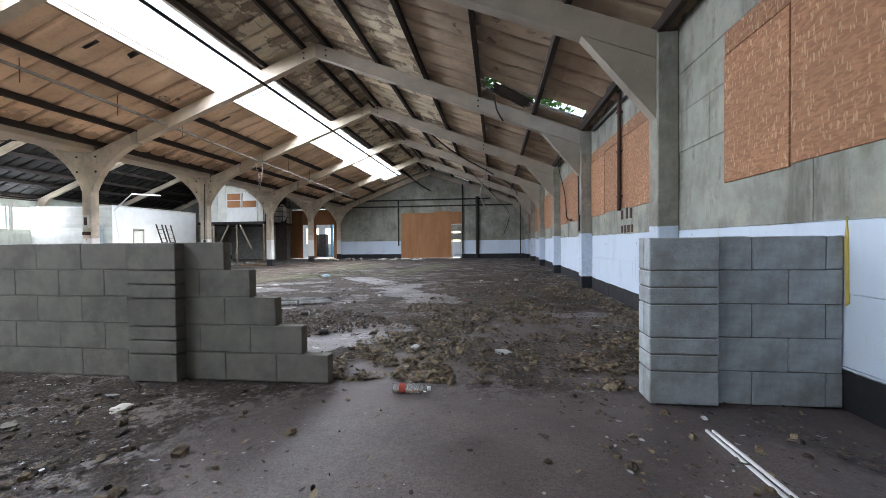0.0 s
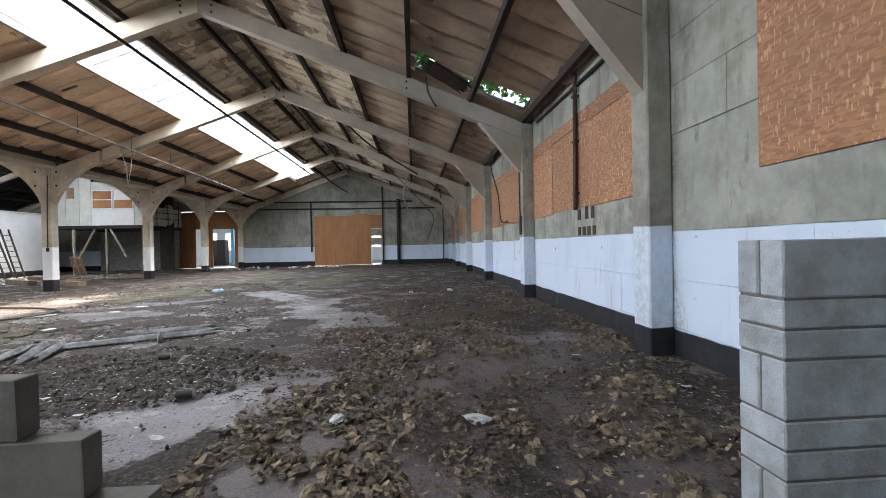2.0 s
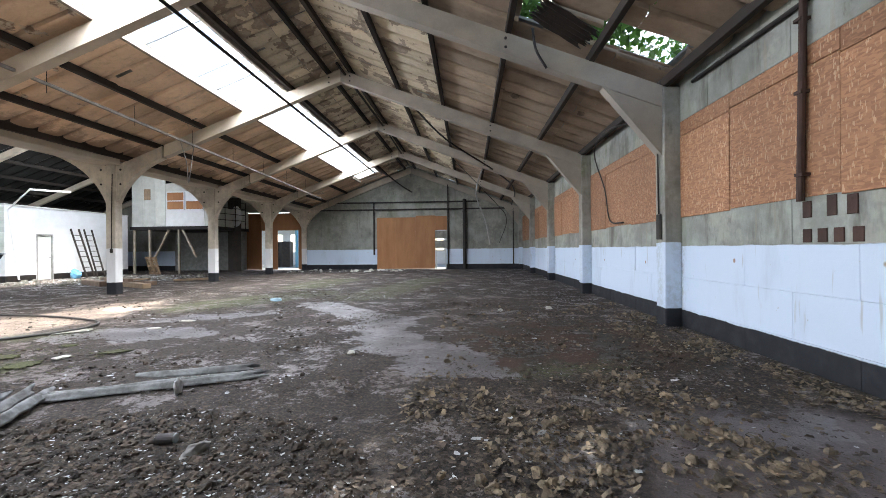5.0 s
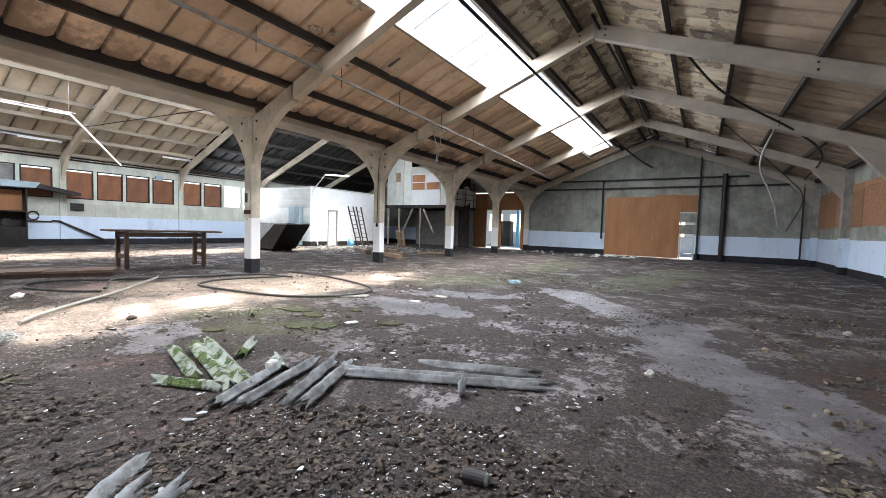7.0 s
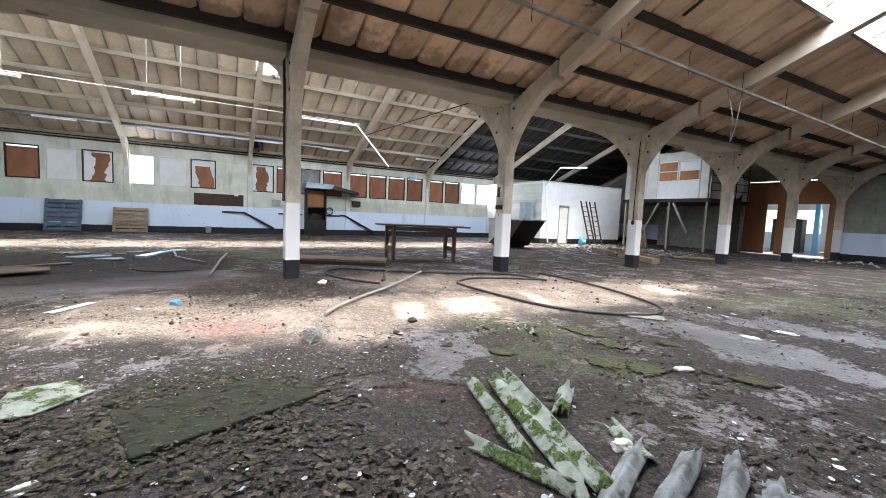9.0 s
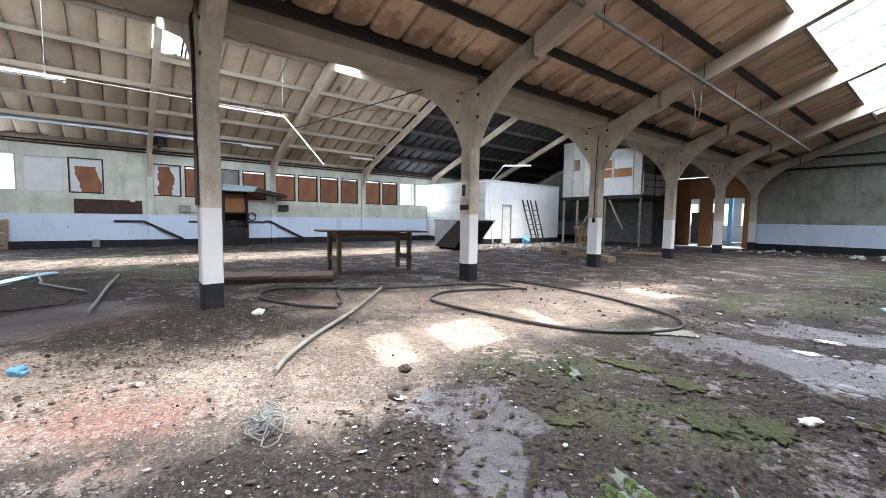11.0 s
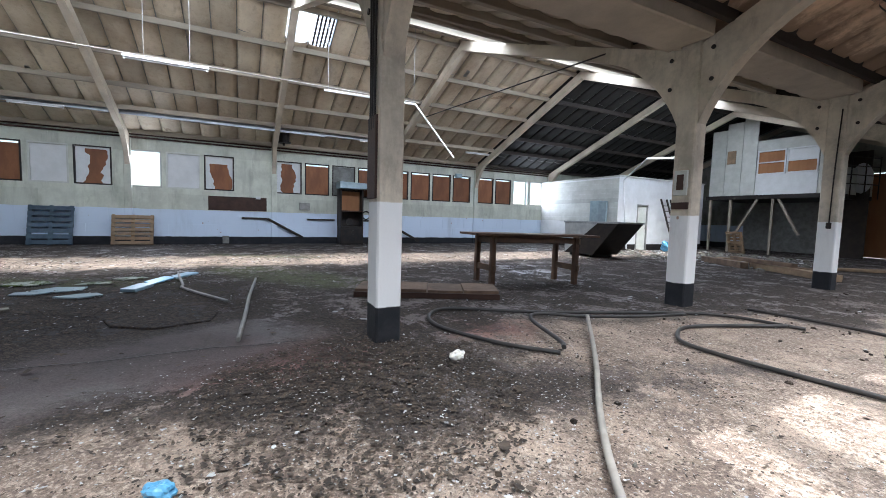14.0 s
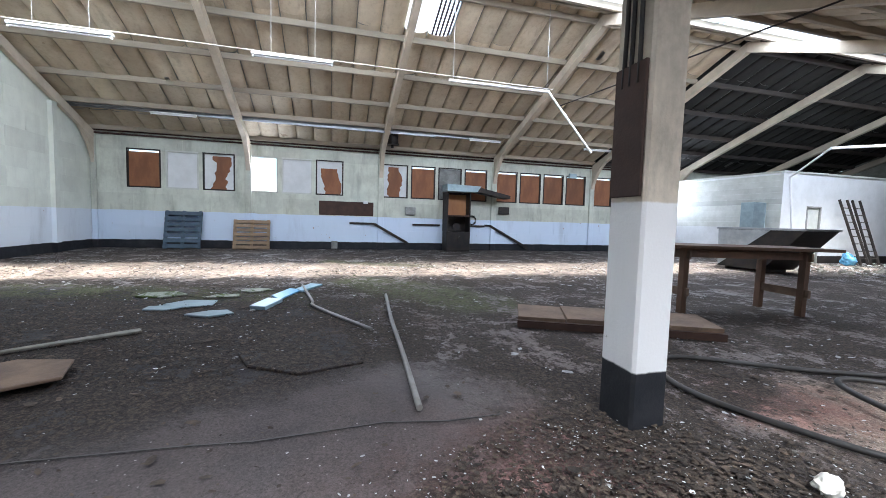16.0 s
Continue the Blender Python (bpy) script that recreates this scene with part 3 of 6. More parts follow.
def build_east_wall():
    """Block wall of the hall, with boarded window openings."""
    bm = B()
    wall_with_openings(bm, YS, YE, 3.85, XW + 0.012, XW + 0.22, [(a, b, *OSB_Z) for a, b in OSB_BAYS], "y")
    w = single("wall_east", bm, M_WALL, "grey concrete block wall with white painted band and black foot", "wall", "structure")
    for a, b in OSB_BAYS:
        win = thing("window_board", (XW, a, OSB_Z[0]), "large window opening closed with orange-brown strand boards", "boarded window", "boarded windows", "structure")
        cuts = [a, a + (b - a) * 0.36, a + (b - a) * 0.72, b]
        for i, (p, q) in enumerate(zip(cuts, cuts[1:])):
            bm = B()
            split = OSB_Z[1] - 0.2 + 0.03 * (i % 2)
            box(bm, XW - 0.022 + 0.006 * (i % 2), XW + 0.02, p + 0.006, q - 0.004, OSB_Z[0] - 0.06 + 0.02 * (i % 2), split, 0.003)
            part("board", bm, M_OSB, win)
            bm = B()
            box(bm, XW - 0.018, XW + 0.02, p + 0.004, q - 0.004, split + 0.01, OSB_Z[1] + 0.03, 0.003)
            part("board", bm, M_OSB, win)
    return w


def build_end_wall():
    ops = [(-15.3, -11.5, 0, 3.66), (-6.55, -2.25, 0, 3.3)]
    bm = B()
    y0, y1 = YE + 0.012, YE + 0.25
    cur = XF - 0.2
    def gable(x0, x1, lo):
        top = lambda x: max(roof_z(x, XA) if x > XL else roof_z(x, XB), 3.6) + RISE - 0.02
        xs = sorted({x0, x1, *[v for v in (XA, XB, XL) if x0 < v < x1]})
        prism(bm, [(x0, lo), (x1, lo)] + [(x, top(x)) for x in reversed(xs)], y0, y1)
    for a, b, lo, hi in ops:
        gable(cur, a, -0.1)
        gable(a, b, hi)
        cur = b
    gable(cur, XW + 0.22, -0.1)
    single("wall_north", bm, M_NORTH, "painted block gable wall with white band and black foot", "wall", "structure")


def build_south_wall():
    bm = B()
    for x0, x1, ridge in ((XF - 0.2, XL, XB), (XL, XW + 0.22, XA)):
        prism(bm, [(x0, -0.1), (x1, -0.1), (x1, roof_z(x1, ridge) + RISE), (ridge, APEX + RISE), (x0, roof_z(x0, ridge) + RISE)], YS - 0.25, YS - 0.012)
    for x in (-20.73, -22.97):
        box(bm, x - 0.1, x + 0.1, YS - 0.012, YS + 0.11, -0.05, roof_z(x, XB) - 0.3)
    single("wall_south", bm, M_SOUTH, "pale green block gable wall over white painted band", "wall", "structure")


WIN_Z = (1.99, 3.26)
WINDOWS = [(-2.72, -1.74, "orange"), (-1.6, -0.62, "white"), (-0.5, 0.5, "torn"),
           (0.88, 1.89, "open"), (2.02, 3.06, "white"), (3.18, 4.16, "torn2")]
for _k in (2, 3, 4):
    _a = FY[_k] + 0.07
    for _i in range(4):
        _kind = {2: ("torn", "orange", "dim", "orange"), 3: ("orange",) * 4, 4: ("orange", "orange", "open", "open")}[_k][_i]
        WINDOWS.append((_a + _i * 1.09, _a + _i * 1.09 + 0.97, _kind))


def build_west_wall():
    bm = B()
    wall_with_openings(bm, YS - 0.25, YE, 3.95, XF - 0.24, XF, [(a, b, *WIN_Z) for a, b, _ in WINDOWS], "y")
    single("wall_west", bm, M_FARWALL, "pale green block wall over white painted band and black foot", "wall", "structure")
    text = {"orange": "window boarded with orange plywood", "white": "window closed with a white board", "torn": "window with torn white film over orange board",
            "torn2": "window with torn white film over orange board", "open": "open bright window with pale frame", "dim": "window closed with a grey board"}
    for a, b, kind in WINDOWS:
        w = thing("window", (XF, a, WIN_Z[0]), text[kind], "window", "windows of the aisle", "structure")
        z0, z1 = WIN_Z
        bm = B()
        for args in ((a, a + 0.045, z0, z1), (b - 0.045, b, z0, z1), (a + 0.045, b - 0.045, z0, z0 + 0.045), (a + 0.045, b - 0.045, z1 - 0.045, z1)):
            box(bm, XF - 0.10, XF + 0.012, args[0], args[1], args[2], args[3])
        part("window_frame", bm, M_PAINT_CREAM if kind in ("open", "white") else M_DARKSTEEL, w)
        if kind == "open":
            continue
        bm = B()
        box(bm, XF - 0.075, XF - 0.05, a + 0.046, b - 0.046, z0 + 0.046, z1 - (0.10 if kind == "orange" else 0.046))
        part("board", bm, {"white": M_PAINT_WHITE, "dim": M_CEMENT}.get(kind, M_PLYDARK), w)
        if kind.startswith("torn"):
            bm = B()
            rnd = random.Random(int(a * 100))
            for side in (0, 1):
                edge = a + 0.05 if side == 0 else b - 0.05
                pts = [(edge, z0 + 0.05)]
                n, d = 13, rnd.uniform(0.06, 0.3)
                for i in range(n + 1):
                    d = min(max(d + rnd.gauss(0, 0.055), 0.02), 0.36)
                    grow = (0.3 if kind == "torn2" else 0.08) * max(0.0, i / n - 0.55)
                    pts.append((edge + (d + grow if side == 0 else -d * 0.8 - grow), z0 + 0.05 + (z1 - z0 - 0.1) * i / n))
                pts.append((edge, z1 - 0.05))
                prism(bm, pts, XF - 0.046, XF - 0.042, "x")
            box(bm, XF - 0.0455, XF - 0.0425, a + 0.05, b - 0.05, z1 - (0.3 if kind == "torn2" else 0.1), z1 - 0.05)
            part("torn_film", bm, M_PAINT_WHITE, w, "torn white film")


# ---- roof ----
def sheet_mesh(name, x0, x1, ridge, material, y0, y1, scallop, depth, holes=(), label="", row=1.36):
    """Lining sheets in lapped rows across the slope, bulging between their ribs."""
    bm = B()
    rnd = random.Random(name)
    rows = max(1, round(abs(x1 - x0) / row))
    cells = max(1, round((y1 - y0) / scallop))
    wide = (y1 - y0) / cells
    seg = 4
    across = (0.0, 0.03, 0.07, 0.2, 0.36, 0.54, 0.72, 0.88, 1.0)
    for r in range(rows):
        xa, xb = x0 + (x1 - x0) * r / rows, x0 + (x1 - x0) * (r + 1) / rows
        lap = 0.012 * (r % 2)
        for k in range(cells):
            drop, lean, torn = rnd.uniform(-0.012, 0.016), rnd.uniform(0.6, 1.3), rnd.random() < 0.035
            tear = (rnd.randrange(seg), rnd.randrange(2, 6))
            grid = []
            for i in range(seg + 1):
                x = xa + (xb - xa) * i / seg
                line = []
                for u in across:
                    y = y0 + wide * (k + u)
                    sag = -0.035 if u < 0.05 else depth * max(0.0, math.sin(math.pi * u ** lean)) ** 0.42 + drop
                    sag += 0.016 * noise.noise(Vector((y * 2.3, x * 1.9, r)))
                    if torn and i >= tear[0] and i <= tear[0] + 1 and u > 0.5:
                        sag += 0.05
                    line.append(bm.verts.new((x, y, roof_z(x, ridge) + RISE + lap - sag + 0.03)))
                grid.append(line)
            for i in range(seg):
                for j in range(len(across) - 1):
                    xc, yc = xa + (xb - xa) * (i + 0.5) / seg, y0 + wide * (k + (across[j] + across[j + 1]) / 2)
                    if any(h[0] < xc < h[1] and h[2] < yc < h[3] for h in holes) or (torn and i == tear[0] and j == tear[1]):
                        continue
                    f = bm.faces.new((grid[i][j], grid[i + 1][j], grid[i + 1][j + 1], grid[i][j + 1]))
                    f.smooth = j > 1
    bmesh.ops.recalc_face_normals(bm, faces=bm.faces)
    ob = single(name, bm, material, label, "ceiling", "structure")
    return ob


def build_roof():
    y0, y1 = YS - 0.2, YE + 0.2
    lab = "underside of the roof, stained brown lining sheets"
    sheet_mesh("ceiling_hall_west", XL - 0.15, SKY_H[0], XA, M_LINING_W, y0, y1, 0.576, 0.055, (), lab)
    sheet_mesh("ceiling_hall_west_top", SKY_H[1], XA, XA, M_LINING_TOP, y0, y1, 0.46, 0.05, ((-4.72, -4.45, 19.9, 20.5),), "roof lining beside the ridge, peeling cream paint", 0.8)
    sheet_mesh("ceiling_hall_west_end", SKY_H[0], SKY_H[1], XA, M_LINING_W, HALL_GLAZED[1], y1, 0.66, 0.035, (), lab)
    sheet_mesh("ceiling_hall_east_top", -1.55, XA, XA, M_LINING_TOP, y0, y1, 0.46, 0.05, (), "roof lining beside the ridge, peeling cream paint", 1.4)
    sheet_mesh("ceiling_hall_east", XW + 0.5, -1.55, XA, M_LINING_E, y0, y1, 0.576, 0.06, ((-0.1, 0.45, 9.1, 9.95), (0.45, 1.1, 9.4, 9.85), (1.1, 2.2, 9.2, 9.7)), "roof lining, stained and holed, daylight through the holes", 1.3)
    hole = (-19.75, -18.4, 5.45, 6.65)
    sheet_mesh("ceiling_aisle_west", XF - 0.5, XB, XB, M_LINING_A, y0, FY[4], 0.576, 0.085, (hole,), "underside of the aisle roof, cream lining sheets", 1.36)
    sheet_mesh("ceiling_aisle_dark", XF - 0.5, XB, XB, M_LINING_AD, FY[4], y1, 0.576, 0.06, (), "near-black lining under the far aisle roof", 1.36)
    sheet_mesh("ceiling_aisle_east_top", XB, SKY_A[0], XB, M_LINING_A, y0, y1, 0.576, 0.04, (), "aisle roof lining between ridge and rooflight", 0.6)
    sheet_mesh("ceiling_aisle_east", SKY_A[1], XL, XB, M_LINING_A, y0, y1, 0.576, 0.08, (), "underside of the aisle roof, cream lining sheets")
    sheet_mesh("ceiling_aisle_end", SKY_A[0], SKY_A[1], XB, M_LINING_A, 22.8, y1, 0.576, 0.04, (), "aisle roof lining past the rooflight")
    # outer cover above the lining keeps light out of the laps
    for nm, xa, xb, ridge, holes in (("cover_hall_west", XL - 0.2, SKY_H[0], XA, ()), ("cover_hall_west_top", SKY_H[1], XA + 0.05, XA, ()),
                                     ("cover_hall_east", XA - 0.05, XW + 0.6, XA, ((-0.2, 2.2, 8.7, 9.95),)), ("cover_aisle_west", XF - 0.6, XB + 0.05, XB, (hole,)),
                                     ("cover_aisle_ridge", XB - 0.05, SKY_A[0], XB, ()), ("cover_aisle_east", SKY_A[1], XL + 0.2, XB, ())):
        bm = B()
        cuts = [(y0, y1, xa, xb)]
        for h in holes:
            cuts = [(y0, h[2], xa, xb), (h[3], y1, xa, xb)]
            if h[0] - xa > 0.01:
                cuts.append((h[2], h[3], xa, h[0]))
            if xb - h[1] > 0.01:
                cuts.append((h[2], h[3], h[1], xb))
        for c0, c1, p, q in cuts:
            prism(bm, [(p, roof_z(p, ridge) + 0.25), (q, roof_z(q, ridge) + 0.25), (q, roof_z(q, ridge) + 0.29), (p, roof_z(p, ridge) + 0.29)], c0, c1)
        single("roof_" + nm, bm, M_CEMENT, "weathered cement roof sheeting", "roof", "structure")


OPEN_PANES = ((10.28, 11.1), (11.5, 12.25), (12.98, 13.22), (15.9, 16.4), (17.25, 17.75), (18.9, 19.35), (20.6, 20.95))


def build_rooflights():
    """Translucent sheets with bars; a few sheets have slipped or gone."""
    for nm, (xa, xb), ridge, y0, y1, gaps in (("rooflight_west", SKY_H, XA, HALL_GLAZED[0], HALL_GLAZED[1], OPEN_PANES + ((5.8, 9.7),)),
                                              ("rooflight_aisle_strip", SKY_A, XB, -3.0, 22.8, ((0.6, 3.0), (3.4, 8.2), (8.5, 12.6), (13.0, 17.5), (18.2, 20.0)))):
        t = thing(nm, ((xa + xb) / 2, (y0 + y1) / 2, roof_z(xa, ridge) + RISE), "long glaring rooflight strip of translucent sheets", "rooflight", "", "structure")
        cur = y0
        for a, b in sorted(gaps) + [(y1, y1)]:
            if a - cur > 0.02:
                bm = B()
                prism(bm, [(xa, roof_z(xa, ridge) + 0.2), (xb, roof_z(xb, ridge) + 0.2), (xb, roof_z(xb, ridge) + 0.206), (xa, roof_z(xa, ridge) + 0.206)], cur, a)
                part("pane", bm, M_ROOFLIGHT, t)
            if b - a > 0.02 and xa > -10:
                bm = B()
                xc = xa + 0.26
                prism(bm, [(xa, roof_z(xa, ridge) + 0.2), (xc, roof_z(xc, ridge) + 0.2), (xc, roof_z(xc, ridge) + 0.206), (xa, roof_z(xa, ridge) + 0.206)], a, b)
                part("pane", bm, M_ROOFLIGHT, t)
            if b - a > 3 and xa < -10:
                bm = B()
                prism(bm, [(xa, roof_z(xa, ridge) + 0.2), (xb, roof_z(xb, ridge) + 0.2), (xb, roof_z(xb, ridge) + 0.206), (xa, roof_z(xa, ridge) + 0.206)], a, b)
                part("pane", bm, M_ROOFLIGHT_CLEAR, t)
            if b - a > 3 and xa > -10:
                bm = B()
                prism(bm, [(xc, roof_z(xc, ridge) + 0.2), (xb, roof_z(xb, ridge) + 0.2), (xb, roof_z(xb, ridge) + 0.206), (xc, roof_z(xc, ridge) + 0.206)], a, b)
                part("pane", bm, M_ROOFLIGHT_CLEAR, t)
            cur = b
        bm = B()
        for x in (xa, xb):
            prism(bm, [(x - 0.04, roof_z(x, ridge) + 0.02), (x + 0.04, roof_z(x, ridge) + 0.02), (x + 0.04, roof_z(x, ridge) + 0.17), (x - 0.04, roof_z(x, ridge) + 0.17)], YS, y1 + 0.3)
        part("edge_bar", bm, M_TIMBER_PALE, t)
        y = y0 + 0.4
        while y < y1:
            if any(a - 0.05 < y < b + 0.05 for a, b in gaps):
                y += 0.77
                continue
            bm = B()
            prism(bm, [(xa, roof_z(xa, ridge) + 0.17), (xb, roof_z(xb, ridge) + 0.17), (xb, roof_z(xb, ridge) + 0.195), (xa, roof_z(xa, ridge) + 0.195)], y - 0.012, y + 0.012)
            part("glazing_bar", bm, M_GALV, t)
            y += 0.77


def build_roof_window():
    t = thing("rooflight_square", (-19.1, 6.05, 5.9), "small square rooflight in the aisle roof, half corrugated", "rooflight", "", "structure")
    for xa, xb, mat in ((-19.75, -18.4, M_ROOFLIGHT),):
        bm = B()
        prism(bm, [(xa, roof_z(xa, XB) + 0.23), (xb, roof_z(xb, XB) + 0.23), (xb, roof_z(xb, XB) + 0.236), (xa, roof_z(xa, XB) + 0.236)], 5.45, 6.65)
        part("pane", bm, mat, t)
    for k in range(5):
        bm = B()
        y = 6.15 + 0.1 * k
        prism(bm, [(-19.75, roof_z(-19.75, XB) + 0.18), (-18.4, roof_z(-18.4, XB) + 0.18), (-18.4, roof_z(-18.4, XB) + 0.2), (-19.75, roof_z(-19.75, XB) + 0.2)], y, y + 0.045)
        part("rib", bm, M_DARKSTEEL, t)
    bm = B()
    tube(bm, [(-5.75, YS, 5.27), (-5.75, 12, 5.25), (-5.75, 24.5, 5.25)], 0.035, 8, 3)
    single("rooflight_pipe", bm, M_DARKSTEEL, "dark pipe running below the rooflight strip", "pipe")


def build_purlins():
    rows = [(x, XA, "d") for x in (-5.86, -10.75, -9.85, -8.5, -4.78, -4.15, -2.8, -1.55, -0.2, 1.1, XP + 0.06)] + \
           [(x, XB, "p") for x in (-24.7, -23.4, -22.3, -21.05, -19.75, -18.4, -17.85, -15.0, -13.7, -12.4)]
    for x, ridge, kind in rows:
        z = roof_z(x, ridge)
        for k in range(len(FY) - 1):
            rnd = random.Random(int(x * 100) + k)
            bm = B()
            sk = rnd.uniform(-0.015, 0.015)
            w = 0.045 if kind == "d" else 0.04
            box(bm, x - w, x + w, FY[k] + 0.01, FY[k + 1] - 0.01, z + 0.002 + sk * 0.3, z + 0.145, 0.006)
            # aisle purlins change from the pale to the dark material from the fifth bay on
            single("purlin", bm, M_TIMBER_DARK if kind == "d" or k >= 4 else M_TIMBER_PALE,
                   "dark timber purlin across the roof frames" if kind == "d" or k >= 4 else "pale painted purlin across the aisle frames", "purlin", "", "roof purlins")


def bezier(p0, c, p1, n=7):
    return [((1 - t) ** 2 * p0[0] + 2 * t * (1 - t) * c[0] + t * t * p1[0], (1 - t) ** 2 * p0[1] + 2 * t * (1 - t) * c[1] + t * t * p1[1]) for t in (i / n for i in range(n + 1))]


def rafter_outline(xa, xb, ridge, depth=0.34):
    return [(xa, roof_z(xa, ridge)), (xb, roof_z(xb, ridge)), (xb, roof_z(xb, ridge) - depth), (xa, roof_z(xa, ridge) - depth)]


def build_frames():
    for k, y in enumerate(FY):
        edge = k == 0 or k == len(FY) - 1
        ya, yb = (y - 0.1, y + 0.1) if not edge else ((y - 0.16, y - 0.004) if k else (y + 0.004, y + 0.16))
        f = thing("roof_frame", (XA, y, APEX), "precast concrete roof frame, stained cream paint, bolted at the ridge", "roof frame", "hall roof frames", "structure")
        bm = B()
        prism(bm, rafter_outline(XA + 0.004, XW - 0.18, XA), ya, yb)
        part("rafter", bm, M_RAFTER_E, f, "grey mottled rafter")
        bm = B()
        prism(bm, rafter_outline(-9.62, XA - 0.004, XA), ya, yb)
        part("rafter", bm, M_RAFTER, f)
        bm = B()
        prism(bm, [(XP + 0.005, 2.66), (XP - 0.9, roof_z(XP - 0.9, XA) - 0.345), (XP + 0.005, roof_z(XP + 0.005, XA) - 0.345)], ya + 0.01, yb - 0.01)
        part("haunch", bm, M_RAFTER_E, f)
        bm = B()
        box(bm, XP, XW + 0.006, y - 0.15 if not edge else ya, y + 0.15 if not edge else yb, -0.05, 3.72, 0.015)
        part("column", bm, M_RCOLUMN, f, "grey column painted white below")
        if not edge:
            for i, x in enumerate((-4.75, -4.15, -0.25)):
                bm = B()
                for dz in (-0.1, -0.24):
                    rod(bm, (x, ya - 0.02, roof_z(x, XA) + dz), (x, yb + 0.02, roof_z(x, XA) + dz), 0.022)
                part("bolt", bm, M_DARKSTEEL, f)
        g = thing("aisle_frame", (XB, y, APEX), "precast concrete aisle frame, dusty cream paint", "roof frame", "aisle roof frames", "structure")
        for xa, xb in ((-12.7, XB + 0.004), (XB - 0.004, -24.9)):
            bm = B()
            prism(bm, rafter_outline(xa, xb, XB, 0.26), ya + 0.02, yb - 0.02)
            part("rafter", bm, M_RAFTER, g)
        bm = B()
        top = roof_z(-24.75, XB) - 0.265
        prism(bm, [(-24.8, 2.7)] + bezier((-24.78, 2.75), (-24.6, 3.35), (-24.05, roof_z(-24.05, XB) - 0.265), 5) + [(-24.8, top)], ya + 0.03, yb - 0.03)
        part("haunch", bm, M_RAFTER, g)
        bm = B()
        box(bm, XF - 0.005, -24.79, y - 0.11 if not edge else ya, y + 0.11 if not edge else yb, -0.05, 3.7, 0.012)
        part("column", bm, M_FARWALL, g, "slim column painted like the wall")
        # valley column with both haunches
        c = thing("valley_column", (XL, y, 0), "concrete column, cream over white over black foot, with flared head", "column", "columns between hall and aisle", "structure")
        ca, cb = (y - 0.125, y + 0.125) if not edge else (ya, yb)
        bm = B()
        box(bm, XL - 0.15, XL + 0.15, ca, cb, -0.05, 3.95, 0.018)
        part("shaft", bm, M_COLUMN, c)
        for s in (1, -1):
            x0 = XL + s * 0.145
            ridge = XA if s > 0 else XB
            d = 0.34 if s > 0 else 0.26
            x1 = XL + s * 1.56
            pts = bezier((x0, 2.62), (XL + s * 0.52, 3.55), (x1, roof_z(x1, ridge) - d), 8) + [(x1, roof_z(x1, ridge)), (x0, roof_z(x0, ridge))]
            bm = B()
            prism(bm, pts, ya + 0.002, yb - 0.002)
            part("haunch", bm, M_COLUMN, c)
            bm = B()
            for zz in (3.2, 3.62):
                rod(bm, (XL + s * 0.3, ya - 0.012, zz), (XL + s * 0.3, yb + 0.012, zz), 0.03)
            part("bolt", bm, M_DARKSTEEL, c)


def build_valley():
    for k in range(len(FY) - 1):
        bm = B()
        box(bm, XL - 0.34, XL + 0.34, FY[k] + 0.145, FY[k + 1] - 0.145, 3.74, 3.98, 0.02)
        single("valley_beam", bm, M_RAFTER, "concrete valley beam between column heads, stained cream paint", "beam", "structure", "valley beams")
    bm = B()
    prism(bm, [(XL - 0.5, 4.0), (XL + 0.5, 4.0), (XL + 0.75, 4.45), (XL - 0.75, 4.45)], YS, YE)
    single("valley_gutter", bm, M_TIMBER_DARK, "dark timber valley gutter above the columns", "gutter", "structure")


# ---- block walls ----
COURSE = 0.2286


def block_mesh(name, l, h, d, material):
    bm = B()
    box(bm, 0, l, 0, d, 0, h, 0.005)
    rnd = random.Random(int(l * 1000))
    for v in bm.verts:
        v.co += Vector((rnd.uniform(-1, 1), rnd.uniform(-1, 1), rnd.uniform(-1, 1))) * 0.0025
    return mesh_of(bm, name, material)


def block_run(parent, meshes, x0, x1, y, z, shift, d, material, length=0.448):
    """One course of blocks from x0 to x1, cut blocks at its ends."""
    x = x0 - shift
    base = Vector(parent.location)
    while x < x1 - 0.02:
        a, b = max(x, x0), min(x + length, x1)
        if b - a > 0.03:
            key = (round(b - a, 2), round(d, 3), material.name)
            if key not in meshes:
                meshes[key] = block_mesh("block", b - a - 0.007, COURSE - 0.007, d, material)
            ob = new("block", meshes[key])
            ob.parent = parent
            rnd = random.Random(int(a * 977 + z * 131))
            ob.location = Vector((a + 0.005, y + rnd.uniform(-0.003, 0.003), z + 0.005)) - base
        x += length


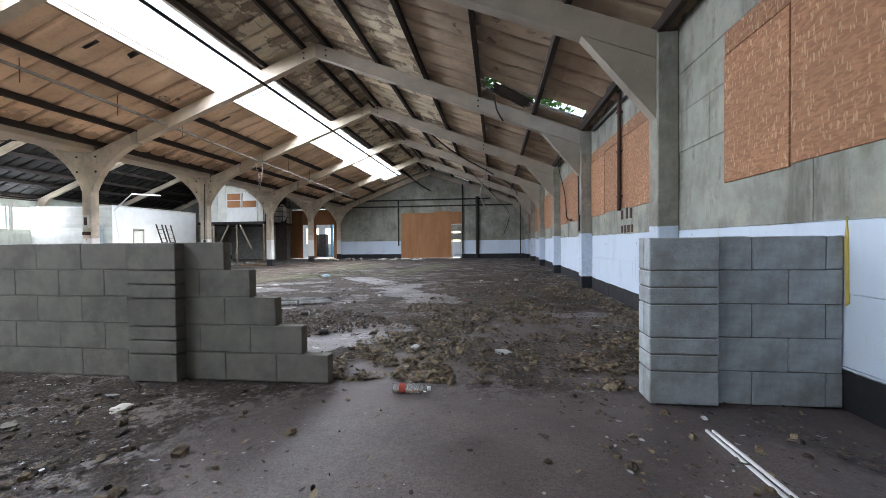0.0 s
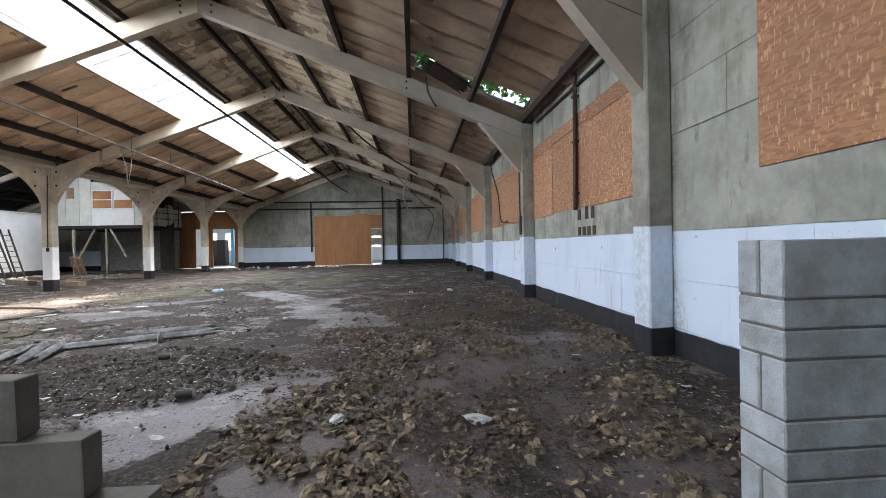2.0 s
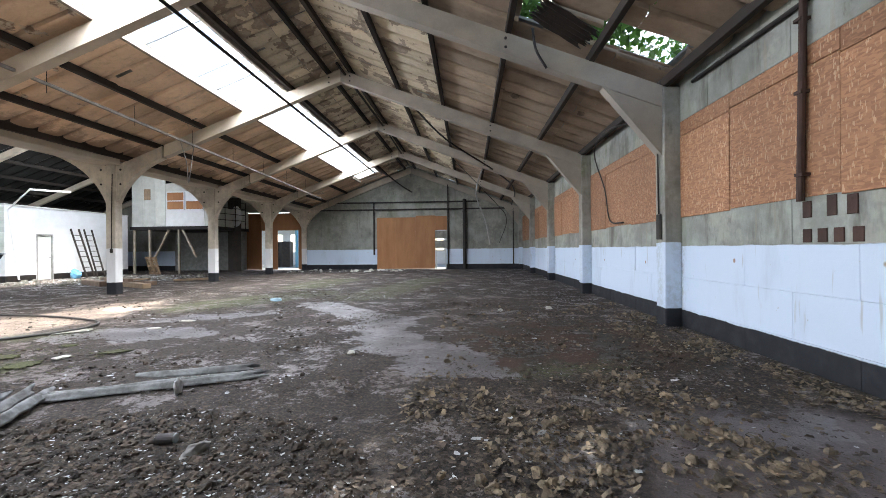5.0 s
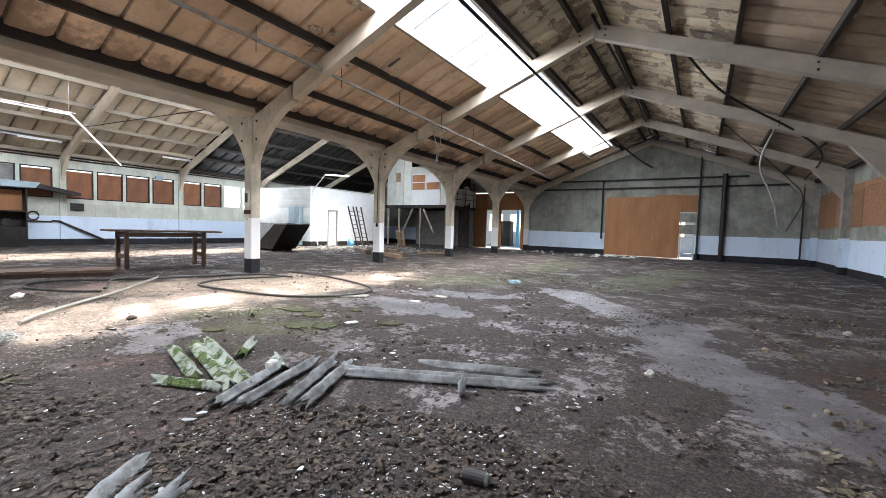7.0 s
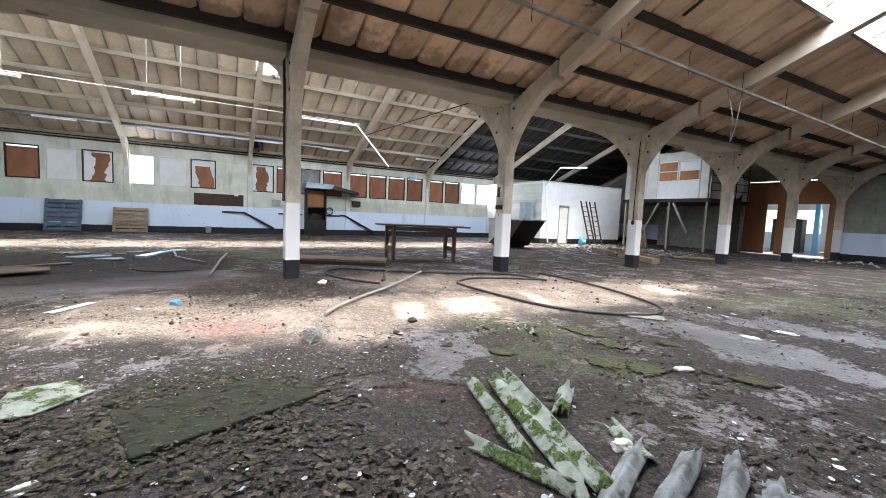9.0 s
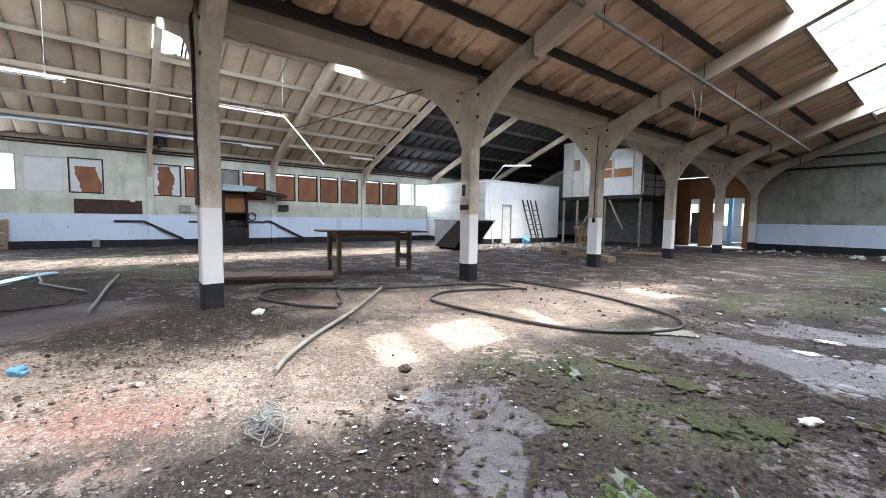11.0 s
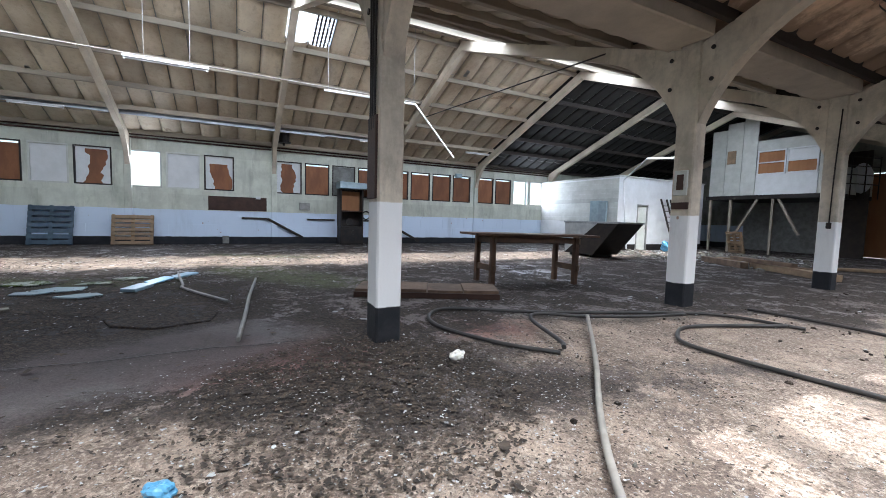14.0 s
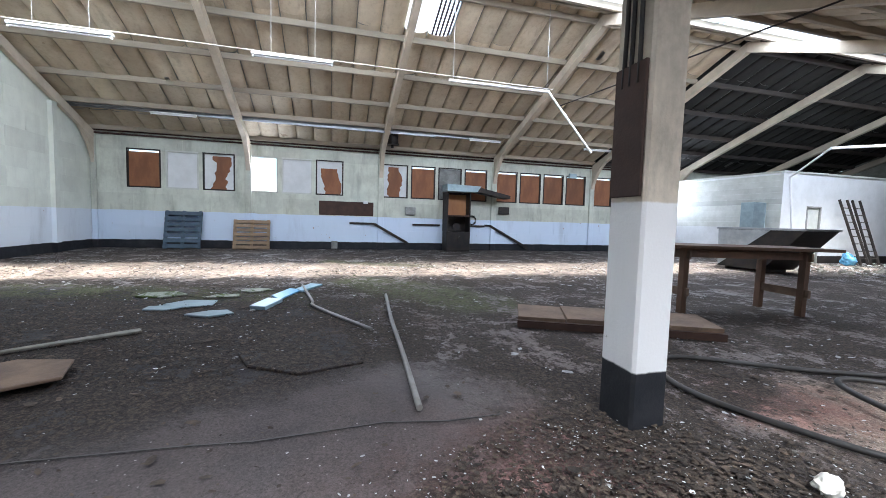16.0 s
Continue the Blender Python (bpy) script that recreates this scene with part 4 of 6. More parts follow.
def build_low_wall():
    w = thing("low_block_wall", (-4.0, 3.13, 0), "low wall of grey concrete blocks, stepped where it broke off, whitewashed behind", "block wall")
    meshes = {}
    ends = (-1.18, -1.40, -1.62, -1.84, -2.06)
    for i, xe in enumerate(ends):
        block_run(w, meshes, -7.0, xe, 3.08, i * COURSE, 0.224 * (i % 2), 0.1, M_BLOCK2)
        bm = B()
        box(bm, -6.995, xe - 0.012, 3.089, 3.171, i * COURSE - 0.003, (i + 1) * COURSE - 0.006)
        part("mortar", bm, M_MORTAR, w)
        for px in (-2.86, -5.12):      # pilasters
            for sub in ((0, 1) if i % 2 else (0,)):
                hh = COURSE / (2 if i % 2 else 1)
                bm = B()
                box(bm, px, px + 0.44, 2.97, 3.077, i * COURSE + sub * hh + 0.005, i * COURSE + (sub + 1) * hh - 0.005, 0.006)
                part("block", bm, M_BLOCK, w)
    block_run(w, meshes, -7.0, -6.55, 3.08, 5 * COURSE, 0.224, 0.1, M_BLOCK2)
    block_run(w, meshes, -6.55, -5.72, 3.08, 5 * COURSE, 0, 0.1, M_BLOCK)
    block_run(w, meshes, -6.15, -5.72, 3.08, 6 * COURSE, 0, 0.1, M_BLOCK)


def build_pier():
    w = thing("block_pier", (1.7, 2.97, 0), "stub of blue-grey painted concrete blocks built against the wall", "block wall")
    meshes = {}
    for i in range(5):
        block_run(w, meshes, 1.635, XW - 0.01, 2.97, i * COURSE, 0.224 * ((i + 1) % 2), 0.1, M_BLOCK_BLUE)
        halves = ((0, 0.5), (0.5, 1)) if i in (1, 3) else ((0, 1),)
        for a, b in halves:
            bm = B()
            box(bm, 1.19, 1.63, 2.92, 3.025 if len(halves) == 1 else 3.135, (i + a) * COURSE + 0.005, (i + b) * COURSE - 0.005, 0.006)
            part("block", bm, M_BLOCK_BLUE, w)
            if len(halves) == 1:
                bm = B()
                box(bm, 1.19, 1.63, 3.035, 3.135, (i + a) * COURSE + 0.005, (i + b) * COURSE - 0.005, 0.006)
                part("block", bm, M_BLOCK_BLUE, w)
    bm = B()
    box(bm, 1.198, 1.62, 2.926, 3.129, 0, 5 * COURSE - 0.008)
    box(bm, 1.62, XW - 0.017, 2.979, 3.061, 0, 5 * COURSE - 0.008)
    part("mortar", bm, M_MORTAR, w)


def wall_blocks():
    """Large blocks on the hall side of the east wall, proud of their joints."""
    wall = bpy.data.objects["wall_east"]
    zs = [0.0, 0.28, 0.76, 1.24, 1.72, 2.2, 2.68, 3.16, 3.72]
    meshes = {}
    for r, (z0, z1) in enumerate(zip(zs, zs[1:])):
        for k in range(len(FY) - 1):
            a, b = FY[k] + 0.155, FY[k + 1] - 0.155
            n = 3
            edges = [a] + [a + (b - a) * (i + (0.5 if r % 2 else 0.0)) / n for i in range(1 - r % 2, n + 1 - r % 2)] + [b]
            for p, q in zip(edges, edges[1:]):
                if q - p < 0.05 or any(z1 > OSB_Z[0] and z0 < OSB_Z[1] and q > u and p < v for u, v in OSB_BAYS):
                    spans = []
                    for u, v in OSB_BAYS:
                        if q > u and p < v and z1 > OSB_Z[0] and z0 < OSB_Z[1]:
                            spans = [(p, min(q, u)), (max(p, v), q)]
                    if z0 < OSB_Z[0] < z1 and z0 > 1.0:
                        spans = []
                        zz = (z0, OSB_Z[0] - 0.07)
                        if zz[1] - zz[0] > 0.1:
                            spans = [(p, q)]
                    elif z0 > 3.0:
                        zz, spans = (OSB_Z[1] + 0.04, z1), [(p, q)]
                    else:
                        zz = (z0, z1)
                else:
                    spans, zz = [(p, q)], (z0, z1)
                for u, v in spans:
                    if v - u < 0.06:
                        continue
                    key = (round(v - u, 2), round(zz[1] - zz[0], 2))
                    if key not in meshes:
                        bm = B()
                        box(bm, -0.016, 0.02, 0.002, v - u - 0.002, 0.002, zz[1] - zz[0] - 0.002, 0.0025)
                        meshes[key] = mesh_of(bm, "block", M_WALL)
                    ob = new("block", meshes[key])
                    ob.parent = wall
                    ob.location = (XW + 0.012 + random.Random(int(u * 91 + z0 * 37)).uniform(-0.003, 0.003), u, zz[0])


def far_wall_blocks():
    """Joints of the far walls: rows of blocks, joined."""
    meshes = {}

    def lay(wall, material, flat, x, y, z, l, h):
        """One block face; flat 0 runs along y, 1 along x."""
        key = (flat, round(l, 2), round(h, 2))
        if key not in meshes:
            bm = B()
            box(bm, *((-0.01, 0.008, 0.004, l - 0.004) if flat == 0 else (0.004, l - 0.004, -0.02, -0.004)), 0.004, h - 0.004, 0.002)
            meshes[key] = mesh_of(bm, "block", material)
        ob = new("block", meshes[key])
        ob.parent = wall
        ob.location = (x, y, z)

    west, south = bpy.data.objects["wall_west"], bpy.data.objects["wall_south"]
    zs = [0.27, 0.72, 1.24, 1.8]
    for r, (z0, z1) in enumerate(zip(zs, zs[1:])):
        y = YS + 0.6 * (r % 2)
        while y < 19.0:
            lay(west, M_FARWALL, 0, XF, y, z0, min(1.15, 19.3 - y), z1 - z0)
            y += 1.15
    z = 3.2
    y = YS
    while y < 19.0:
        lay(west, M_FARWALL, 0, XF, y, z, min(1.3, 19.3 - y), 0.52)
        y += 1.3
    z = 0.27
    r = 0
    while z < 5.6:
        x = XF + 0.05 + 0.7 * (r % 2)
        while x < XL - 0.3:
            x2 = min(x + 1.4, XL - 0.2)
            if z + 0.46 < min(roof_z(x, XB), roof_z(x2, XB)) and x2 - x > 0.1:
                lay(south, M_SOUTH, 1, x, YS, z, x2 - x, 0.48)
            x += 1.4
        z += 0.48
        r += 1


def build_wall_marks():
    rnd = random.Random(9)
    bm = B()
    prism(bm, [(2.93, 0.7), (2.955, 0.68), (2.965, 1.1), (2.95, 1.26), (2.935, 1.12)], XW - 0.012, XW - 0.0, "x")
    single("foam_run", bm, M_YELLOW, "dried yellow foam run where the blocks meet the wall", "foam")
    bm = B()
    pts = [(-11.45 + 0.03 * math.sin(i * 1.7) + rnd.uniform(-0.02, 0.02), 1.6 + 0.35 * i) for i in range(10)]
    for a, b in zip(pts, pts[1:]):
        bar(bm, (*a, 0.007), (*b, 0.007), 0.012, 0.003)
    single("floor_crack", bm, M_HOSE, "dark open crack across the floor slab", "crack", "structure")


# ---- end wall fittings ----
def build_end_fittings():
    d = thing("plywood_door", (-4.6, YE, 0), "large doorway closed with orange plywood sheets", "door", "", "structure")
    for x0, x1, z0, z1, o in ((-6.6, -5.4, 0.02, 3.22, 0), (-5.4, -4.16, 0.02, 3.22, 0.004), (-4.16, -2.95, 0.02, 3.32, 0.012), (-2.95, -2.2, 2.42, 3.28, 0.004)):
        bm = B()
        box(bm, x0 + 0.003, x1 - 0.003, YE - 0.03 - o, YE + 0.005 - o, z0, z1, 0.003)
        part("sheet", bm, M_PLY, d)
    bm = B()
    box(bm, -2.93, -2.86, YE + 0.02, YE + 0.2, 0, 2.42)
    box(bm, -2.32, -2.26, YE + 0.02, YE + 0.2, 0, 2.42)
    box(bm, -2.86, -2.32, YE + 0.1, YE + 0.14, 1.1, 1.16)
    part("frame", bm, M_PAINT_CREAM, d)
    p = thing("plywood_partition", (-13.4, YE, 0), "orange plywood partition with two open doorways", "partition", "", "structure")
    for x0, x1, z0, z1 in ((-15.3, -14.05, 0.02, 3.6), (-14.05, -11.4, 2.5, 3.6), (-13.62, -13.0, 0.02, 2.5), (-11.66, -11.4, 0.02, 2.5)):
        bm = B()
        box(bm, x0 + 0.003, x1 - 0.003, YE - 0.03, YE + 0.008, z0, z1, 0.003)
        part("sheet", bm, M_PLY, p)
    rails = thing("pipe_run", (-4.5, YE - 0.1, 3.7), "two dark steel pipes along the gable wall with droppers", "pipes")
    for z, x0, x1 in ((3.71, -11.0, 2.0), (4.16, -9.4, -0.2)):
        bm = B()
        rod(bm, (x0, YE - 0.1, z), (x1, YE - 0.1, z), 0.045)
        part("pipe", bm, M_DARKSTEEL, rails)
    for x, z0, z1, r in ((-6.76, 0.9, 4.2, 0.05), (-2.14, 0.05, 5.2, 0.045), (-1.12, 0.02, 4.3, 0.11), (1.85, 0.3, 3.7, 0.035)):
        bm = B()
        rod(bm, (x, YE - 0.13, z0), (x, YE - 0.13, z1), r)
        part("dropper", bm, M_DARKSTEEL, rails)
    bm = B()
    for z in (0.5, 1.6, 2.7, 3.5):
        box(bm, -1.25, -0.99, YE - 0.05, YE + 0.004, z, z + 0.05)
    part("bracket", bm, M_DARKSTEEL, rails)
    bm = B()
    for z in (1.3, 1.9, 2.5, 3.1, 3.6, 4.1, 4.6):
        box(bm, -11.0, 1.9, YE + 0.002, YE + 0.0105, z, z + 0.47)
    single("wall_north_blocks", bm, M_NORTH, "courses of painted blocks on the gable", "wall", "structure")
    # room beyond the doorways
    bm = B()
    box(bm, -20, 4, YE + 0.25, 38, -0.1, -0.004)
    single("back_floor", bm, M_CEMENT, "pale concrete floor of the room beyond", "floor", "structure")
    bm = B()
    for x in range(-19, 3, 2):
        box(bm, x, x + 0.7, 37.8, 38.0, 0, 4)
        box(bm, x + 0.7, x + 2.0, 37.8, 38.0, 0, 1.1)
        box(bm, x + 0.7, x + 2.0, 37.8, 38.0, 2.6, 4)
    box(bm, -20.2, -20, YE + 0.3, 38, 0, 4)
    box(bm, 4, 4.2, YE + 0.3, 38, 0, 4)
    single("back_wall", bm, M_PAINT_WHITE, "white wall with tall windows in the room beyond", "wall", "structure")
    # unseen roof, its gap added to brighten the room beyond with sun and sky
    bm = B()
    box(bm, -20.2, 4.2, YE + 0.26, 31.0, 4.0, 4.1)
    box(bm, -20.2, 4.2, 34.0, 38.2, 4.0, 4.1)
    single("back_ceiling", bm, M_CEMENT, "roof of the room beyond with an added, unseen gap that lets daylight in", "ceiling", "structure")
    bl = thing("steel_stanchion", (-13.2, 32, 0), "blue painted steel post with brackets in the room beyond", "steel post")
    bm = B()
    box(bm, -13.3, -13.1, 31.9, 32.1, 0, 3.9, 0.01)
    part("post", bm, M_BLUE, bl)
    for s in (1, -1):
        bm = B()
        bar(bm, (-13.2, 32, 2.9), (-13.2 + s * 0.9, 32, 3.8), 0.12, 0.14)
        part("bracket", bm, M_BLUE, bl)
    for x in (-15.6, -14.8):
        bm = B()
        box(bm, x, x + 0.6, 33, 33.6, 0, 1.9, 0.02)
        box(bm, x + 0.05, x + 0.55, 32.985, 33.0, 0.1, 0.9)
        box(bm, x + 0.05, x + 0.55, 32.985, 33.0, 1.0, 1.8)
        single("dark_locker", bm, M_DARKSTEEL, "tall dark metal locker in the room beyond", "locker")


# ---- aisle: white room, mezzanine, ladders ----
def build_white_room():
    xe, ys, top = -19.86, 18.98, 3.2
    bm = B()
    wall_with_openings(bm, ys, 25.0, top, xe - 0.12, xe, [(20.2, 20.92, -0.1, 2.06)], "y")
    single("room_wall_east", bm, M_PAINT_WHITE, "white painted wall of the built-in room", "wall", "structure")
    bm = B()
    box(bm, xe + 0.002, xe + 0.012, ys, 20.18, 0, 0.27)
    box(bm, xe + 0.002, xe + 0.012, 20.94, 25.0, 0, 0.27)
    box(bm, XF, xe + 0.01, ys - 0.012, ys - 0.002, 0, 0.27)
    single("baseboard", bm, M_DARKSTEEL, "black painted foot of the room wall", "baseboard", "structure")
    bm = B()
    box(bm, XF, xe - 0.125, ys, ys + 0.12, 0, top)
    single("room_wall_south", bm, M_PAINT_WHITE, "boarded wall of the built-in room, white below", "wall", "structure")
    rw = bpy.data.objects["room_wall_south"]
    for i in range(9):
        bm = B()
        box(bm, XF + 0.02, xe, ys - 0.014, ys - 0.001, 1.25 + i * 0.21, 1.25 + i * 0.21 + 0.205, 0.003)
        o = new("plank", mesh_of(bm, "plank", M_PAINT_CREAM))
        o.parent = rw
    bm = B()
    box(bm, XF, xe + 0.05, ys - 0.05, 25.0, top, top + 0.06)
    single("room_roof", bm, M_PAINT_CREAM, "flat roof of the built-in room", "roof", "structure")
    d = thing("room_door", (xe, 20.56, 0), "pale grey panelled door, closed", "door", "", "structure")
    bm = B()
    box(bm, xe - 0.08, xe - 0.03, 20.26, 20.86, 0.02, 2.0, 0.004)
    leaf = part("leaf", bm, M_PAINT_CREAM, d)
    bm = B()
    for a, b, c, e in ((20.2, 20.257, 0, 2.06), (20.863, 20.92, 0, 2.06), (20.257, 20.863, 2.003, 2.06)):
        box(bm, xe - 0.1, xe + 0.02, a, b, c, e)
    part("frame", bm, M_CEMENT, d)
    bm = B()
    rod(bm, (xe - 0.03, 20.8, 1.0), (xe + 0.04, 20.8, 1.0), 0.02)
    rod(bm, (xe + 0.035, 20.8, 1.0), (xe + 0.035, 20.7, 1.0), 0.012)
    part("handle", bm, M_STEEL, leaf)
    c = thing("tall_cabinet", (-20.5, 18.5, 0), "pale blue-grey steel cabinet, door ajar, beside the white room", "cabinet")
    bm = B()
    box(bm, -20.8, -20.3, 18.3, 18.85, 0.05, 2.15, 0.01)
    part("body", bm, M_TEAL, c)
    bm = B()
    box(bm, -20.3, -19.88, 18.27, 18.3, 0.1, 2.1, 0.006)
    part("door", bm, M_TEAL, c)
    h = thing("hopper", (-17.9, 15.6, 0), "dark sheet-metal hopper with slanting side, on the aisle floor", "hopper")
    bm = B()
    prism(bm, [(-18.75, 0.09), (-17.45, 0.09), (-16.46, 1.19), (-18.8, 1.19)], 15.0, 16.2)
    part("shell", bm, M_DARKSTEEL, h)
    bm = B()
    prism(bm, [(-18.74, 0.12), (-17.3, 1.165), (-18.79, 1.165)], 14.985, 14.997)
    part("side_plate", bm, M_GALV, h, "pale grey side plate")
    for y in (14.98, 16.18):
        bm = B()
        box(bm, -18.84, -16.42, y, y + 0.04, 1.17, 1.23, 0.004)
        part("rim", bm, M_GALV, h)
    for x in (-18.84, -16.46):
        bm = B()
        box(bm, x, x + 0.04, 15.021, 16.179, 1.17, 1.23, 0.004)
        part("rim", bm, M_GALV, h)
    for x in (-18.6, -17.65):
        bm = B()
        box(bm, x, x + 0.07, 15.1, 16.1, 0, 0.1)
        part("foot", bm, M_DARKSTEEL, h)


def build_ladder(y, lean, label):
    l = thing("ladder", (-18.95, y, 0), label, "ladder", "ladders at the white wall")
    for s in (-0.2, 0.2):
        bm = B()
        bar(bm, (-18.95, y + s, 0.02), (-19.76, y + s + lean, 2.35), 0.035, 0.075)
        part("stile", bm, M_TIMBER_DARK, l)
    for i in range(8):
        t = 0.1 + i * 0.11
        a = Vector((-18.95, y - 0.2, 0.02)).lerp(Vector((-19.76, y - 0.2 + lean, 2.35)), t)
        bm = B()
        rod(bm, a, a + Vector((0, 0.4, 0)), 0.016, None, 6)
        part("rung", bm, M_TIMBER_DARK, l)


def build_mezzanine():
    y0, z0 = 25.0, 2.62
    m = thing("mezzanine_office", (-17.4, y0, 0), "raised office of pale panels on timber posts with orange-boarded windows", "mezzanine", "", "structure")
    bm = B()
    box(bm, -19.7, -14.9, y0 - 0.05, YE - 0.02, z0 - 0.18, z0, 0.01)
    part("deck", bm, M_DARKSTEEL, m)
    for x0, x1 in ((-19.6, -18.95), (-18.93, -18.25), (-18.23, -17.65), (-15.4, -15.0)):
        bm = B()
        top = min(roof_z(x0, XB), roof_z(x1, XB)) - 0.02
        box(bm, x0, x1, y0, y0 + 0.06, z0, top, 0.004)
        part("panel", bm, M_PAINT_CREAM, m)
    bm = B()
    box(bm, -17.63, -15.42, y0, y0 + 0.06, z0, 3.5, 0.004)
    part("panel", bm, M_PAINT_WHITE, m)
    bm = B()
    box(bm, -17.63, -15.42, y0, y0 + 0.06, 4.55, 5.0, 0.004)
    part("panel", bm, M_PAINT_CREAM, m)
    for i in range(2):
        w = thing("office_window", (0, 0, 0), "", "")
        w.parent = m
        w.location = Vector((-17.6 + i * 1.1, y0, 3.5)) - Vector(m.location)
        x = -17.6 + i * 1.1
        for a, b, c, e in ((x, x + 0.05, 3.5, 4.55), (x + 1.02, x + 1.07, 3.5, 4.55), (x + 0.05, x + 1.02, 3.5, 3.56), (x + 0.05, x + 1.02, 4.49, 4.55), (x + 0.05, x + 1.02, 4.0, 4.05)):
            bm = B()
            box(bm, a, b, y0 - 0.02, y0 + 0.05, c, e)
            part("bar", bm, M_PAINT_WHITE, w)
        for c, e in ((3.56, 4.0), (4.05, 4.49)):
            bm = B()
            box(bm, x + 0.05, x + 1.02, y0 + 0.02, y0 + 0.035, c, e)
            part("board", bm, M_PLY if (i == 0 or c < 4) else M_PAINT_WHITE, w)
    bm = B()
    box(bm, -18.86, -18.5, y0 - 0.03, y0 - 0.002, 4.1, 4.7)
    part("notice_board", bm, M_PALLET, m)
    bm = B()
    box(bm, -14.96, -14.9, y0 + 0.06, YE - 0.05, z0, 3.7, 0.004)
    part("side_panel", bm, M_PAINT_CREAM, m)
    for x in (-19.5, -18.6, -16.9, -15.0):
        bm = B()
        box(bm, x - 0.05, x + 0.05, y0, y0 + 0.1, 0, z0 - 0.18, 0.006)
        part("post", bm, M_TIMBER_PALE, m)
    for a, b in ((-18.3, -17.5), (-15.9, -16.7)):
        bm = B()
        bar(bm, (a, y0 + 0.05, 0.9), (b, y0 + 0.05, z0 - 0.2), 0.07, 0.09)
        part("brace", bm, M_TIMBER_PALE, m)
    bm = B()
    for z in (3.0, 3.35, 3.7, 4.05):
        rod(bm, (-14.85, y0, z), (-14.3, y0 + 2.2, z), 0.02)
    for k in range(4):
        rod(bm, (-14.85 + 0.183 * k, y0 + 0.733 * k, z0 - 0.2), (-14.85 + 0.183 * k, y0 + 0.733 * k, 4.1), 0.022)
    part("railing", bm, M_DARKSTEEL, m)
    bm = B()
    box(bm, -19.7, -15.0, YE - 0.2, YE - 0.1, 0, z0 - 0.2)
    part("back_board", bm, M_CEMENT, m)
    bm = B()
    prism(bm, [(-14.75 + 0.33 * math.cos(a), 3.3 + 0.62 * math.sin(a)) for a in [i * 0.3927 for i in range(16)]], 26.98, 27.02)
    single("oval_board", bm, M_PAINT_WHITE, "white oval board hanging beside the office stairs", "board")
    bm = B()
    box(bm, -15.3, -14.5, 27.03, 27.08, 0, 4.4)
    single("dark_partition", bm, M_TIMBER_DARK, "dark boarded partition behind the raised office", "partition", "structure")


def build_pallet(name, label, material, at, turn, tilt, w=1.0, h=1.2):
    p = thing(name, (0, 0, 0), label, "pallet")
    n = 7
    for i in range(n):
        bm = B()
        z = h * (i + 0.5) / n
        box(bm, -w / 2, w / 2, -0.018, 0.0, z - h / n * 0.36, z + h / n * 0.36, 0.003)
        part("slat", bm, material, p, local=True)
    for x in (-w / 2 + 0.05, 0, w / 2 - 0.05):
        bm = B()
        box(bm, x - 0.045, x + 0.045, 0.002, 0.09, 0, h, 0.004)
        part("bearer", bm, material, p, local=True)
    for i in (0, 3, 6):
        bm = B()
        z = h * (i + 0.5) / n
        box(bm, -w / 2, w / 2, 0.092, 0.11, z - 0.05, z + 0.05, 0.003)
        part("slat", bm, material, p, local=True)
    p.matrix_world = Matrix.Translation(at) @ pose(0, 0, 0, tilt, 0, turn)
    return p


def build_bench():
    b = thing("work_bench", (-13.76, 9.28, 0), "long dark wooden work bench on square legs, standing in the aisle", "work bench")
    bm = B()
    prism(bm, [(-14.48, 8.18), (-13.72, 8.11), (-12.98, 10.38), (-13.80, 10.55)], 0.905, 0.945, "z")
    part("top", bm, M_BROWN, b, "thin worn bench top")
    legs = ((-14.25, 8.46), (-13.70, 8.45), (-13.88, 10.11), (-13.24, 10.03))
    for x, y in legs:
        bm = B()
        bar(bm, (x, y, 0), (x + 0.01, y, 0.905), 0.085, 0.085)
        part("leg", bm, M_BROWN, b)
    for (a, c, z) in ((0, 1, 0.3), (2, 3, 0.32), (0, 1, 0.82), (2, 3, 0.82)):
        bm = B()
        bar(bm, (*legs[a], z), (legs[c][0] + 0.1, legs[c][1], z), 0.035, 0.11)
        part("rail", bm, M_BOARD, b)
    for a, c in ((0, 2), (1, 3)):
        bm = B()
        bar(bm, (*legs[a], 0.83), (*legs[c], 0.83), 0.035, 0.1)
        part("rail", bm, M_BROWN, b)
    p = thing("floor_platform", (-13.14, 6.80, 0), "low broken platform of damp brown boards on the floor", "platform")
    rnd = random.Random(4)
    for i in range(4):
        t = i / 4
        a = Vector((-13.39, 5.82, 0)).lerp(Vector((-12.46, 7.78, 0)), t)
        c = Vector((-13.39, 5.82, 0)).lerp(Vector((-12.46, 7.78, 0)), t + 0.24)
        off = Vector((-0.55, 0.27, 0)) * (1.15 - 0.1 * rnd.random())
        bm = B()
        prism(bm, [(a.x, a.y), (c.x, c.y), (c.x + off.x, c.y + off.y), (a.x + off.x * 1.05, a.y + off.y)], 0.075, 0.115 + 0.01 * (i % 2), "z")
        part("board", bm, M_BOARD, p)
    for k in (0.04, 0.5, 0.96):
        bm = B()
        a = Vector((-13.39, 5.82, 0.035)).lerp(Vector((-12.46, 7.78, 0.035)), k)
        bar(bm, a, a + Vector((-0.5, 0.25, 0)), 0.08, 0.075)
        part("bearer", bm, M_BROWN, p)
    bm = B()
    bar(bm, (-13.37, 5.80, 0.04), (-12.44, 7.76, 0.04), 0.05, 0.08)
    part("edge", bm, M_RUST, p)


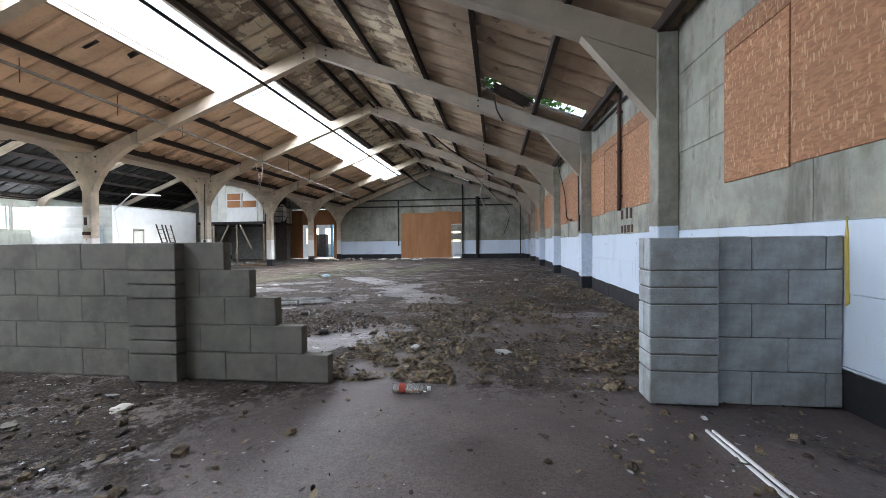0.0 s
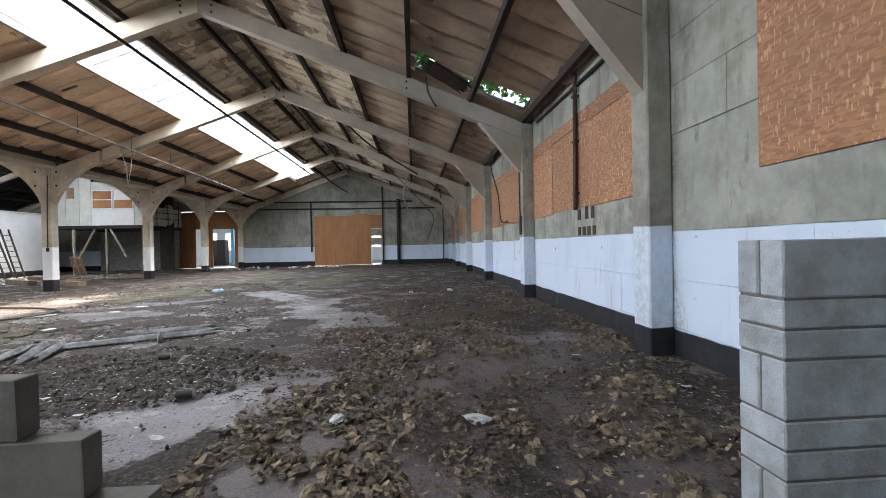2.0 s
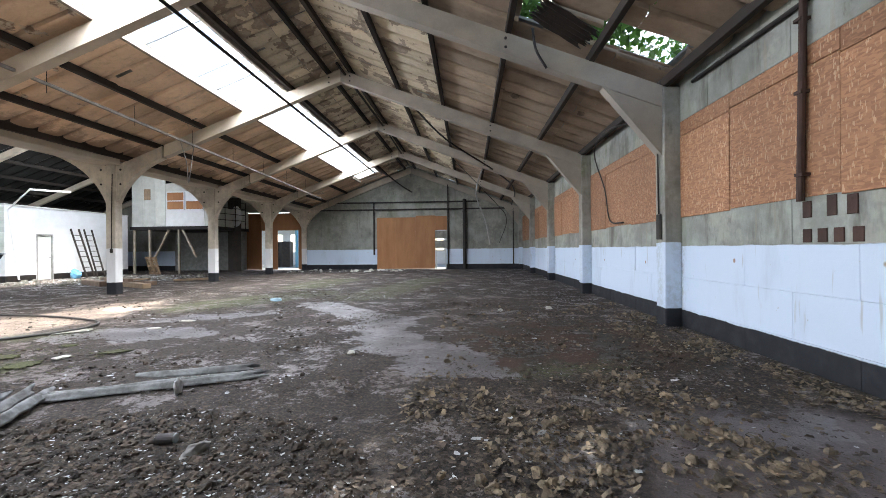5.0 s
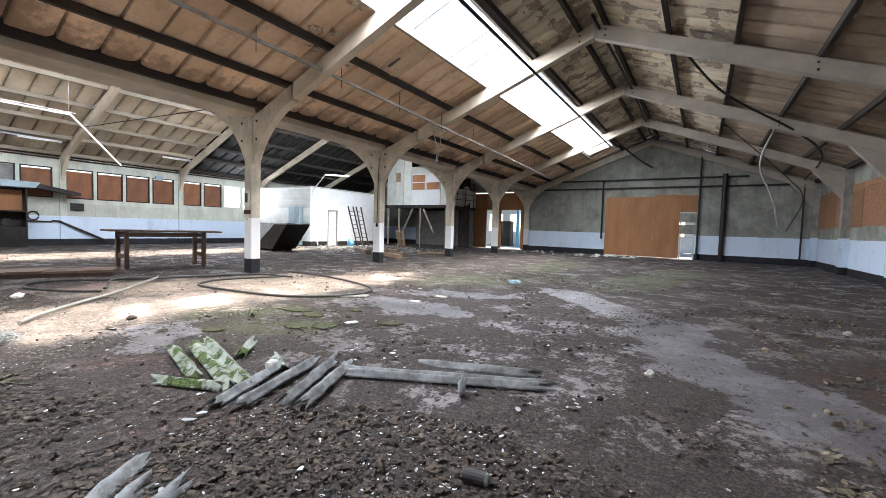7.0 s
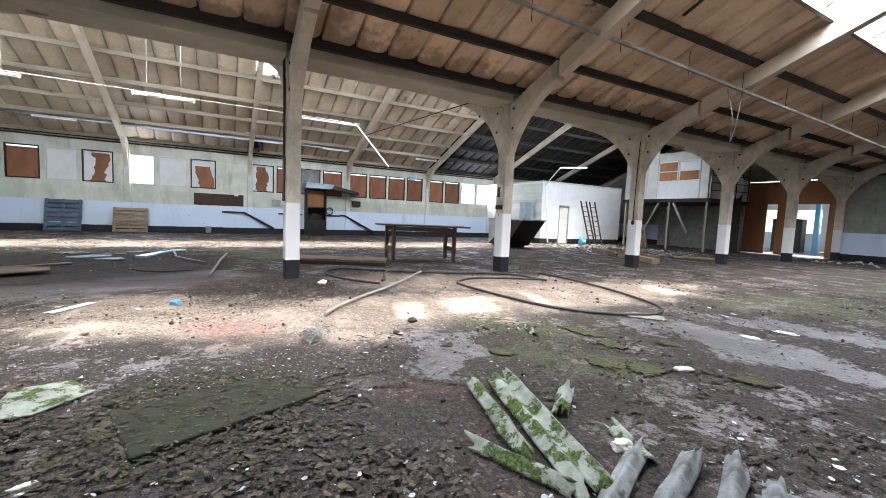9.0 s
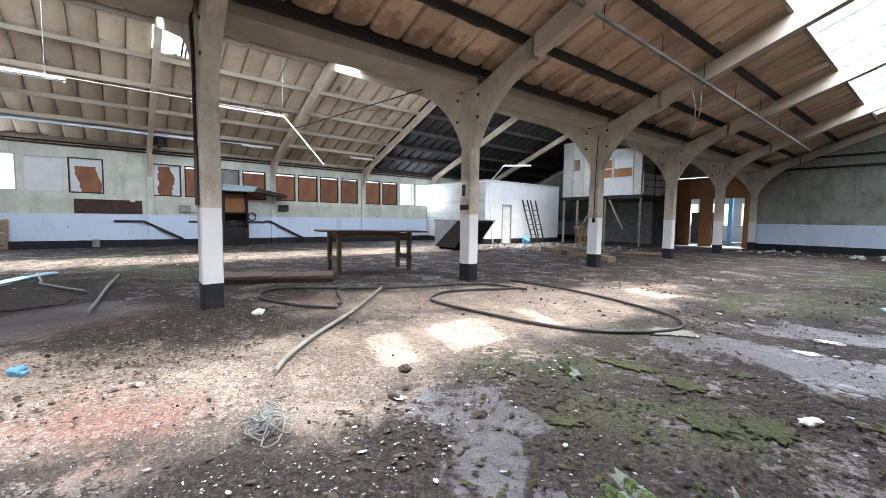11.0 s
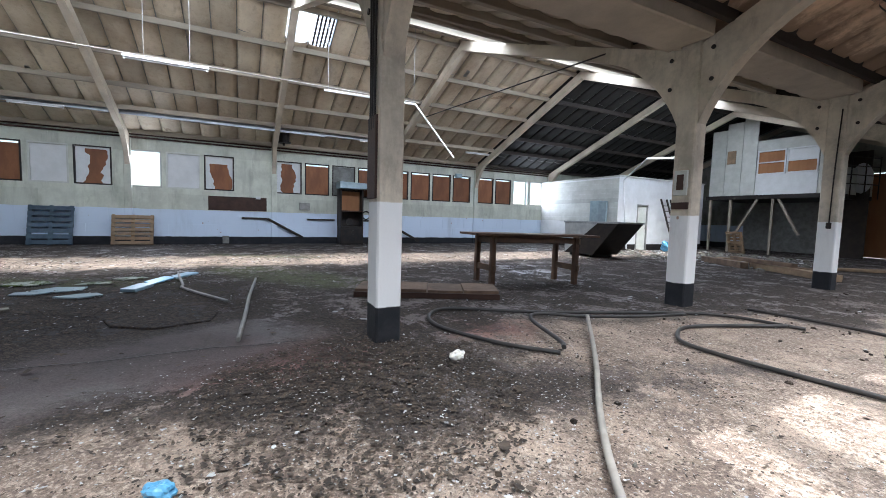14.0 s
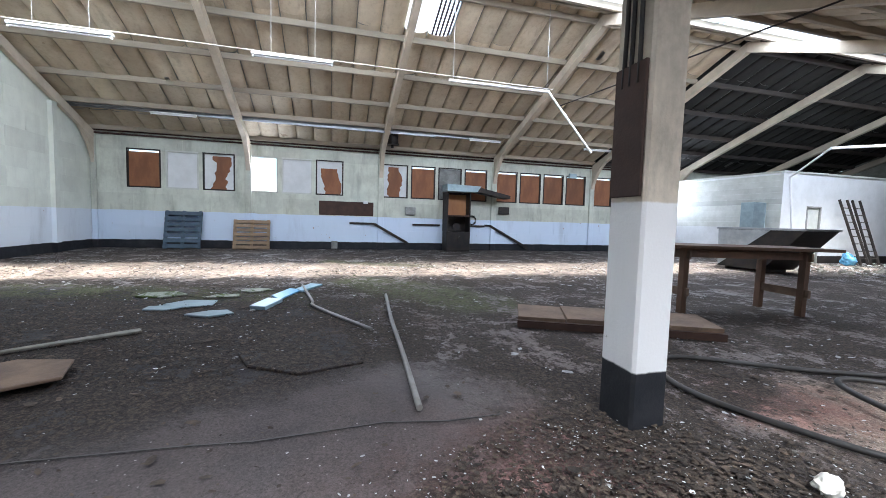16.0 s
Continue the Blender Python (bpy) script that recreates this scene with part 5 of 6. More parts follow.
def build_machine():
    m = thing("old_cabinet_machine", (-24.4, 8.4, 0), "dark rusty cabinet machine with grey-blue hood against the aisle wall", "machine")
    for nm, a, mat in (("base", (-24.75, -24.15, 8.0, 8.95, 0.0, 0.75), M_DARKSTEEL), ("back", (-24.8, -24.7, 8.0, 8.95, 0.75, 2.28), M_DARKSTEEL),
                       ("side", (-24.7, -24.15, 8.0, 8.05, 0.75, 2.28), M_DARKSTEEL), ("side", (-24.7, -24.15, 8.9, 8.95, 0.75, 2.28), M_DARKSTEEL),
                       ("shelf", (-24.7, -24.15, 8.05, 8.9, 1.35, 1.4), M_RUST), ("panel", (-24.69, -24.6, 8.05, 8.9, 1.4, 2.2), M_PLY)):
        bm = B()
        box(bm, *a, 0.008)
        part(nm, bm, mat, m)
    bm = B()
    rod(bm, (-24.16, 8.36, 0.95), (-24.05, 8.36, 0.95), 0.14, None, 16)
    part("wheel", bm, M_DARKSTEEL, m)
    bm = B()
    rod(bm, (-24.16, 8.55, 0.5), (-24.1, 8.55, 0.5), 0.09, None, 12)
    part("wheel", bm, M_DARKSTEEL, m)
    bm = B()
    prism(bm, [(7.95, 2.3), (9.15, 2.3), (9.3, 2.52), (7.95, 2.56)], -24.8, -24.0, "x")
    part("hood", bm, M_TEAL, m, "grey-blue sheet hood")
    bm = B()
    prism(bm, [(9.17, 2.32), (10.55, 2.1), (10.55, 2.22), (9.2, 2.5)], -24.7, -24.05, "x")
    part("chute", bm, M_DARKSTEEL, m)
    s = thing("wall_rails", (-24.85, 8.0, 1.0), "black steel wall rail with a ring clamp, beside the machine", "rail")
    for y0, y1 in ((6.8, 7.9), (8.8, 9.8)):
        bm = B()
        box(bm, -25.0, -24.8, y0, y1, 0.95, 1.02, 0.005)
        part("rail", bm, M_DARKSTEEL, s)
    bm = B()
    pts = [(-24.82, 9.25 + 0.16 * math.cos(a), 1.22 + 0.17 * math.sin(a)) for a in [i * 0.5 for i in range(13)]]
    tube(bm, pts, 0.025, 8, 3)
    part("ring", bm, M_DARKSTEEL, s)
    for (ya, za, yb, zb) in ((5.3, 0.98, 6.6, 0.26), (10.0, 1.02, 11.75, 0.1)):
        bm = B()
        bar(bm, (-24.8, ya, za), (-24.75, yb, zb), 0.05, 0.1)
        bar(bm, (-24.85, ya - 0.9 if ya < 6 else ya - 0.2, za), (-24.8, ya, za), 0.05, 0.08)
        single("steel_brace", bm, M_DARKSTEEL, "black slanting steel brace fixed along the aisle wall", "brace")
    bm = B()
    box(bm, XF + 0.011, XF + 0.03, 3.3, 5.28, 1.26, 1.78, 0.004)
    single("stained_board", bm, M_RUST, "rust-stained brown board fixed under the window", "board")
    for y, z, w, h, mat in ((6.5, 1.36, 0.4, 0.3, M_CEMENT), (10.4, 1.5, 0.45, 0.3, M_DARKSTEEL), (4.9, 1.72, 0.16, 0.1, M_PAINT_WHITE), (13.6, 3.15, 0.35, 0.2, M_TEAL), (3.75, 0.02, 0.22, 0.28, M_CEMENT)):
        bm = B()
        box(bm, XF + 0.009, XF + 0.11, y, y + w, z, z + h, 0.01)
        box(bm, XF + 0.11, XF + 0.118, y + 0.03, y + w - 0.03, z + 0.03, z + h - 0.03)
        single("switch_box", bm, mat, "small electrical box fixed to the aisle wall", "switch box")


# ---- pipes, lights, cables overhead ----
def strip_light(x, y, z, length=1.25):
    l = thing("strip_light", (x, y, z), "white fluorescent strip light, off, hung under the aisle roof", "strip light", "aisle strip lights")
    bm = B()
    box(bm, x - 0.035, x + 0.035, y - length / 2, y + length / 2, z, z + 0.05, 0.006)
    body = part("body", bm, M_PAINT_WHITE, l)
    bm = B()
    rod(bm, (x, y - length / 2 + 0.04, z - 0.02), (x, y + length / 2 - 0.04, z - 0.02), 0.017)
    part("tube", bm, M_TUBE, body)
    for s in (-1, 1):
        bm = B()
        box(bm, x - 0.02, x + 0.02, y + s * (length / 2 - 0.03) - 0.015, y + s * (length / 2 - 0.03) + 0.015, z - 0.045, z)
        part("holder", bm, M_PAINT_WHITE, body)
    top = roof_z(x, XB)
    for s in (-0.4, 0.4):
        bm = B()
        rod(bm, (x, y + s, z + 0.05), (x, y + s, top + 0.05), 0.006, None, 6)
        part("hanger", bm, M_STEEL, l)


def build_overhead():
    bm = B()
    rod(bm, (-17.8, YS + 0.05, 4.32), (-17.9, 8.7, 4.3), 0.013)
    single("conduit", bm, M_TRUNK, "thin pale conduit under the aisle roof carrying strip lights", "conduit")
    for y in (-2.9, -0.7, 3.0):
        strip_light(-17.8, y, 4.22, 1.5)
    for y in (-0.9, 9.2, 14.0):
        strip_light(-23.5, y, 4.15)
    bm = B()
    bar(bm, (-23.6, YS + 0.05, 4.3), (-23.6, 9.0, 4.22), 0.1, 0.09)
    bar(bm, (-23.75, YS + 0.05, 4.25), (-23.2, 7.2, 4.1), 0.06, 0.06)
    single("cable_tray", bm, M_GALV, "grey metal cable tray running along the aisle", "cable tray")
    bm = B()
    bar(bm, (-23.6, 1.2, 4.42), (-23.6, 5.3, 4.36), 0.12, 0.12)
    single("dark_duct", bm, M_TEAL, "blue-grey duct length on the cable tray", "duct")
    bm = B()
    rod(bm, (-24.1, 5.85, 3.9), (-24.1, 5.85, 4.75), 0.2, None, 14)
    rod(bm, (-24.1, 5.85, 3.75), (-24.1, 5.85, 3.9), 0.05, None, 8)
    rod(bm, (-24.1, 5.85, 3.85), (-24.1, 5.85, 3.9), 0.24, None, 14)
    single("black_flue", bm, M_DARKSTEEL, "short black flue hanging under the aisle roof", "flue")
    bm = B()
    for z in (3.72, 3.62):
        rod(bm, (XF + 0.06, YS, z + 0.05), (XF + 0.06, 19.3, z), 0.03)
    single("eaves_pipe", bm, M_RUST, "rusty pipes along the top of the aisle wall", "pipes")
    # black service pipe beside the columns
    bm = B()
    tube(bm, [(XL - 0.85, YS, 4.25), (XL - 0.85, 10, 4.2), (XL - 0.85, 22, 4.22)], 0.028, 8, 4)
    single("service_pipe", bm, M_DARKSTEEL, "long dark pipe slung along the aisle side of the columns", "pipe")
    # broken strip light hanging
    l = thing("fallen_light", (-17.9, 8.2, 4.2), "strip light hanging down by one end", "strip light")
    bm = B()
    bar(bm, (-18.0, 6.2, 4.26), (-17.92, 8.6, 4.25), 0.06, 0.05)
    part("body", bm, M_PAINT_WHITE, l)
    bm = B()
    rod(bm, (-17.92, 8.6, 4.24), (-17.88, 9.8, 2.92), 0.025)
    part("tube", bm, M_TUBE, l)
    bm = B()
    rod(bm, (-17.92, 8.55, 4.26), (-17.92, 8.55, 6.2), 0.006, None, 6)
    part("hanger", bm, M_STEEL, l)
    bm = B()
    rod(bm, (-18.0, 6.3, 4.27), (-18.0, 6.3, 6.2), 0.006, None, 6)
    part("hanger", bm, M_STEEL, l)
    bm = B()
    rod(bm, (-17.9, 8.9, 3.95), (XL - 0.7, 10.3, 4.2), 0.014)
    single("thin_rod", bm, M_DARKSTEEL, "thin dark rod slung from the hanging light", "rod")
    f = thing("angled_lamp", (-18.4, 18.5, 3.3), "bent pole with a strip light near the white room", "lamp")
    bm = B()
    rod(bm, (-19.5, 19.2, 0.1), (-19.6, 18.9, 3.0), 0.035)
    rod(bm, (-19.6, 18.9, 3.0), (-18.3, 18.6, 3.75), 0.03)
    part("pole", bm, M_PAINT_WHITE, f)
    bm = B()
    bar(bm, (-18.3, 18.6, 3.75), (-17.3, 19.3, 3.72), 0.12, 0.07)
    part("body", bm, M_PAINT_WHITE, f)
    # lighting trunking of the hall
    t = thing("lighting_trunking", (-9.0, 12, 4.3), "long pale lighting trunking slung under the hall roof", "trunking")
    pts = [(-8.7, YS + 0.2, 4.5), (-8.7, 5.5, 4.5), (-8.72, 10.0, 4.4), (-8.68, 14.6, 4.25), (-8.7, 19.0, 4.15), (-8.65, 24.6, 3.95)]
    for a, b in zip(pts, pts[1:]):
        bm = B()
        bar(bm, a, b, 0.065, 0.05)
        part("length", bm, M_TRUNK, t)
    for y in range(-2, 24, 2):
        bm = B()
        rod(bm, (-8.7, y + 0.6, 4.2), (-8.7, y + 0.6, roof_z(-8.7, XA) + 0.02), 0.007, None, 6)
        part("hanger", bm, M_DARKSTEEL, t)
    bm = B()
    tube(bm, [(-8.9, 14.4, 4.3), (-8.8, 14.5, 3.7), (-8.9, 14.7, 3.2), (-8.75, 14.6, 3.6), (-8.8, 14.8, 4.28)], 0.012, 6)
    single("loose_cable", bm, M_STEEL, "loose grey cable loop hanging from the trunking", "cable")
    # east side clutter
    for pts, r, mat, lab in (
            ([(-0.2, 20.0, 4.72), (-0.56, 20.0, 3.5), (-0.2, 20.0, 2.4), (0.0, 20.0, 1.4)], 0.03, M_STEEL, "broken pipe hanging down from the roof"),
            ([(-1.55, 22.0, 5.32), (0.3, 22.2, 3.4), (0.9, 22.6, 2.6), (0.6, 23.2, 1.5)], 0.015, M_DARKSTEEL, "loose black cable hanging from the roof"),
            ([(2.1, 10.2, 3.3), (1.95, 12.0, 3.6), (2.2, 13.6, 3.5), (2.34, 13.3, 2.6), (2.35, 13.0, 1.85), (2.35, 12.2, 1.75)], 0.016, M_DARKSTEEL, "black cable looping down the wall"),
            ([(-2.6, 15.0, 5.5), (-1.6, 17.5, 5.0), (0.2, 19.5, 4.25), (1.2, 22, 3.9), (1.6, 27, 3.75)], 0.03, M_DARKSTEEL, "dark pipe running under the east roof slope"),
            ([(-4.3, 14, 6.15), (-4.2, 20, 6.1), (-4.3, 27, 6.1)], 0.035, M_DARKSTEEL, "dark pipe along the ridge"),
            ([(-6.0, 24.5, 5.9), (-4.9, 27.0, 5.05), (-4.3, 28.0, 4.7)], 0.04, M_DARKSTEEL, "fallen length of dark trim below the rooflight"),
            ([(0.15, 9.9, 4.65), (0.2, 9.88, 4.3), (0.35, 9.85, 4.0)], 0.02, M_DARKSTEEL, "short bracket hanging beside the roof hole")):
        bm = B()
        tube(bm, pts, r, 8, 6)
        single("hanging_cable" if r < 0.025 else "hanging_pipe", bm, mat, lab, "cable" if r < 0.025 else "pipe")
    bm = B()
    rod(bm, (XW - 0.06, 7.68, 1.66), (XW - 0.06, 7.62, 3.75), 0.035)
    for z in (1.9, 2.7, 3.4):
        box(bm, XW - 0.1, XW - 0.003, 7.61, 7.7, z, z + 0.03)
    single("drain_pipe", bm, M_RUST, "dark rusty drain pipe over the boarded window", "pipe")
    bm = B()
    rod(bm, (XW - 0.04, 5.9, 3.55), (XW - 0.04, 9.6, 3.62), 0.025)
    single("wall_conduit", bm, M_DARKSTEEL, "dark conduit along the top of the east wall", "conduit")
    # rusty slots in the wall
    for y, z, h in ((7.35, 1.5, 0.19), (7.15, 1.5, 0.17), (7.62, 1.26, 0.13), (7.45, 1.26, 0.13), (7.28, 1.26, 0.13), (7.1, 1.26, 0.13), (7.62, 1.5, 0.16)):
        bm = B()
        box(bm, XW - 0.012, XW + 0.001, y, y + 0.1, z, z + h, 0.003)
        single("rust_slot", bm, M_RUST, "small rust-red slot plate set in the wall", "wall plate", "", "rusty slots")
    bm = B()
    box(bm, XP - 0.035, XP - 0.002, FY[3] - 0.07, FY[3] + 0.07, 1.35, 1.75, 0.01)
    tube(bm, [(XP - 0.02, FY[3], 1.75), (XP - 0.03, FY[3], 2.6), (XP - 0.02, FY[3], 3.5)], 0.014, 6, 3)
    single("switch", bm, M_DARKSTEEL, "black switch box with conduit on the column", "switch box")
    # column fittings
    yl = FY[2]
    bm = B()
    box(bm, XL - 0.12, XL + 0.13, yl - 0.15, yl - 0.127, 1.36, 2.12, 0.004)
    single("rust_plate", bm, M_RUST, "rust-brown steel plate fixed to the column", "plate")
    for x in (-0.06, 0.0, 0.07):
        bm = B()
        tube(bm, [(XL + x, yl - 0.142, 2.0), (XL + x * 0.9, yl - 0.142, 2.6), (XL + x * 1.2 - 0.03, yl - 0.145, 3.6), (XL - 0.1, yl - 0.2, 4.1)], 0.013, 6, 4)
        single("column_cable", bm, M_DARKSTEEL, "black cable running up the column from the rust plate", "cable")
    bm = B()
    y2 = FY[3]
    box(bm, XL - 0.1, XL + 0.1, y2 - 0.16, y2 - 0.127, 1.62, 1.98, 0.006)
    single("fuse_box", bm, M_PAINT_CREAM, "cream fuse box on the column", "switch box")
    bm = B()
    box(bm, XL - 0.05, XL + 0.05, y2 - 0.168, y2 - 0.161, 1.7, 1.92)
    single("fuse_door", bm, M_RUST, "rusty fuse box opening", "plate")
    bm = B()
    box(bm, XL - 0.13, XL + 0.13, y2 - 0.15, y2 - 0.127, 1.42, 1.52, 0.004)
    single("column_strap", bm, M_RUST, "rusty strap round the column", "strap")
    y3 = FY[4]
    bm = B()
    box(bm, XL + 0.0, XL + 0.08, y3 - 0.17, y3 - 0.127, 1.2, 1.32, 0.01)
    tube(bm, [(XL + 0.04, y3 - 0.14, 1.32), (XL + 0.05, y3 - 0.14, 2.4), (XL + 0.08, y3 - 0.14, 3.5)], 0.012, 6, 3)
    single("switch", bm, M_DARKSTEEL, "small switch with conduit on the column", "switch box")


# ---- things on the floor ----
def corrugated(name, label, material, centre, turn, length, waves, pitch=0.146, tilt=0.0, seed=0, depth=0.045):
    """A broken strip of corrugated cement sheet with ragged ends."""
    rnd = random.Random(seed)
    bm = B()
    nu, nl = waves * 8, 7
    rows = []
    for j in range(nl + 1):
        line = []
        for i in range(nu + 1):
            u = i / 8.0
            ends = (rnd.uniform(-0.09, 0.06) if j in (0, nl) else 0.0)
            line.append((length * (j / nl - 0.5) + ends, (u - waves / 2) * pitch + 0.012 * noise.noise(Vector((seed * 3.7 + j * 0.9, u * 2.0, 1.0))), 0.5 * depth * (1 - math.cos(2 * math.pi * u)) + 0.012 * noise.noise(Vector((seed * 1.9 + j * 0.8, u * 1.5, 8.0)))))
        rows.append(line)
    top = [[bm.verts.new((x, y, z + 0.012)) for x, y, z in l] for l in rows]
    low = [[bm.verts.new((x, y, z)) for x, y, z in l] for l in rows]
    for j in range(nl):
        for i in range(nu):
            bm.faces.new((top[j][i], top[j + 1][i], top[j + 1][i + 1], top[j][i + 1])).smooth = True
            bm.faces.new((low[j][i], low[j][i + 1], low[j + 1][i + 1], low[j + 1][i])).smooth = True
    for j in range(nl):
        bm.faces.new((top[j][0], low[j][0], low[j + 1][0], top[j + 1][0]))
        bm.faces.new((top[j][nu], top[j + 1][nu], low[j + 1][nu], low[j][nu]))
    for i in range(nu):
        bm.faces.new((top[0][i], top[0][i + 1], low[0][i + 1], low[0][i]))
        bm.faces.new((top[nl][i], low[nl][i], low[nl][i + 1], top[nl][i + 1]))
    bmesh.ops.recalc_face_normals(bm, faces=bm.faces)
    ob = single(name, bm, material, label, "roof sheet", "", "broken roof sheets")
    ob.matrix_world = Matrix.Translation(centre) @ pose(0, 0, 0, rnd.uniform(-4, 4), tilt, turn)
    return ob


def strip_between(label, material, a, b, waves, seed, z=0.015, tilt=0.0, pitch=0.105):
    d = Vector((b[0] - a[0], b[1] - a[1], 0))
    corrugated("roof_sheet_piece", label, material, ((a[0] + b[0]) / 2, (a[1] + b[1]) / 2, z), math.degrees(math.atan2(d.y, d.x)), d.length, waves, pitch, tilt, seed)


def slab(name, label, category, material, outline, z0, z1):
    bm = B()
    prism(bm, outline, z0, z1, "z")
    edges = [e for e in bm.edges]
    bmesh.ops.bevel(bm, geom=edges, offset=min(0.006, (z1 - z0) * 0.3), segments=1, affect="EDGES")
    return single(name, bm, material, label, category)


def rock(name, label, category, material, at, size, seed, flat=0.6):
    bm = B()
    bmesh.ops.create_icosphere(bm, subdivisions=3, radius=1.0)
    for f in bm.faces:
        f.smooth = False
    rnd = random.Random(seed)
    o = Vector((rnd.random() * 50, rnd.random() * 50, seed))
    for v in bm.verts:
        k = 0.8 * (1 + 0.45 * noise.noise(v.co * 1.2 + o) + 0.28 * noise.noise(v.co * 2.6 + o) + 0.16 * noise.noise(v.co * 5.5 + o))
        v.co = Vector((v.co.x * size[0] * k, v.co.y * size[1] * k, max(v.co.z, -flat) * size[2] * k))
    ob = single(name, bm, material, label, category)
    low = min(v.co.z for v in ob.data.vertices)
    ob.matrix_world = Matrix.Translation((at[0], at[1], -low - 0.012)) @ pose(0, 0, 0, 0, 0, rnd.uniform(0, 360))
    return ob


def build_floor_things():
    # fallen roof sheets in the hall
    g = "grey broken corrugated cement roof sheet lying on the floor"
    strip_between(g, M_SHEET, (-4.38, 6.63), (-2.88, 7.36), 2, 1, 0.01, 0, 0.075)
    strip_between(g, M_SHEET, (-3.84, 7.07), (-3.04, 7.47), 1, 2, 0.05, 2)
    strip_between(g, M_SHEET, (-4.42, 6.70), (-4.09, 5.97), 1, 3, 0.03)
    strip_between(g, M_SHEET, (-4.59, 6.72), (-4.28, 5.97), 1, 4, 0.02, 3)
    strip_between(g, M_SHEET, (-4.76, 6.65), (-4.44, 5.73), 1, 5, 0.02)
    strip_between(g, M_SHEET, (-4.92, 6.43), (-4.59, 5.68), 1, 6, 0.01)
    strip_between(g, M_SHEET, (-4.25, 5.12), (-3.97, 4.74), 1, 7, 0.0)
    strip_between(g, M_SHEET, (-4.03, 5.05), (-3.86, 4.72), 1, 8, 0.0)
    strip_between(g, M_SHEET, (-3.90, 5.15), (-3.74, 4.85), 1, 9, 0.0)
    m = "moss-green broken corrugated cement roof sheet lying on the floor"
    strip_between(m, M_GREENSHEET, (-5.99, 6.07), (-5.09, 5.83), 1, 10, 0.03)
    strip_between(m, M_GREENSHEET, (-5.94, 6.29), (-4.74, 5.97), 2, 11, 0.02, 2, 0.12)
    strip_between(m, M_GREENSHEET, (-5.34, 5.68), (-4.84, 5.89), 1, 12, 0.0)
    strip_between(m, M_GREENSHEET, (-5.14, 6.53), (-4.79, 6.38), 1, 13, 0.0)
    strip_between(m, M_GREENSHEET, (-5.59, 6.58), (-5.39, 6.33), 1, 14, 0.03, 8)
    slab("mossy_mat", "dark moss-covered board lying flat on the floor", "board", plain("mossy_board", (0.032, 0.037, 0.014), (0.018, 0.018, 0.010), 7, 0.95, 0, 0.7),
         [(-6.45, 3.92), (-5.88, 4.11), (-6.23, 5.03), (-6.36, 5.0), (-6.66, 4.66)], 0.004, 0.03)
    slab("glass_piece", "grey-green broken sheet beside the block wall", "broken sheet", M_GREENSHEET, [(-7.05, 3.32), (-6.6, 3.34), (-6.6, 3.55), (-6.85, 3.78), (-7.1, 3.6)], 0.003, 0.018)
    rock("crumpled_cup", "pale crumpled plastic tub standing by the fallen sheets", "plastic tub", M_CHIP, (-3.38, 6.86), (0.09, 0.03, 0.085), 61, 0.8)
    # hoses
    h = thing("rubber_hose", (-10.5, 7.5, 0), "long black rubber hose lying in loose loops", "hose")
    bm = B()
    tube(bm, [(x, y, 0.024) for x, y in ((-9.71, 10.17), (-10.61, 9.87), (-11.15, 8.62), (-11.55, 7.64), (-12.07, 6.77), (-11.9, 6.36), (-11.37, 6.22), (-10.63, 6.48), (-10.16, 6.84))], 0.021)
    part("loop", bm, M_HOSE, h)
    bm = B()
    tube(bm, [(x, y, 0.07) for x, y in ((-10.16, 6.88), (-10.33, 6.99), (-11.1, 7.27), (-11.28, 7.55), (-10.98, 7.98), (-10.75, 8.6), (-10.6, 9.3))], 0.021)
    part("loop", bm, M_HOSE, h)
    bm = B()
    tube(bm, [(-10.92, 7.96, 0.09), (-9.91, 7.0, 0.04), (-9.13, 6.2, 0.035), (-8.6, 5.73, 0.035), (-8.28, 5.52, 0.035)], 0.022)
    part("end_length", bm, M_HOSE_GREY, h, "dusty grey hose end")
    h2 = thing("rubber_hose", (-8.5, 9.5, 0), "black rubber hose lying in a wide loop", "hose")
    bm = B()
    tube(bm, [(x, y, 0.024) for x, y in ((-9.86, 10.16), (-10.29, 9.02), (-10.13, 8.45), (-9.77, 8.2), (-8.85, 8.26), (-7.96, 8.43), (-7.39, 8.78), (-7.03, 9.32), (-7.02, 9.77), (-7.41, 10.22), (-8.59, 10.63), (-9.75, 10.81), (-10.6, 10.75))], 0.021)
    part("loop", bm, M_HOSE, h2)
    # pipes in the aisle
    bm = B()
    tube(bm, [(-15.34, 4.55, 0.03), (-13.86, 4.42, 0.03), (-12.69, 4.35, 0.03), (-11.57, 4.27, 0.03)], 0.022, 8, 3)
    single("floor_pipe", bm, M_STEEL, "thin grey pipe lying on the floor", "pipe")
    bm = B()
    tube(bm, [(-16.34, 3.28, 0.03), (-14.9, 3.5, 0.05), (-14.64, 3.54, 0.03), (-13.43, 4.15, 0.03)], 0.02, 8, 3)
    single("floor_pipe", bm, M_STEEL, "bent grey pipe lying on the floor", "pipe")
    slab("plywood_offcut", "weathered brown board lying on the floor", "board", M_BOARD, [(-12.45, 1.0), (-12.86, 1.5), (-12.8, 1.88), (-12.42, 2.0), (-11.9, 1.2)], 0.05, 0.075)
    slab("plywood_offcut", "thin pale batten lying beside the board", "board", M_STONE, [(-13.3, 1.15), (-13.2, 1.1), (-13.75, 1.95), (-13.85, 1.9)], 0.004, 0.03)
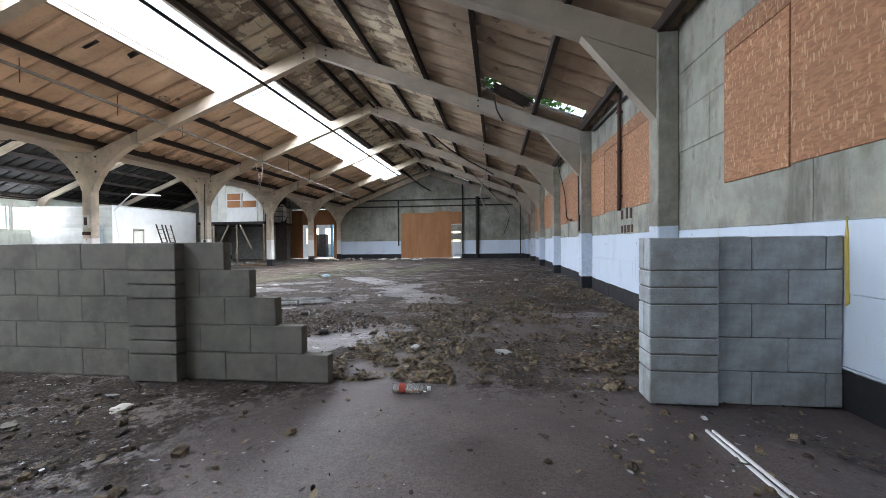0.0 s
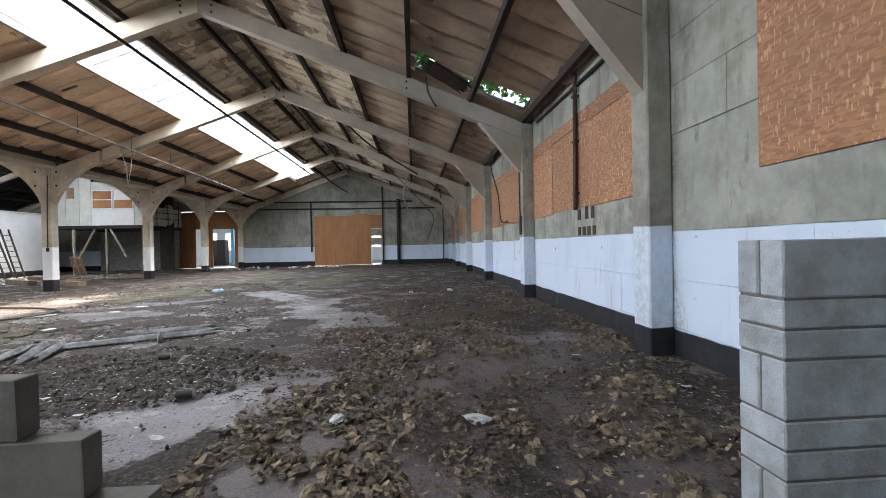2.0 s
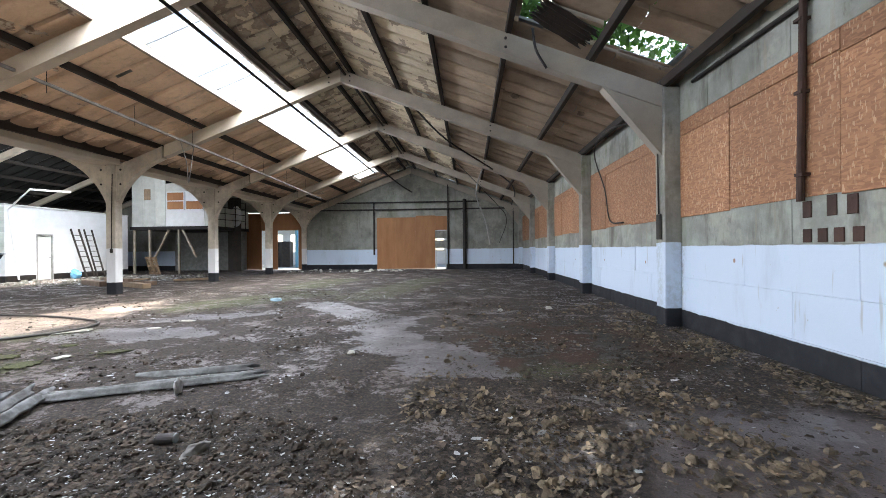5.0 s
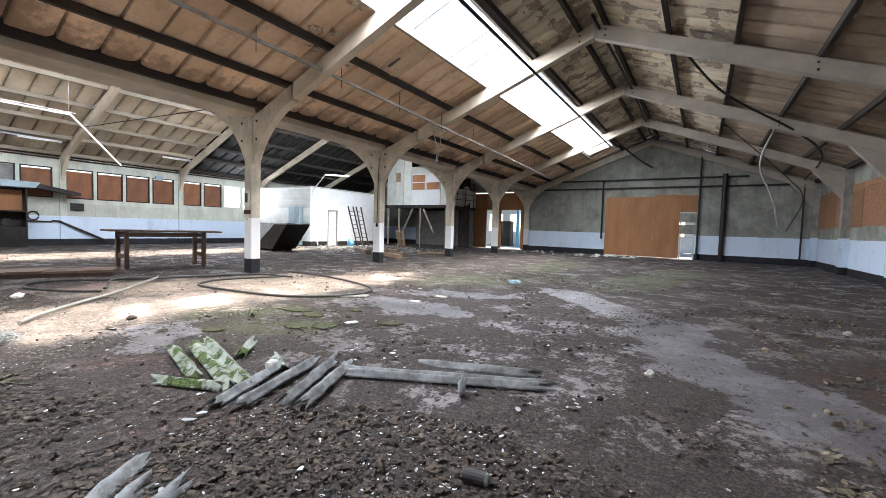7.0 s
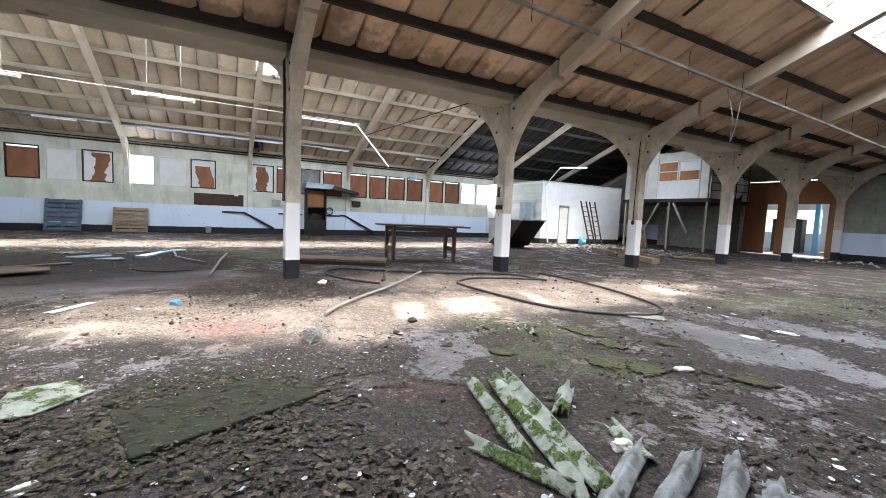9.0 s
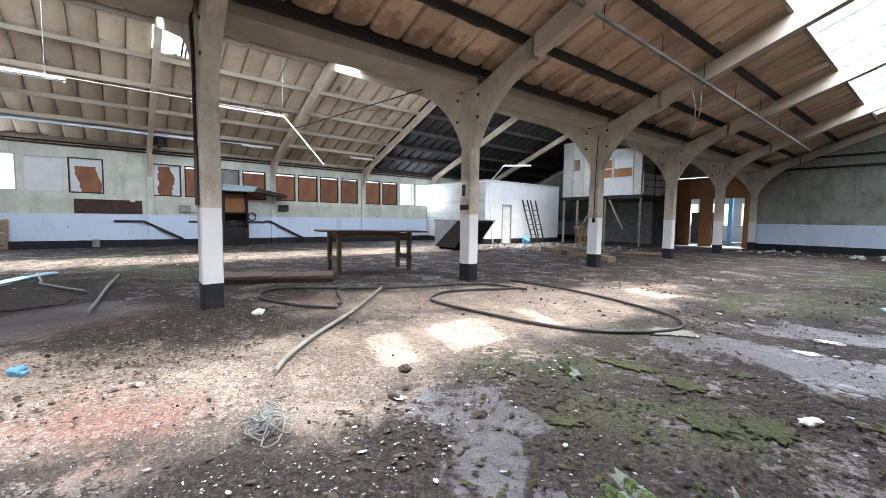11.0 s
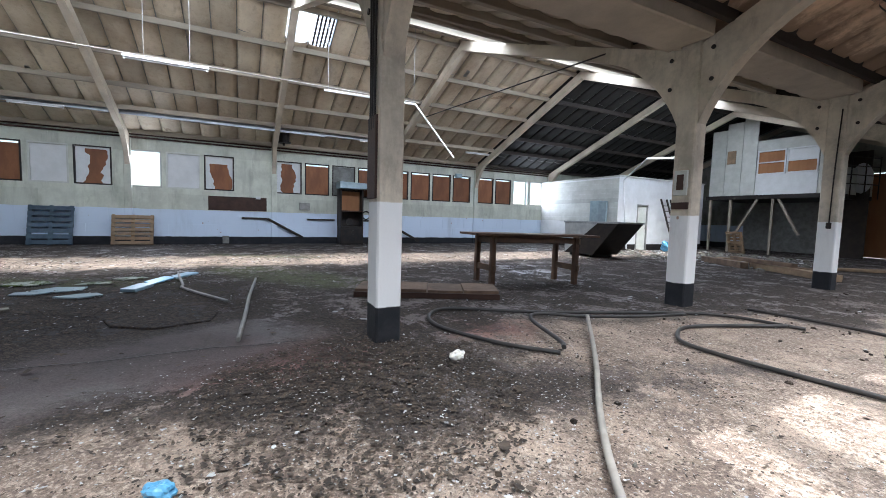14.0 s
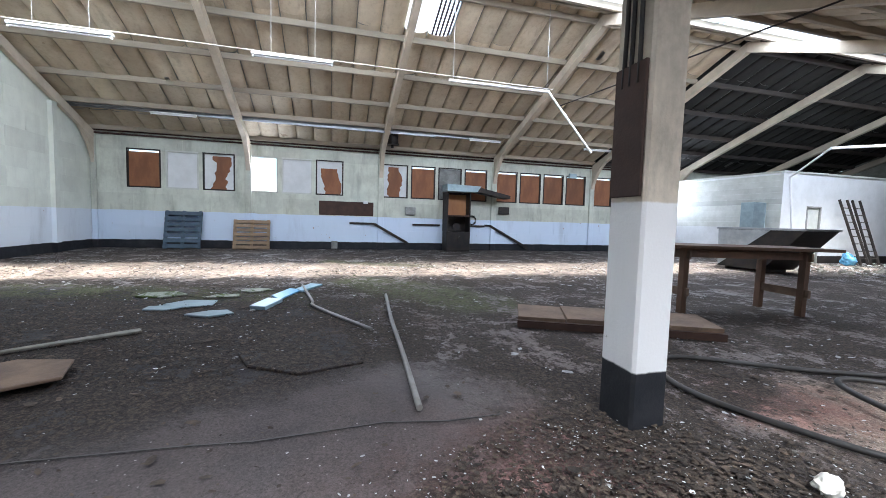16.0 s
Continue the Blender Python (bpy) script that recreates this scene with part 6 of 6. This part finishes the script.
    for i, o in enumerate(([(-15.95, 3.3), (-15.2, 3.05), (-15.5, 2.9), (-16.1, 3.1)], [(-16.4, 3.6), (-15.8, 3.3), (-16.0, 3.2), (-16.5, 3.4)], [(-15.1, 3.1), (-14.6, 2.95), (-14.7, 2.75), (-15.2, 2.9)])):
        slab("blue_sheet", "pale blue broken plastic sheet on the aisle floor", "plastic sheet", M_PALEBLUE if i else M_BLUE, o, 0.004, 0.03 + 0.012 * i)
    for i, (x, y) in enumerate(((-15.6, 2.3), (-15.1, 2.0), (-16.0, 2.6), (-14.9, 1.7), (-15.8, 1.4), (-14.5, 2.4))):
        slab("blue_sheet", "greenish pale broken sheet on the aisle floor", "plastic sheet", M_TEAL if i % 2 else M_GREENSHEET, [(x + 0.26 * (0.35 + 0.65 * abs(math.sin(i * 2.1 + k * 2.9))) * math.cos(k * 1.2566 + i), y + 0.34 * (0.35 + 0.65 * abs(math.sin(i * 2.1 + k * 2.9))) * math.sin(k * 1.2566 + i)) for k in range(5)], 0.003, 0.018 + 0.002 * i)
    slab("raised_slab", "low worn square of old concrete in the floor", "concrete patch", M_FLOOR, [(-12.6, 3.1), (-12.35, 3.5), (-12.5, 4.0), (-12.9, 4.05), (-13.35, 3.9), (-13.5, 3.45), (-13.3, 3.05), (-12.9, 2.98)], -0.02, 0.014)
    slab("sheet_offcut", "white plastic strip lying on the floor", "strip", M_PAINT_WHITE, [(-9.35, 2.8), (-9.3, 2.9), (-9.78, 3.15), (-9.82, 3.07)], 0.004, 0.012)
    # bags and packaging
    rock("plastic_bag", "crumpled white plastic bag with yellow print", "plastic bag", M_BAG, (-10.42, 5.93), (0.10, 0.065, 0.06), 5)
    rock("blue_bag", "bright blue plastic sack by the ladders", "sack", M_BLUE, (-19.1, 21.25), (0.28, 0.22, 0.3), 6)
    rock("blue_scrap", "small crumpled blue wrapper", "wrapper", M_BLUE, (-9.42, 3.98), (0.085, 0.045, 0.06), 7)
    rock("white_scrap", "crumpled grey plastic scrap", "plastic scrap", M_BAG, (-5.1, 4.6), (0.085, 0.03, 0.055), 8)
    rock("white_scrap", "torn plastic cup piece", "plastic scrap", M_CEMENT, (-5.06, 4.75), (0.03, 0.08, 0.06), 9)
    rock("white_scrap", "small white plastic scrap", "plastic scrap", M_BAG, (-5.85, 3.75), (0.02, 0.06, 0.025), 10)
    rock("white_scrap", "small white plastic scrap", "plastic scrap", M_BAG, (-5.17, 3.92), (0.03, 0.05, 0.025), 11)
    rock("flat_stone", "flat grey-green stone on the floor", "stone", M_STONE, (-5.45, 3.95), (0.15, 0.09, 0.035), 12)
    for i, (x, y, w, d, h, mat, lab) in enumerate(((-5.58, 7.92, .05, .10, .03, M_BAG, "pale plastic scrap on the damp floor"), (-5.55, 13.1, .18, .11, .06, M_PALEBLUE, "pale blue crumpled bag on the floor"),
            (-5.9, 9.7, .13, .07, .02, M_BAG, "flat torn white paper on the floor"), (-5.85, 10.38, .16, .07, .02, M_BAG, "flat torn white paper on the floor"),
            (-7.79, 6.39, .07, .05, .04, M_LITTER, "dark clod of dirt on the sandy floor"), (-7.39, 6.06, .07, .04, .03, M_LITTER, "dark clod of dirt on the sandy floor"),
            (-6.87, 6.34, .07, .04, .03, M_LITTER, "dark clod of dirt on the floor"), (-0.7, 4.22, .07, .06, .03, M_CHIP, "white crumpled wrapper in the debris"),
            (0.22, 4.13, .12, .07, .03, M_CHIP, "white torn plastic in the debris"), (-2.53, 5.87, .09, .06, .05, M_CEMENT, "crumpled grey plastic cup in the debris"),
            (-2.26, 8.21, .07, .05, .04, M_BAG, "white stone on the smooth floor"), (0.73, 11.84, .09, .07, .05, M_BAG, "white lump lying by the wall"),
            (-0.26, 11.55, .06, .05, .04, M_BAG, "white lump lying on the floor"), (-4.99, 6.39, .07, .05, .05, M_BAG, "crumpled white plastic beside the fallen sheets"),
            (-4.05, 2.5, .10, .07, .09, M_PALEBLUE, "pale blue crumpled bag by the block wall"))):
        rock("loose_scrap", lab, "scrap", mat, (x, y), (w, d, h), 70 + i)
    bm = B()
    rnd = random.Random(13)
    pts = []
    for _ in range(16):
        cx, cy, r, q = -7.45 + rnd.uniform(-0.1, 0.1), 5.24 + rnd.uniform(-0.09, 0.09), rnd.uniform(0.05, 0.13), rnd.uniform(0, 6)
        pts += [(cx + r * math.cos(q + k), cy + r * 0.8 * math.sin(q + k), 0.02 + rnd.uniform(0, 0.11)) for k in range(6)]
    tube(bm, pts, 0.004, 5, 3)
    single("tangle", bm, M_CEMENT, "grey tangle of wire and fibre on the floor", "wire tangle")
    b = thing("bottle", (-0.5, 2.95, 0), "clear plastic bottle with a red label lying on its side", "bottle")
    bm = B()
    rod(bm, (-0.62, 2.95, 0.036), (-0.42, 2.96, 0.036), 0.035, None, 16)
    rod(bm, (-0.42, 2.96, 0.036), (-0.36, 2.963, 0.036), 0.035, 0.016, 16)
    body = part("body", bm, M_CLEAR, b)
    bm = B()
    rod(bm, (-0.57, 2.9525, 0.036), (-0.525, 2.9548, 0.036), 0.0365, None, 16)
    part("label", bm, M_RED, body, "red label")
    bm = B()
    rod(bm, (-0.36, 2.963, 0.036), (-0.335, 2.9642, 0.036), 0.017, None, 10)
    part("cap", bm, M_PAINT_WHITE, body)
    for x, y, mat, lab in ((-2.8, 5.97, M_DARKSTEEL, "crushed dark drinks can"), (-1.95, 4.76, M_DARKSTEEL, "black drinks can lying in the litter")):
        c = thing("drinks_can", (x, y, 0), lab, "can")
        bm = B()
        rod(bm, (x - 0.06, y, 0.034), (x + 0.05, y + 0.02, 0.034), 0.033, None, 14)
        body = part("body", bm, mat, c)
        bm = B()
        rod(bm, (x + 0.05, y + 0.02, 0.034), (x + 0.06, y + 0.0218, 0.034), 0.033, 0.027, 14)
        part("rim", bm, M_GALV, body)
    r = thing("red_tub", (-2.75, 1.62, 0), "small red plastic tub on the floor", "tub")
    bm = B()
    prism(bm, [(-2.82, 0), (-2.69, 0), (-2.675, 0.085), (-2.835, 0.085)], 1.56, 1.69)
    part("body", bm, M_RED, r)
    bm = B()
    box(bm, -2.845, -2.665, 1.552, 1.698, 0.085, 0.1, 0.003)
    part("rim", bm, M_RED, r)
    for o in (0.0, 0.035):
        bm = B()
        bar(bm, (1.36 + o, 2.52, 0.012), (1.40 + o * 1.4, 1.2, 0.012), 0.013, 0.013)
        single("white_strip", bm, M_PAINT_WHITE, "thin white plastic strip on the floor", "strip")
    bm = B()
    bar(bm, (-4.55, 2.75, 0.03), (-3.1, 1.83, 0.03), 0.1, 0.03)
    single("plank", bm, M_STONE, "short grey plank on the floor", "plank")
    for i, (x, y) in enumerate(((-4.42, 2.5), (-3.5, 1.9), (-3.05, 1.87), (-2.85, 2.14), (-2.4, 2.46), (-4.3, 2.66))):
        rock("paper_scrap", "crumpled pale paper scrap", "paper", M_BAG if i % 2 == 0 else M_STONE, (x, y), (0.09, 0.06, 0.03), 20 + i)
    # timber heap by the columns
    for i, (a, b2, w, h2, z) in enumerate((((-15.6, 18.2), (-13.9, 17.2), 0.22, 0.18, 0.09), ((-13.9, 17.7), (-11.6, 16.4), 0.25, 0.16, 0.08), ((-14.3, 18.4), (-12.4, 17.7), 0.2, 0.14, 0.07),
                                           ((-15.9, 19.4), (-14.4, 19.9), 0.3, 0.1, 0.05), ((-14.6, 17.9), (-12.6, 16.9), 0.15, 0.1, 0.24), ((-13.0, 19.5), (-11.9, 20.8), 0.3, 0.08, 0.04))):
        bm = B()
        bar(bm, (*a, z), (*b2, z), w, h2)
        bmesh.ops.bevel(bm, geom=list(bm.edges), offset=0.008, segments=1, affect="EDGES")
        single("timber_baulk", bm, M_PALLET if i % 2 else M_BOARD, "rough timber baulk dumped by the columns", "timber", "", "timber heap")
    build_pallet("wooden_pallet", "wooden pallet leaning under the raised office", M_PALLET, (-17.9, 24.6, 0.0), 160, -14, 0.8, 1.0)
    build_pallet("wooden_pallet", "pale wooden pallet leaning on the aisle wall", M_PALLET, (-24.45, 1.07, 0.0), 90, -14, 1.17, 1.05)
    build_pallet("blue_pallet", "blue-grey pallet leaning on the aisle wall", M_PALLET_BLUE, (-24.45, -1.05, 0.0), 90, -14, 1.1, 1.3)
    for i, (x, y, w, d, turn) in enumerate(((-6.75, 7.96, .38, .12, .25), (-6.3, 7.9, .24, .17, .2), (-5.72, 7.62, .24, .22, .8), (-7.0, 9.4, .36, .26, .5), (-5.95, 7.35, .2, .12, .1),
                                            (-6.5, 6.7, .16, .1, .9), (-6.1, 8.5, .14, .1, .3), (-5.2, 8.2, .2, .13, .4))):
        k = [0.45 + 0.75 * abs(noise.noise(Vector((i * 2.3, j * 1.37, 0.4)))) for j in range(36)]
        ring = [(w * q * math.cos(j * 0.1745), d * q * math.sin(j * 0.1745)) for j, q in enumerate(k)]
        slab("moss_slab", "flat mossy broken roof piece on the floor", "broken sheet", M_STONE if i == 3 else M_MOSSCLUMP,
             [(x + u * math.cos(turn) - v * math.sin(turn), y + u * math.sin(turn) + v * math.cos(turn)) for u, v in ring], 0.003, 0.016)
    strip_between("short rolled piece of mossy roof sheet on the floor", M_GREENSHEET, (-7.08, 7.5), (-6.8, 7.36), 1, 15, 0.0, 0, 0.07)


# ---- litter: uncountable small pieces ----
def scatter(name, label, material, count, where, size, lift, seed, shape="flake"):
    rs = np.random.RandomState(seed)
    verts, faces = [], []
    n = 0
    while n < count:
        x, y, keep = where(rs)
        if rs.rand() > keep:
            continue
        s = size[0] + (size[1] - size[0]) * rs.rand() ** 2
        a = rs.rand() * 6.283
        c, d = math.cos(a), math.sin(a)
        b = len(verts)
        if shape == "flake":
            w, t1, t2 = s * (0.35 + 0.5 * rs.rand()), (rs.rand() - 0.3) * s * lift, (rs.rand() - 0.3) * s * lift
            pts = ((-s, -w * 0.6, max(t1, 0)), (0, -w, 0.12 * s), (s, -w * 0.3, max(t2, 0)), (s * 0.9, w * 0.7, max(t2, 0) + 0.1 * s), (0.1 * s, w, 0.25 * s * rs.rand()), (-s * 0.9, w * 0.5, max(t1, 0) + 0.05 * s))
            z0 = 0.004 + 0.012 * rs.rand()
            verts += [(x + c * p - d * q, y + d * p + c * q, z0 + r) for p, q, r in pts]
            faces += [(b, b + 1, b + 4, b + 5), (b + 1, b + 2, b + 3, b + 4)]
        else:
            k, m = 7, 3
            h = s * (0.35 + 0.5 * rs.rand())
            for ring in range(m):
                rr = (1.0, 0.85, 0.45)[ring]
                for i in range(k):
                    ang = 6.283 * i / k
                    j = 0.6 + 0.8 * rs.rand()
                    p, q = s * rr * j * math.cos(ang), s * 0.7 * rr * j * math.sin(ang)
                    verts.append((x + c * p - d * q, y + d * p + c * q, (-0.01, h * 0.55 * (0.5 + rs.rand()), h * (0.7 + 0.5 * rs.rand()))[ring]))
            for ring in range(m - 1):
                for i in range(k):
                    faces.append((b + ring * k + i, b + ring * k + (i + 1) % k, b + (ring + 1) * k + (i + 1) % k, b + (ring + 1) * k + i))
            faces.append(tuple(b + 2 * k + i for i in range(k)))
        n += 1
    me = bpy.data.meshes.new(name)
    me.from_pydata(verts, [], faces)
    me.materials.append(material)
    return tagged(new(name, me), label, "litter", "", "stuff")


def clearing(x, y):
    """How little litter lies on the swept and smooth parts."""
    v = noise.noise(Vector((x * 0.55, y * 0.55, 7))) + 0.5 * noise.noise(Vector((x * 1.7, y * 1.7, 3)))
    k = 1.0 if v > 0.0 else 0.18
    for cx, cy, r, s in ((-0.5, 1.6, 1.3, 0.12), (-1.7, 8.6, 1.0, 0.2), (-8.6, 4.9, 1.8, 0.5), (-9.3, 9.0, 2.3, 0.35), (-6.0, 8.3, 1.2, 0.3), (-1.4, 4.1, 0.9, 0.15), (-1.5, 9.6, 1.0, 0.15), (-5.6, 10.4, 1.1, 0.2), (-3.3, 12.0, 1.0, 0.25), (-11.7, 2.9, 1.6, 0.25)):
        if (x - cx) ** 2 + ((y - cy) * 0.7) ** 2 < r * r:
            k *= s
    return k


def build_litter():
    near = lambda rs: (rs.uniform(-10.8, 2.1), 0.6 + 15 * rs.rand() ** 1.3)
    def anywhere(rs):
        x, y = near(rs)
        if 3.0 < y < 3.3 and (x < -1.3 or x > 1.1):
            return x, y, 0.0
        return x, y, clearing(x, y)
    def far(rs):
        x, y = rs.uniform(-24.5, 2.1), rs.uniform(-3, 28)
        return x, y, clearing(x, y)
    def aisle(rs):
        x, y = rs.uniform(-17.5, -8.5), rs.uniform(0.6, 9)
        return x, y, (0.12 if x > -12.7 and y < 4.5 and x < -9.6 else 0.25 + 0.75 * clearing(x, y))
    def by_wall(rs):
        x, y = 2.3 - 3.7 * rs.rand() ** 1.1, 3.2 + 9.5 * rs.rand() ** 1.6
        v = noise.noise(Vector((x * 1.1, y * 1.1, 11))) + 0.7 * noise.noise(Vector((x * 3.4, y * 3.4, 4)))
        return x, y, (1.0 if v > 0.02 else 0.10) * (1.0 if x > 1.3 or y < 7.5 else 0.25)
    def heap(rs):
        a, r = rs.rand() * 6.283, rs.rand() ** 0.6
        return -2.9 + 1.5 * r * math.cos(a), 5.5 + 1.0 * r * math.sin(a), 1.0
    scatter("leaf_litter", "brown leaf litter and crumbled lining on the hall floor", M_LITTER, 52000, anywhere, (0.004, 0.021), 0.8, 1)
    def drift(rs):
        x, y = rs.uniform(-6.6, 2.1), 3.4 + 15 * rs.rand() ** 1.1
        v = noise.noise(Vector((x * 0.9, y * 0.9, 21))) + 0.6 * noise.noise(Vector((x * 2.6, y * 2.6, 5)))
        return x, y, (1.0 if v > 0.1 else 0.06) * clearing(x, y) ** 0.5
    scatter("litter_drifts", "drifts of dark leaves and crumbled lining on the hall floor", M_LITTER, 36000, drift, (0.006, 0.026), 0.9, 31)
    scatter("leaf_litter_far", "brown litter over the far floor", M_LITTER, 18000, far, (0.010, 0.04), 0.5, 2)
    scatter("aisle_litter", "dark crumbs and leaves on the aisle floor", M_LITTER, 12000, aisle, (0.004, 0.019), 0.6, 3)
    scatter("white_flakes", "small white paint flakes over the floor", M_CHIP, 3400, anywhere, (0.004, 0.02), 0.5, 4)
    scatter("white_flakes_heap", "white and grey shards in the debris heap", M_CHIP, 1500, heap, (0.003, 0.015), 0.9, 5)
    scatter("white_flakes_aisle", "white paint flakes on the aisle floor", M_CHIP, 1100, aisle, (0.005, 0.02), 0.4, 6)
    scatter("white_flakes_far", "pale flakes over the far floor", M_CHIP, 900, far, (0.015, 0.05), 0.5, 7)
    scatter("insulation_clumps", "sodden yellow-brown insulation clumps along the wall", M_INSUL, 1500, by_wall, (0.010, 0.055), 0.5, 8, "clump")
    scatter("insulation_shreds", "torn shreds of brown insulation", M_INSUL, 11000, by_wall, (0.006, 0.036), 1.4, 9)
    scatter("debris_clumps", "dark earthy clumps over the hall floor", M_LITTER, 2600, anywhere, (0.006, 0.03), 0.5, 10, "clump")
    scatter("debris_heap", "dark debris heap on the floor", M_LITTER, 900, heap, (0.010, 0.045), 0.6, 11, "clump")
    scatter("heap_flakes", "dark flakes in the debris heap", M_LITTER, 14000, heap, (0.004, 0.020), 1.0, 14)
    def mossy(rs):
        cx, cy, r = ((-6.3, 7.2, 1.4), (-5.2, 13.5, 2.6), (-16.2, 4.2, 2.0), (-6.3, 4.4, 0.7))[rs.randint(4)]
        a, q = rs.rand() * 6.283, rs.rand() ** 0.5
        return cx + r * q * math.cos(a), cy + r * q * math.sin(a), 0.9
    scatter("moss_tufts", "low moss tufts on the damp floor", M_MOSSCLUMP, 3200, mossy, (0.008, 0.03), 0.7, 12)
    def by_column(rs):
        a, q = rs.rand() * 6.283, rs.rand() ** 0.6
        return -10.2 + 1.2 * q * math.cos(a), 5.1 + 1.1 * q * math.sin(a), 1.0
    def entry(rs):
        x, y = rs.uniform(-3.2, 2.1), rs.uniform(0.7, 2.9)
        return x, y, 1.0 if abs(x + 0.2) > 0.9 else 0.15
    scatter("column_litter", "dark crumbs and leaves heaped by the column", M_LITTER, 7000, by_column, (0.005, 0.02), 0.8, 52)
    scatter("entry_scraps", "scraps of sodden insulation on the damp floor", M_INSUL, 46, entry, (0.02, 0.055), 0.5, 53, "clump")
    scatter("entry_shreds", "torn shreds and crumbs on the damp floor", M_INSUL, 500, entry, (0.006, 0.03), 1.0, 54)
    scatter("entry_flakes", "pale flakes on the damp floor", M_CHIP, 120, entry, (0.005, 0.02), 0.5, 55)
    def on_mat(rs):
        return -6.28 + rs.uniform(-0.42, 0.42), 4.43 + rs.uniform(-0.5, 0.5), 1.0
    mat_litter = scatter("mat_litter", "crumbs and leaves lying on and round the mossy board", M_LITTER, 900, on_mat, (0.004, 0.018), 0.7, 51)
    mat_litter.location.z = 0.026
    def end_rubble(rs):
        return rs.uniform(-11, -4.5), 25.6 + 2.4 * rs.rand(), 1.0
    def room_rubble(rs):
        return rs.uniform(-19.6, -13.5), rs.uniform(17.2, 23.5), 1.0
    def sandy(rs):
        a, q = rs.rand() * 6.283, rs.rand() ** 0.6
        return -8.9 + 2.4 * q * math.cos(a), 5.2 + 2.6 * q * math.sin(a), 1.0
    def strip(rs):
        x, y = -18.6 + rs.normal(0, 1.1), rs.uniform(-3, 20)
        return x, y, 1.0 if noise.noise(Vector((x * 0.8, y * 0.8, 2))) > -0.1 else 0.3
    def dark_aisle(rs):
        a, q = rs.rand() * 6.283, rs.rand() ** 0.5
        return -14.6 + 2.2 * q * math.cos(a), 2.4 + 2.8 * q * math.sin(a), 1.0
    scatter("pale_grit", "pale sandy grit and paint crumbs on the dusty floor", M_CHIP, 6500, sandy, (0.003, 0.010), 0.6, 41)
    scatter("dark_grit", "dark grit and crumbs on the dusty floor", M_LITTER, 8000, sandy, (0.003, 0.012), 0.7, 42)
    scatter("strip_litter", "litter and flakes along the lit strip of the aisle", M_LITTER, 9000, strip, (0.010, 0.045), 0.6, 43)
    scatter("strip_flakes", "pale flakes along the lit strip of the aisle", M_CHIP, 2500, strip, (0.010, 0.035), 0.6, 44)
    scatter("dark_aisle_litter", "black leaves and crumbs on the damp aisle floor", M_LITTER, 12000, dark_aisle, (0.006, 0.026), 0.7, 45)
    scatter("dark_aisle_flakes", "white flakes on the damp aisle floor", M_CHIP, 420, dark_aisle, (0.005, 0.018), 0.5, 46)
    scatter("end_rubble", "pale lumps of fallen plaster near the gable wall", M_BAG, 55, end_rubble, (0.04, 0.15), 0.5, 21, "clump")
    scatter("room_rubble", "pale rubble and dust heaps by the white room", M_STONE, 260, room_rubble, (0.03, 0.14), 0.5, 22, "clump")
    scatter("room_flakes", "pale flakes and boards by the white room", M_CHIP, 900, room_rubble, (0.02, 0.09), 0.5, 23)
    scatter("grit", "small stones and grit", M_STONE, 500, anywhere, (0.006, 0.02), 0.4, 13, "clump")


# ---- outside ----
def build_tree():
    t = thing("tree", (4.6, 10.5, -0.1), "leafy green tree beside the building, seen through the roof hole", "tree")
    bm = B()
    tube(bm, [(4.6, 10.5, -0.1), (4.5, 10.4, 2.5), (4.2, 10.2, 5.0), (3.6, 10.0, 6.6)], 0.16, 9, 4)
    for e in ((1.0, 9.0, 6.6), (2.0, 11.5, 7.4), (5.5, 9.0, 7.0), (0.5, 10.2, 6.9), (3.0, 8.0, 6.6)):
        rod(bm, (4.2, 10.2, 4.6), e, 0.07, 0.02, 7)
    part("trunk", bm, M_BARK, t)
    rs = np.random.RandomState(3)
    verts, faces = [], []
    clumps = [(rs.uniform(-1.6, 5.0), rs.uniform(7.4, 14.8), rs.uniform(5.4, 8.6)) for _ in range(120)]
    for cx, cy, cz in clumps:
        for _ in range(130):
            p = Vector(rs.normal(0, 0.42, 3)) + Vector((cx, cy, cz))
            if p.z < roof_z(p.x, XA) + 0.5:
                continue
            u, v = Vector(rs.normal(0, 1, 3)).normalized(), Vector(rs.normal(0, 1, 3)).normalized()
            w = u.cross(v).normalized() * 0.06
            u = u * 0.11
            b = len(verts)
            verts += [tuple(p - u), tuple(p + w), tuple(p + u), tuple(p - w)]
            faces.append((b, b + 1, b + 2, b + 3))
    me = bpy.data.meshes.new("crown")
    me.from_pydata(verts, [], faces)
    me.materials.append(M_LEAF)
    c = new("crown", me)
    c.parent = t
    c.location = -Vector(t.location)
    corrugated("hanging_sheet", "dark broken roof sheet hanging in the roof hole", M_TIMBER_DARK, (0.55, 9.5, roof_z(0.55, XA) + 0.06), 20, 0.9, 5, 0.1, 22, 31)

# ---- build ----
build_floor()
build_east_wall()
build_end_wall()
build_south_wall()
build_west_wall()
build_roof()
build_rooflights()
build_purlins()
build_roof_window()
build_frames()
build_valley()
build_low_wall()
build_pier()
build_wall_marks()
build_end_fittings()
build_white_room()
build_ladder(21.85, 0.0, "dark wooden ladder leaning on the white wall")
build_ladder(22.4, 0.12, "second dark wooden ladder leaning beside the first")
build_mezzanine()
build_bench()
build_machine()
build_overhead()
build_floor_things()
build_tree()
build_litter()
far_wall_blocks()
wall_blocks()
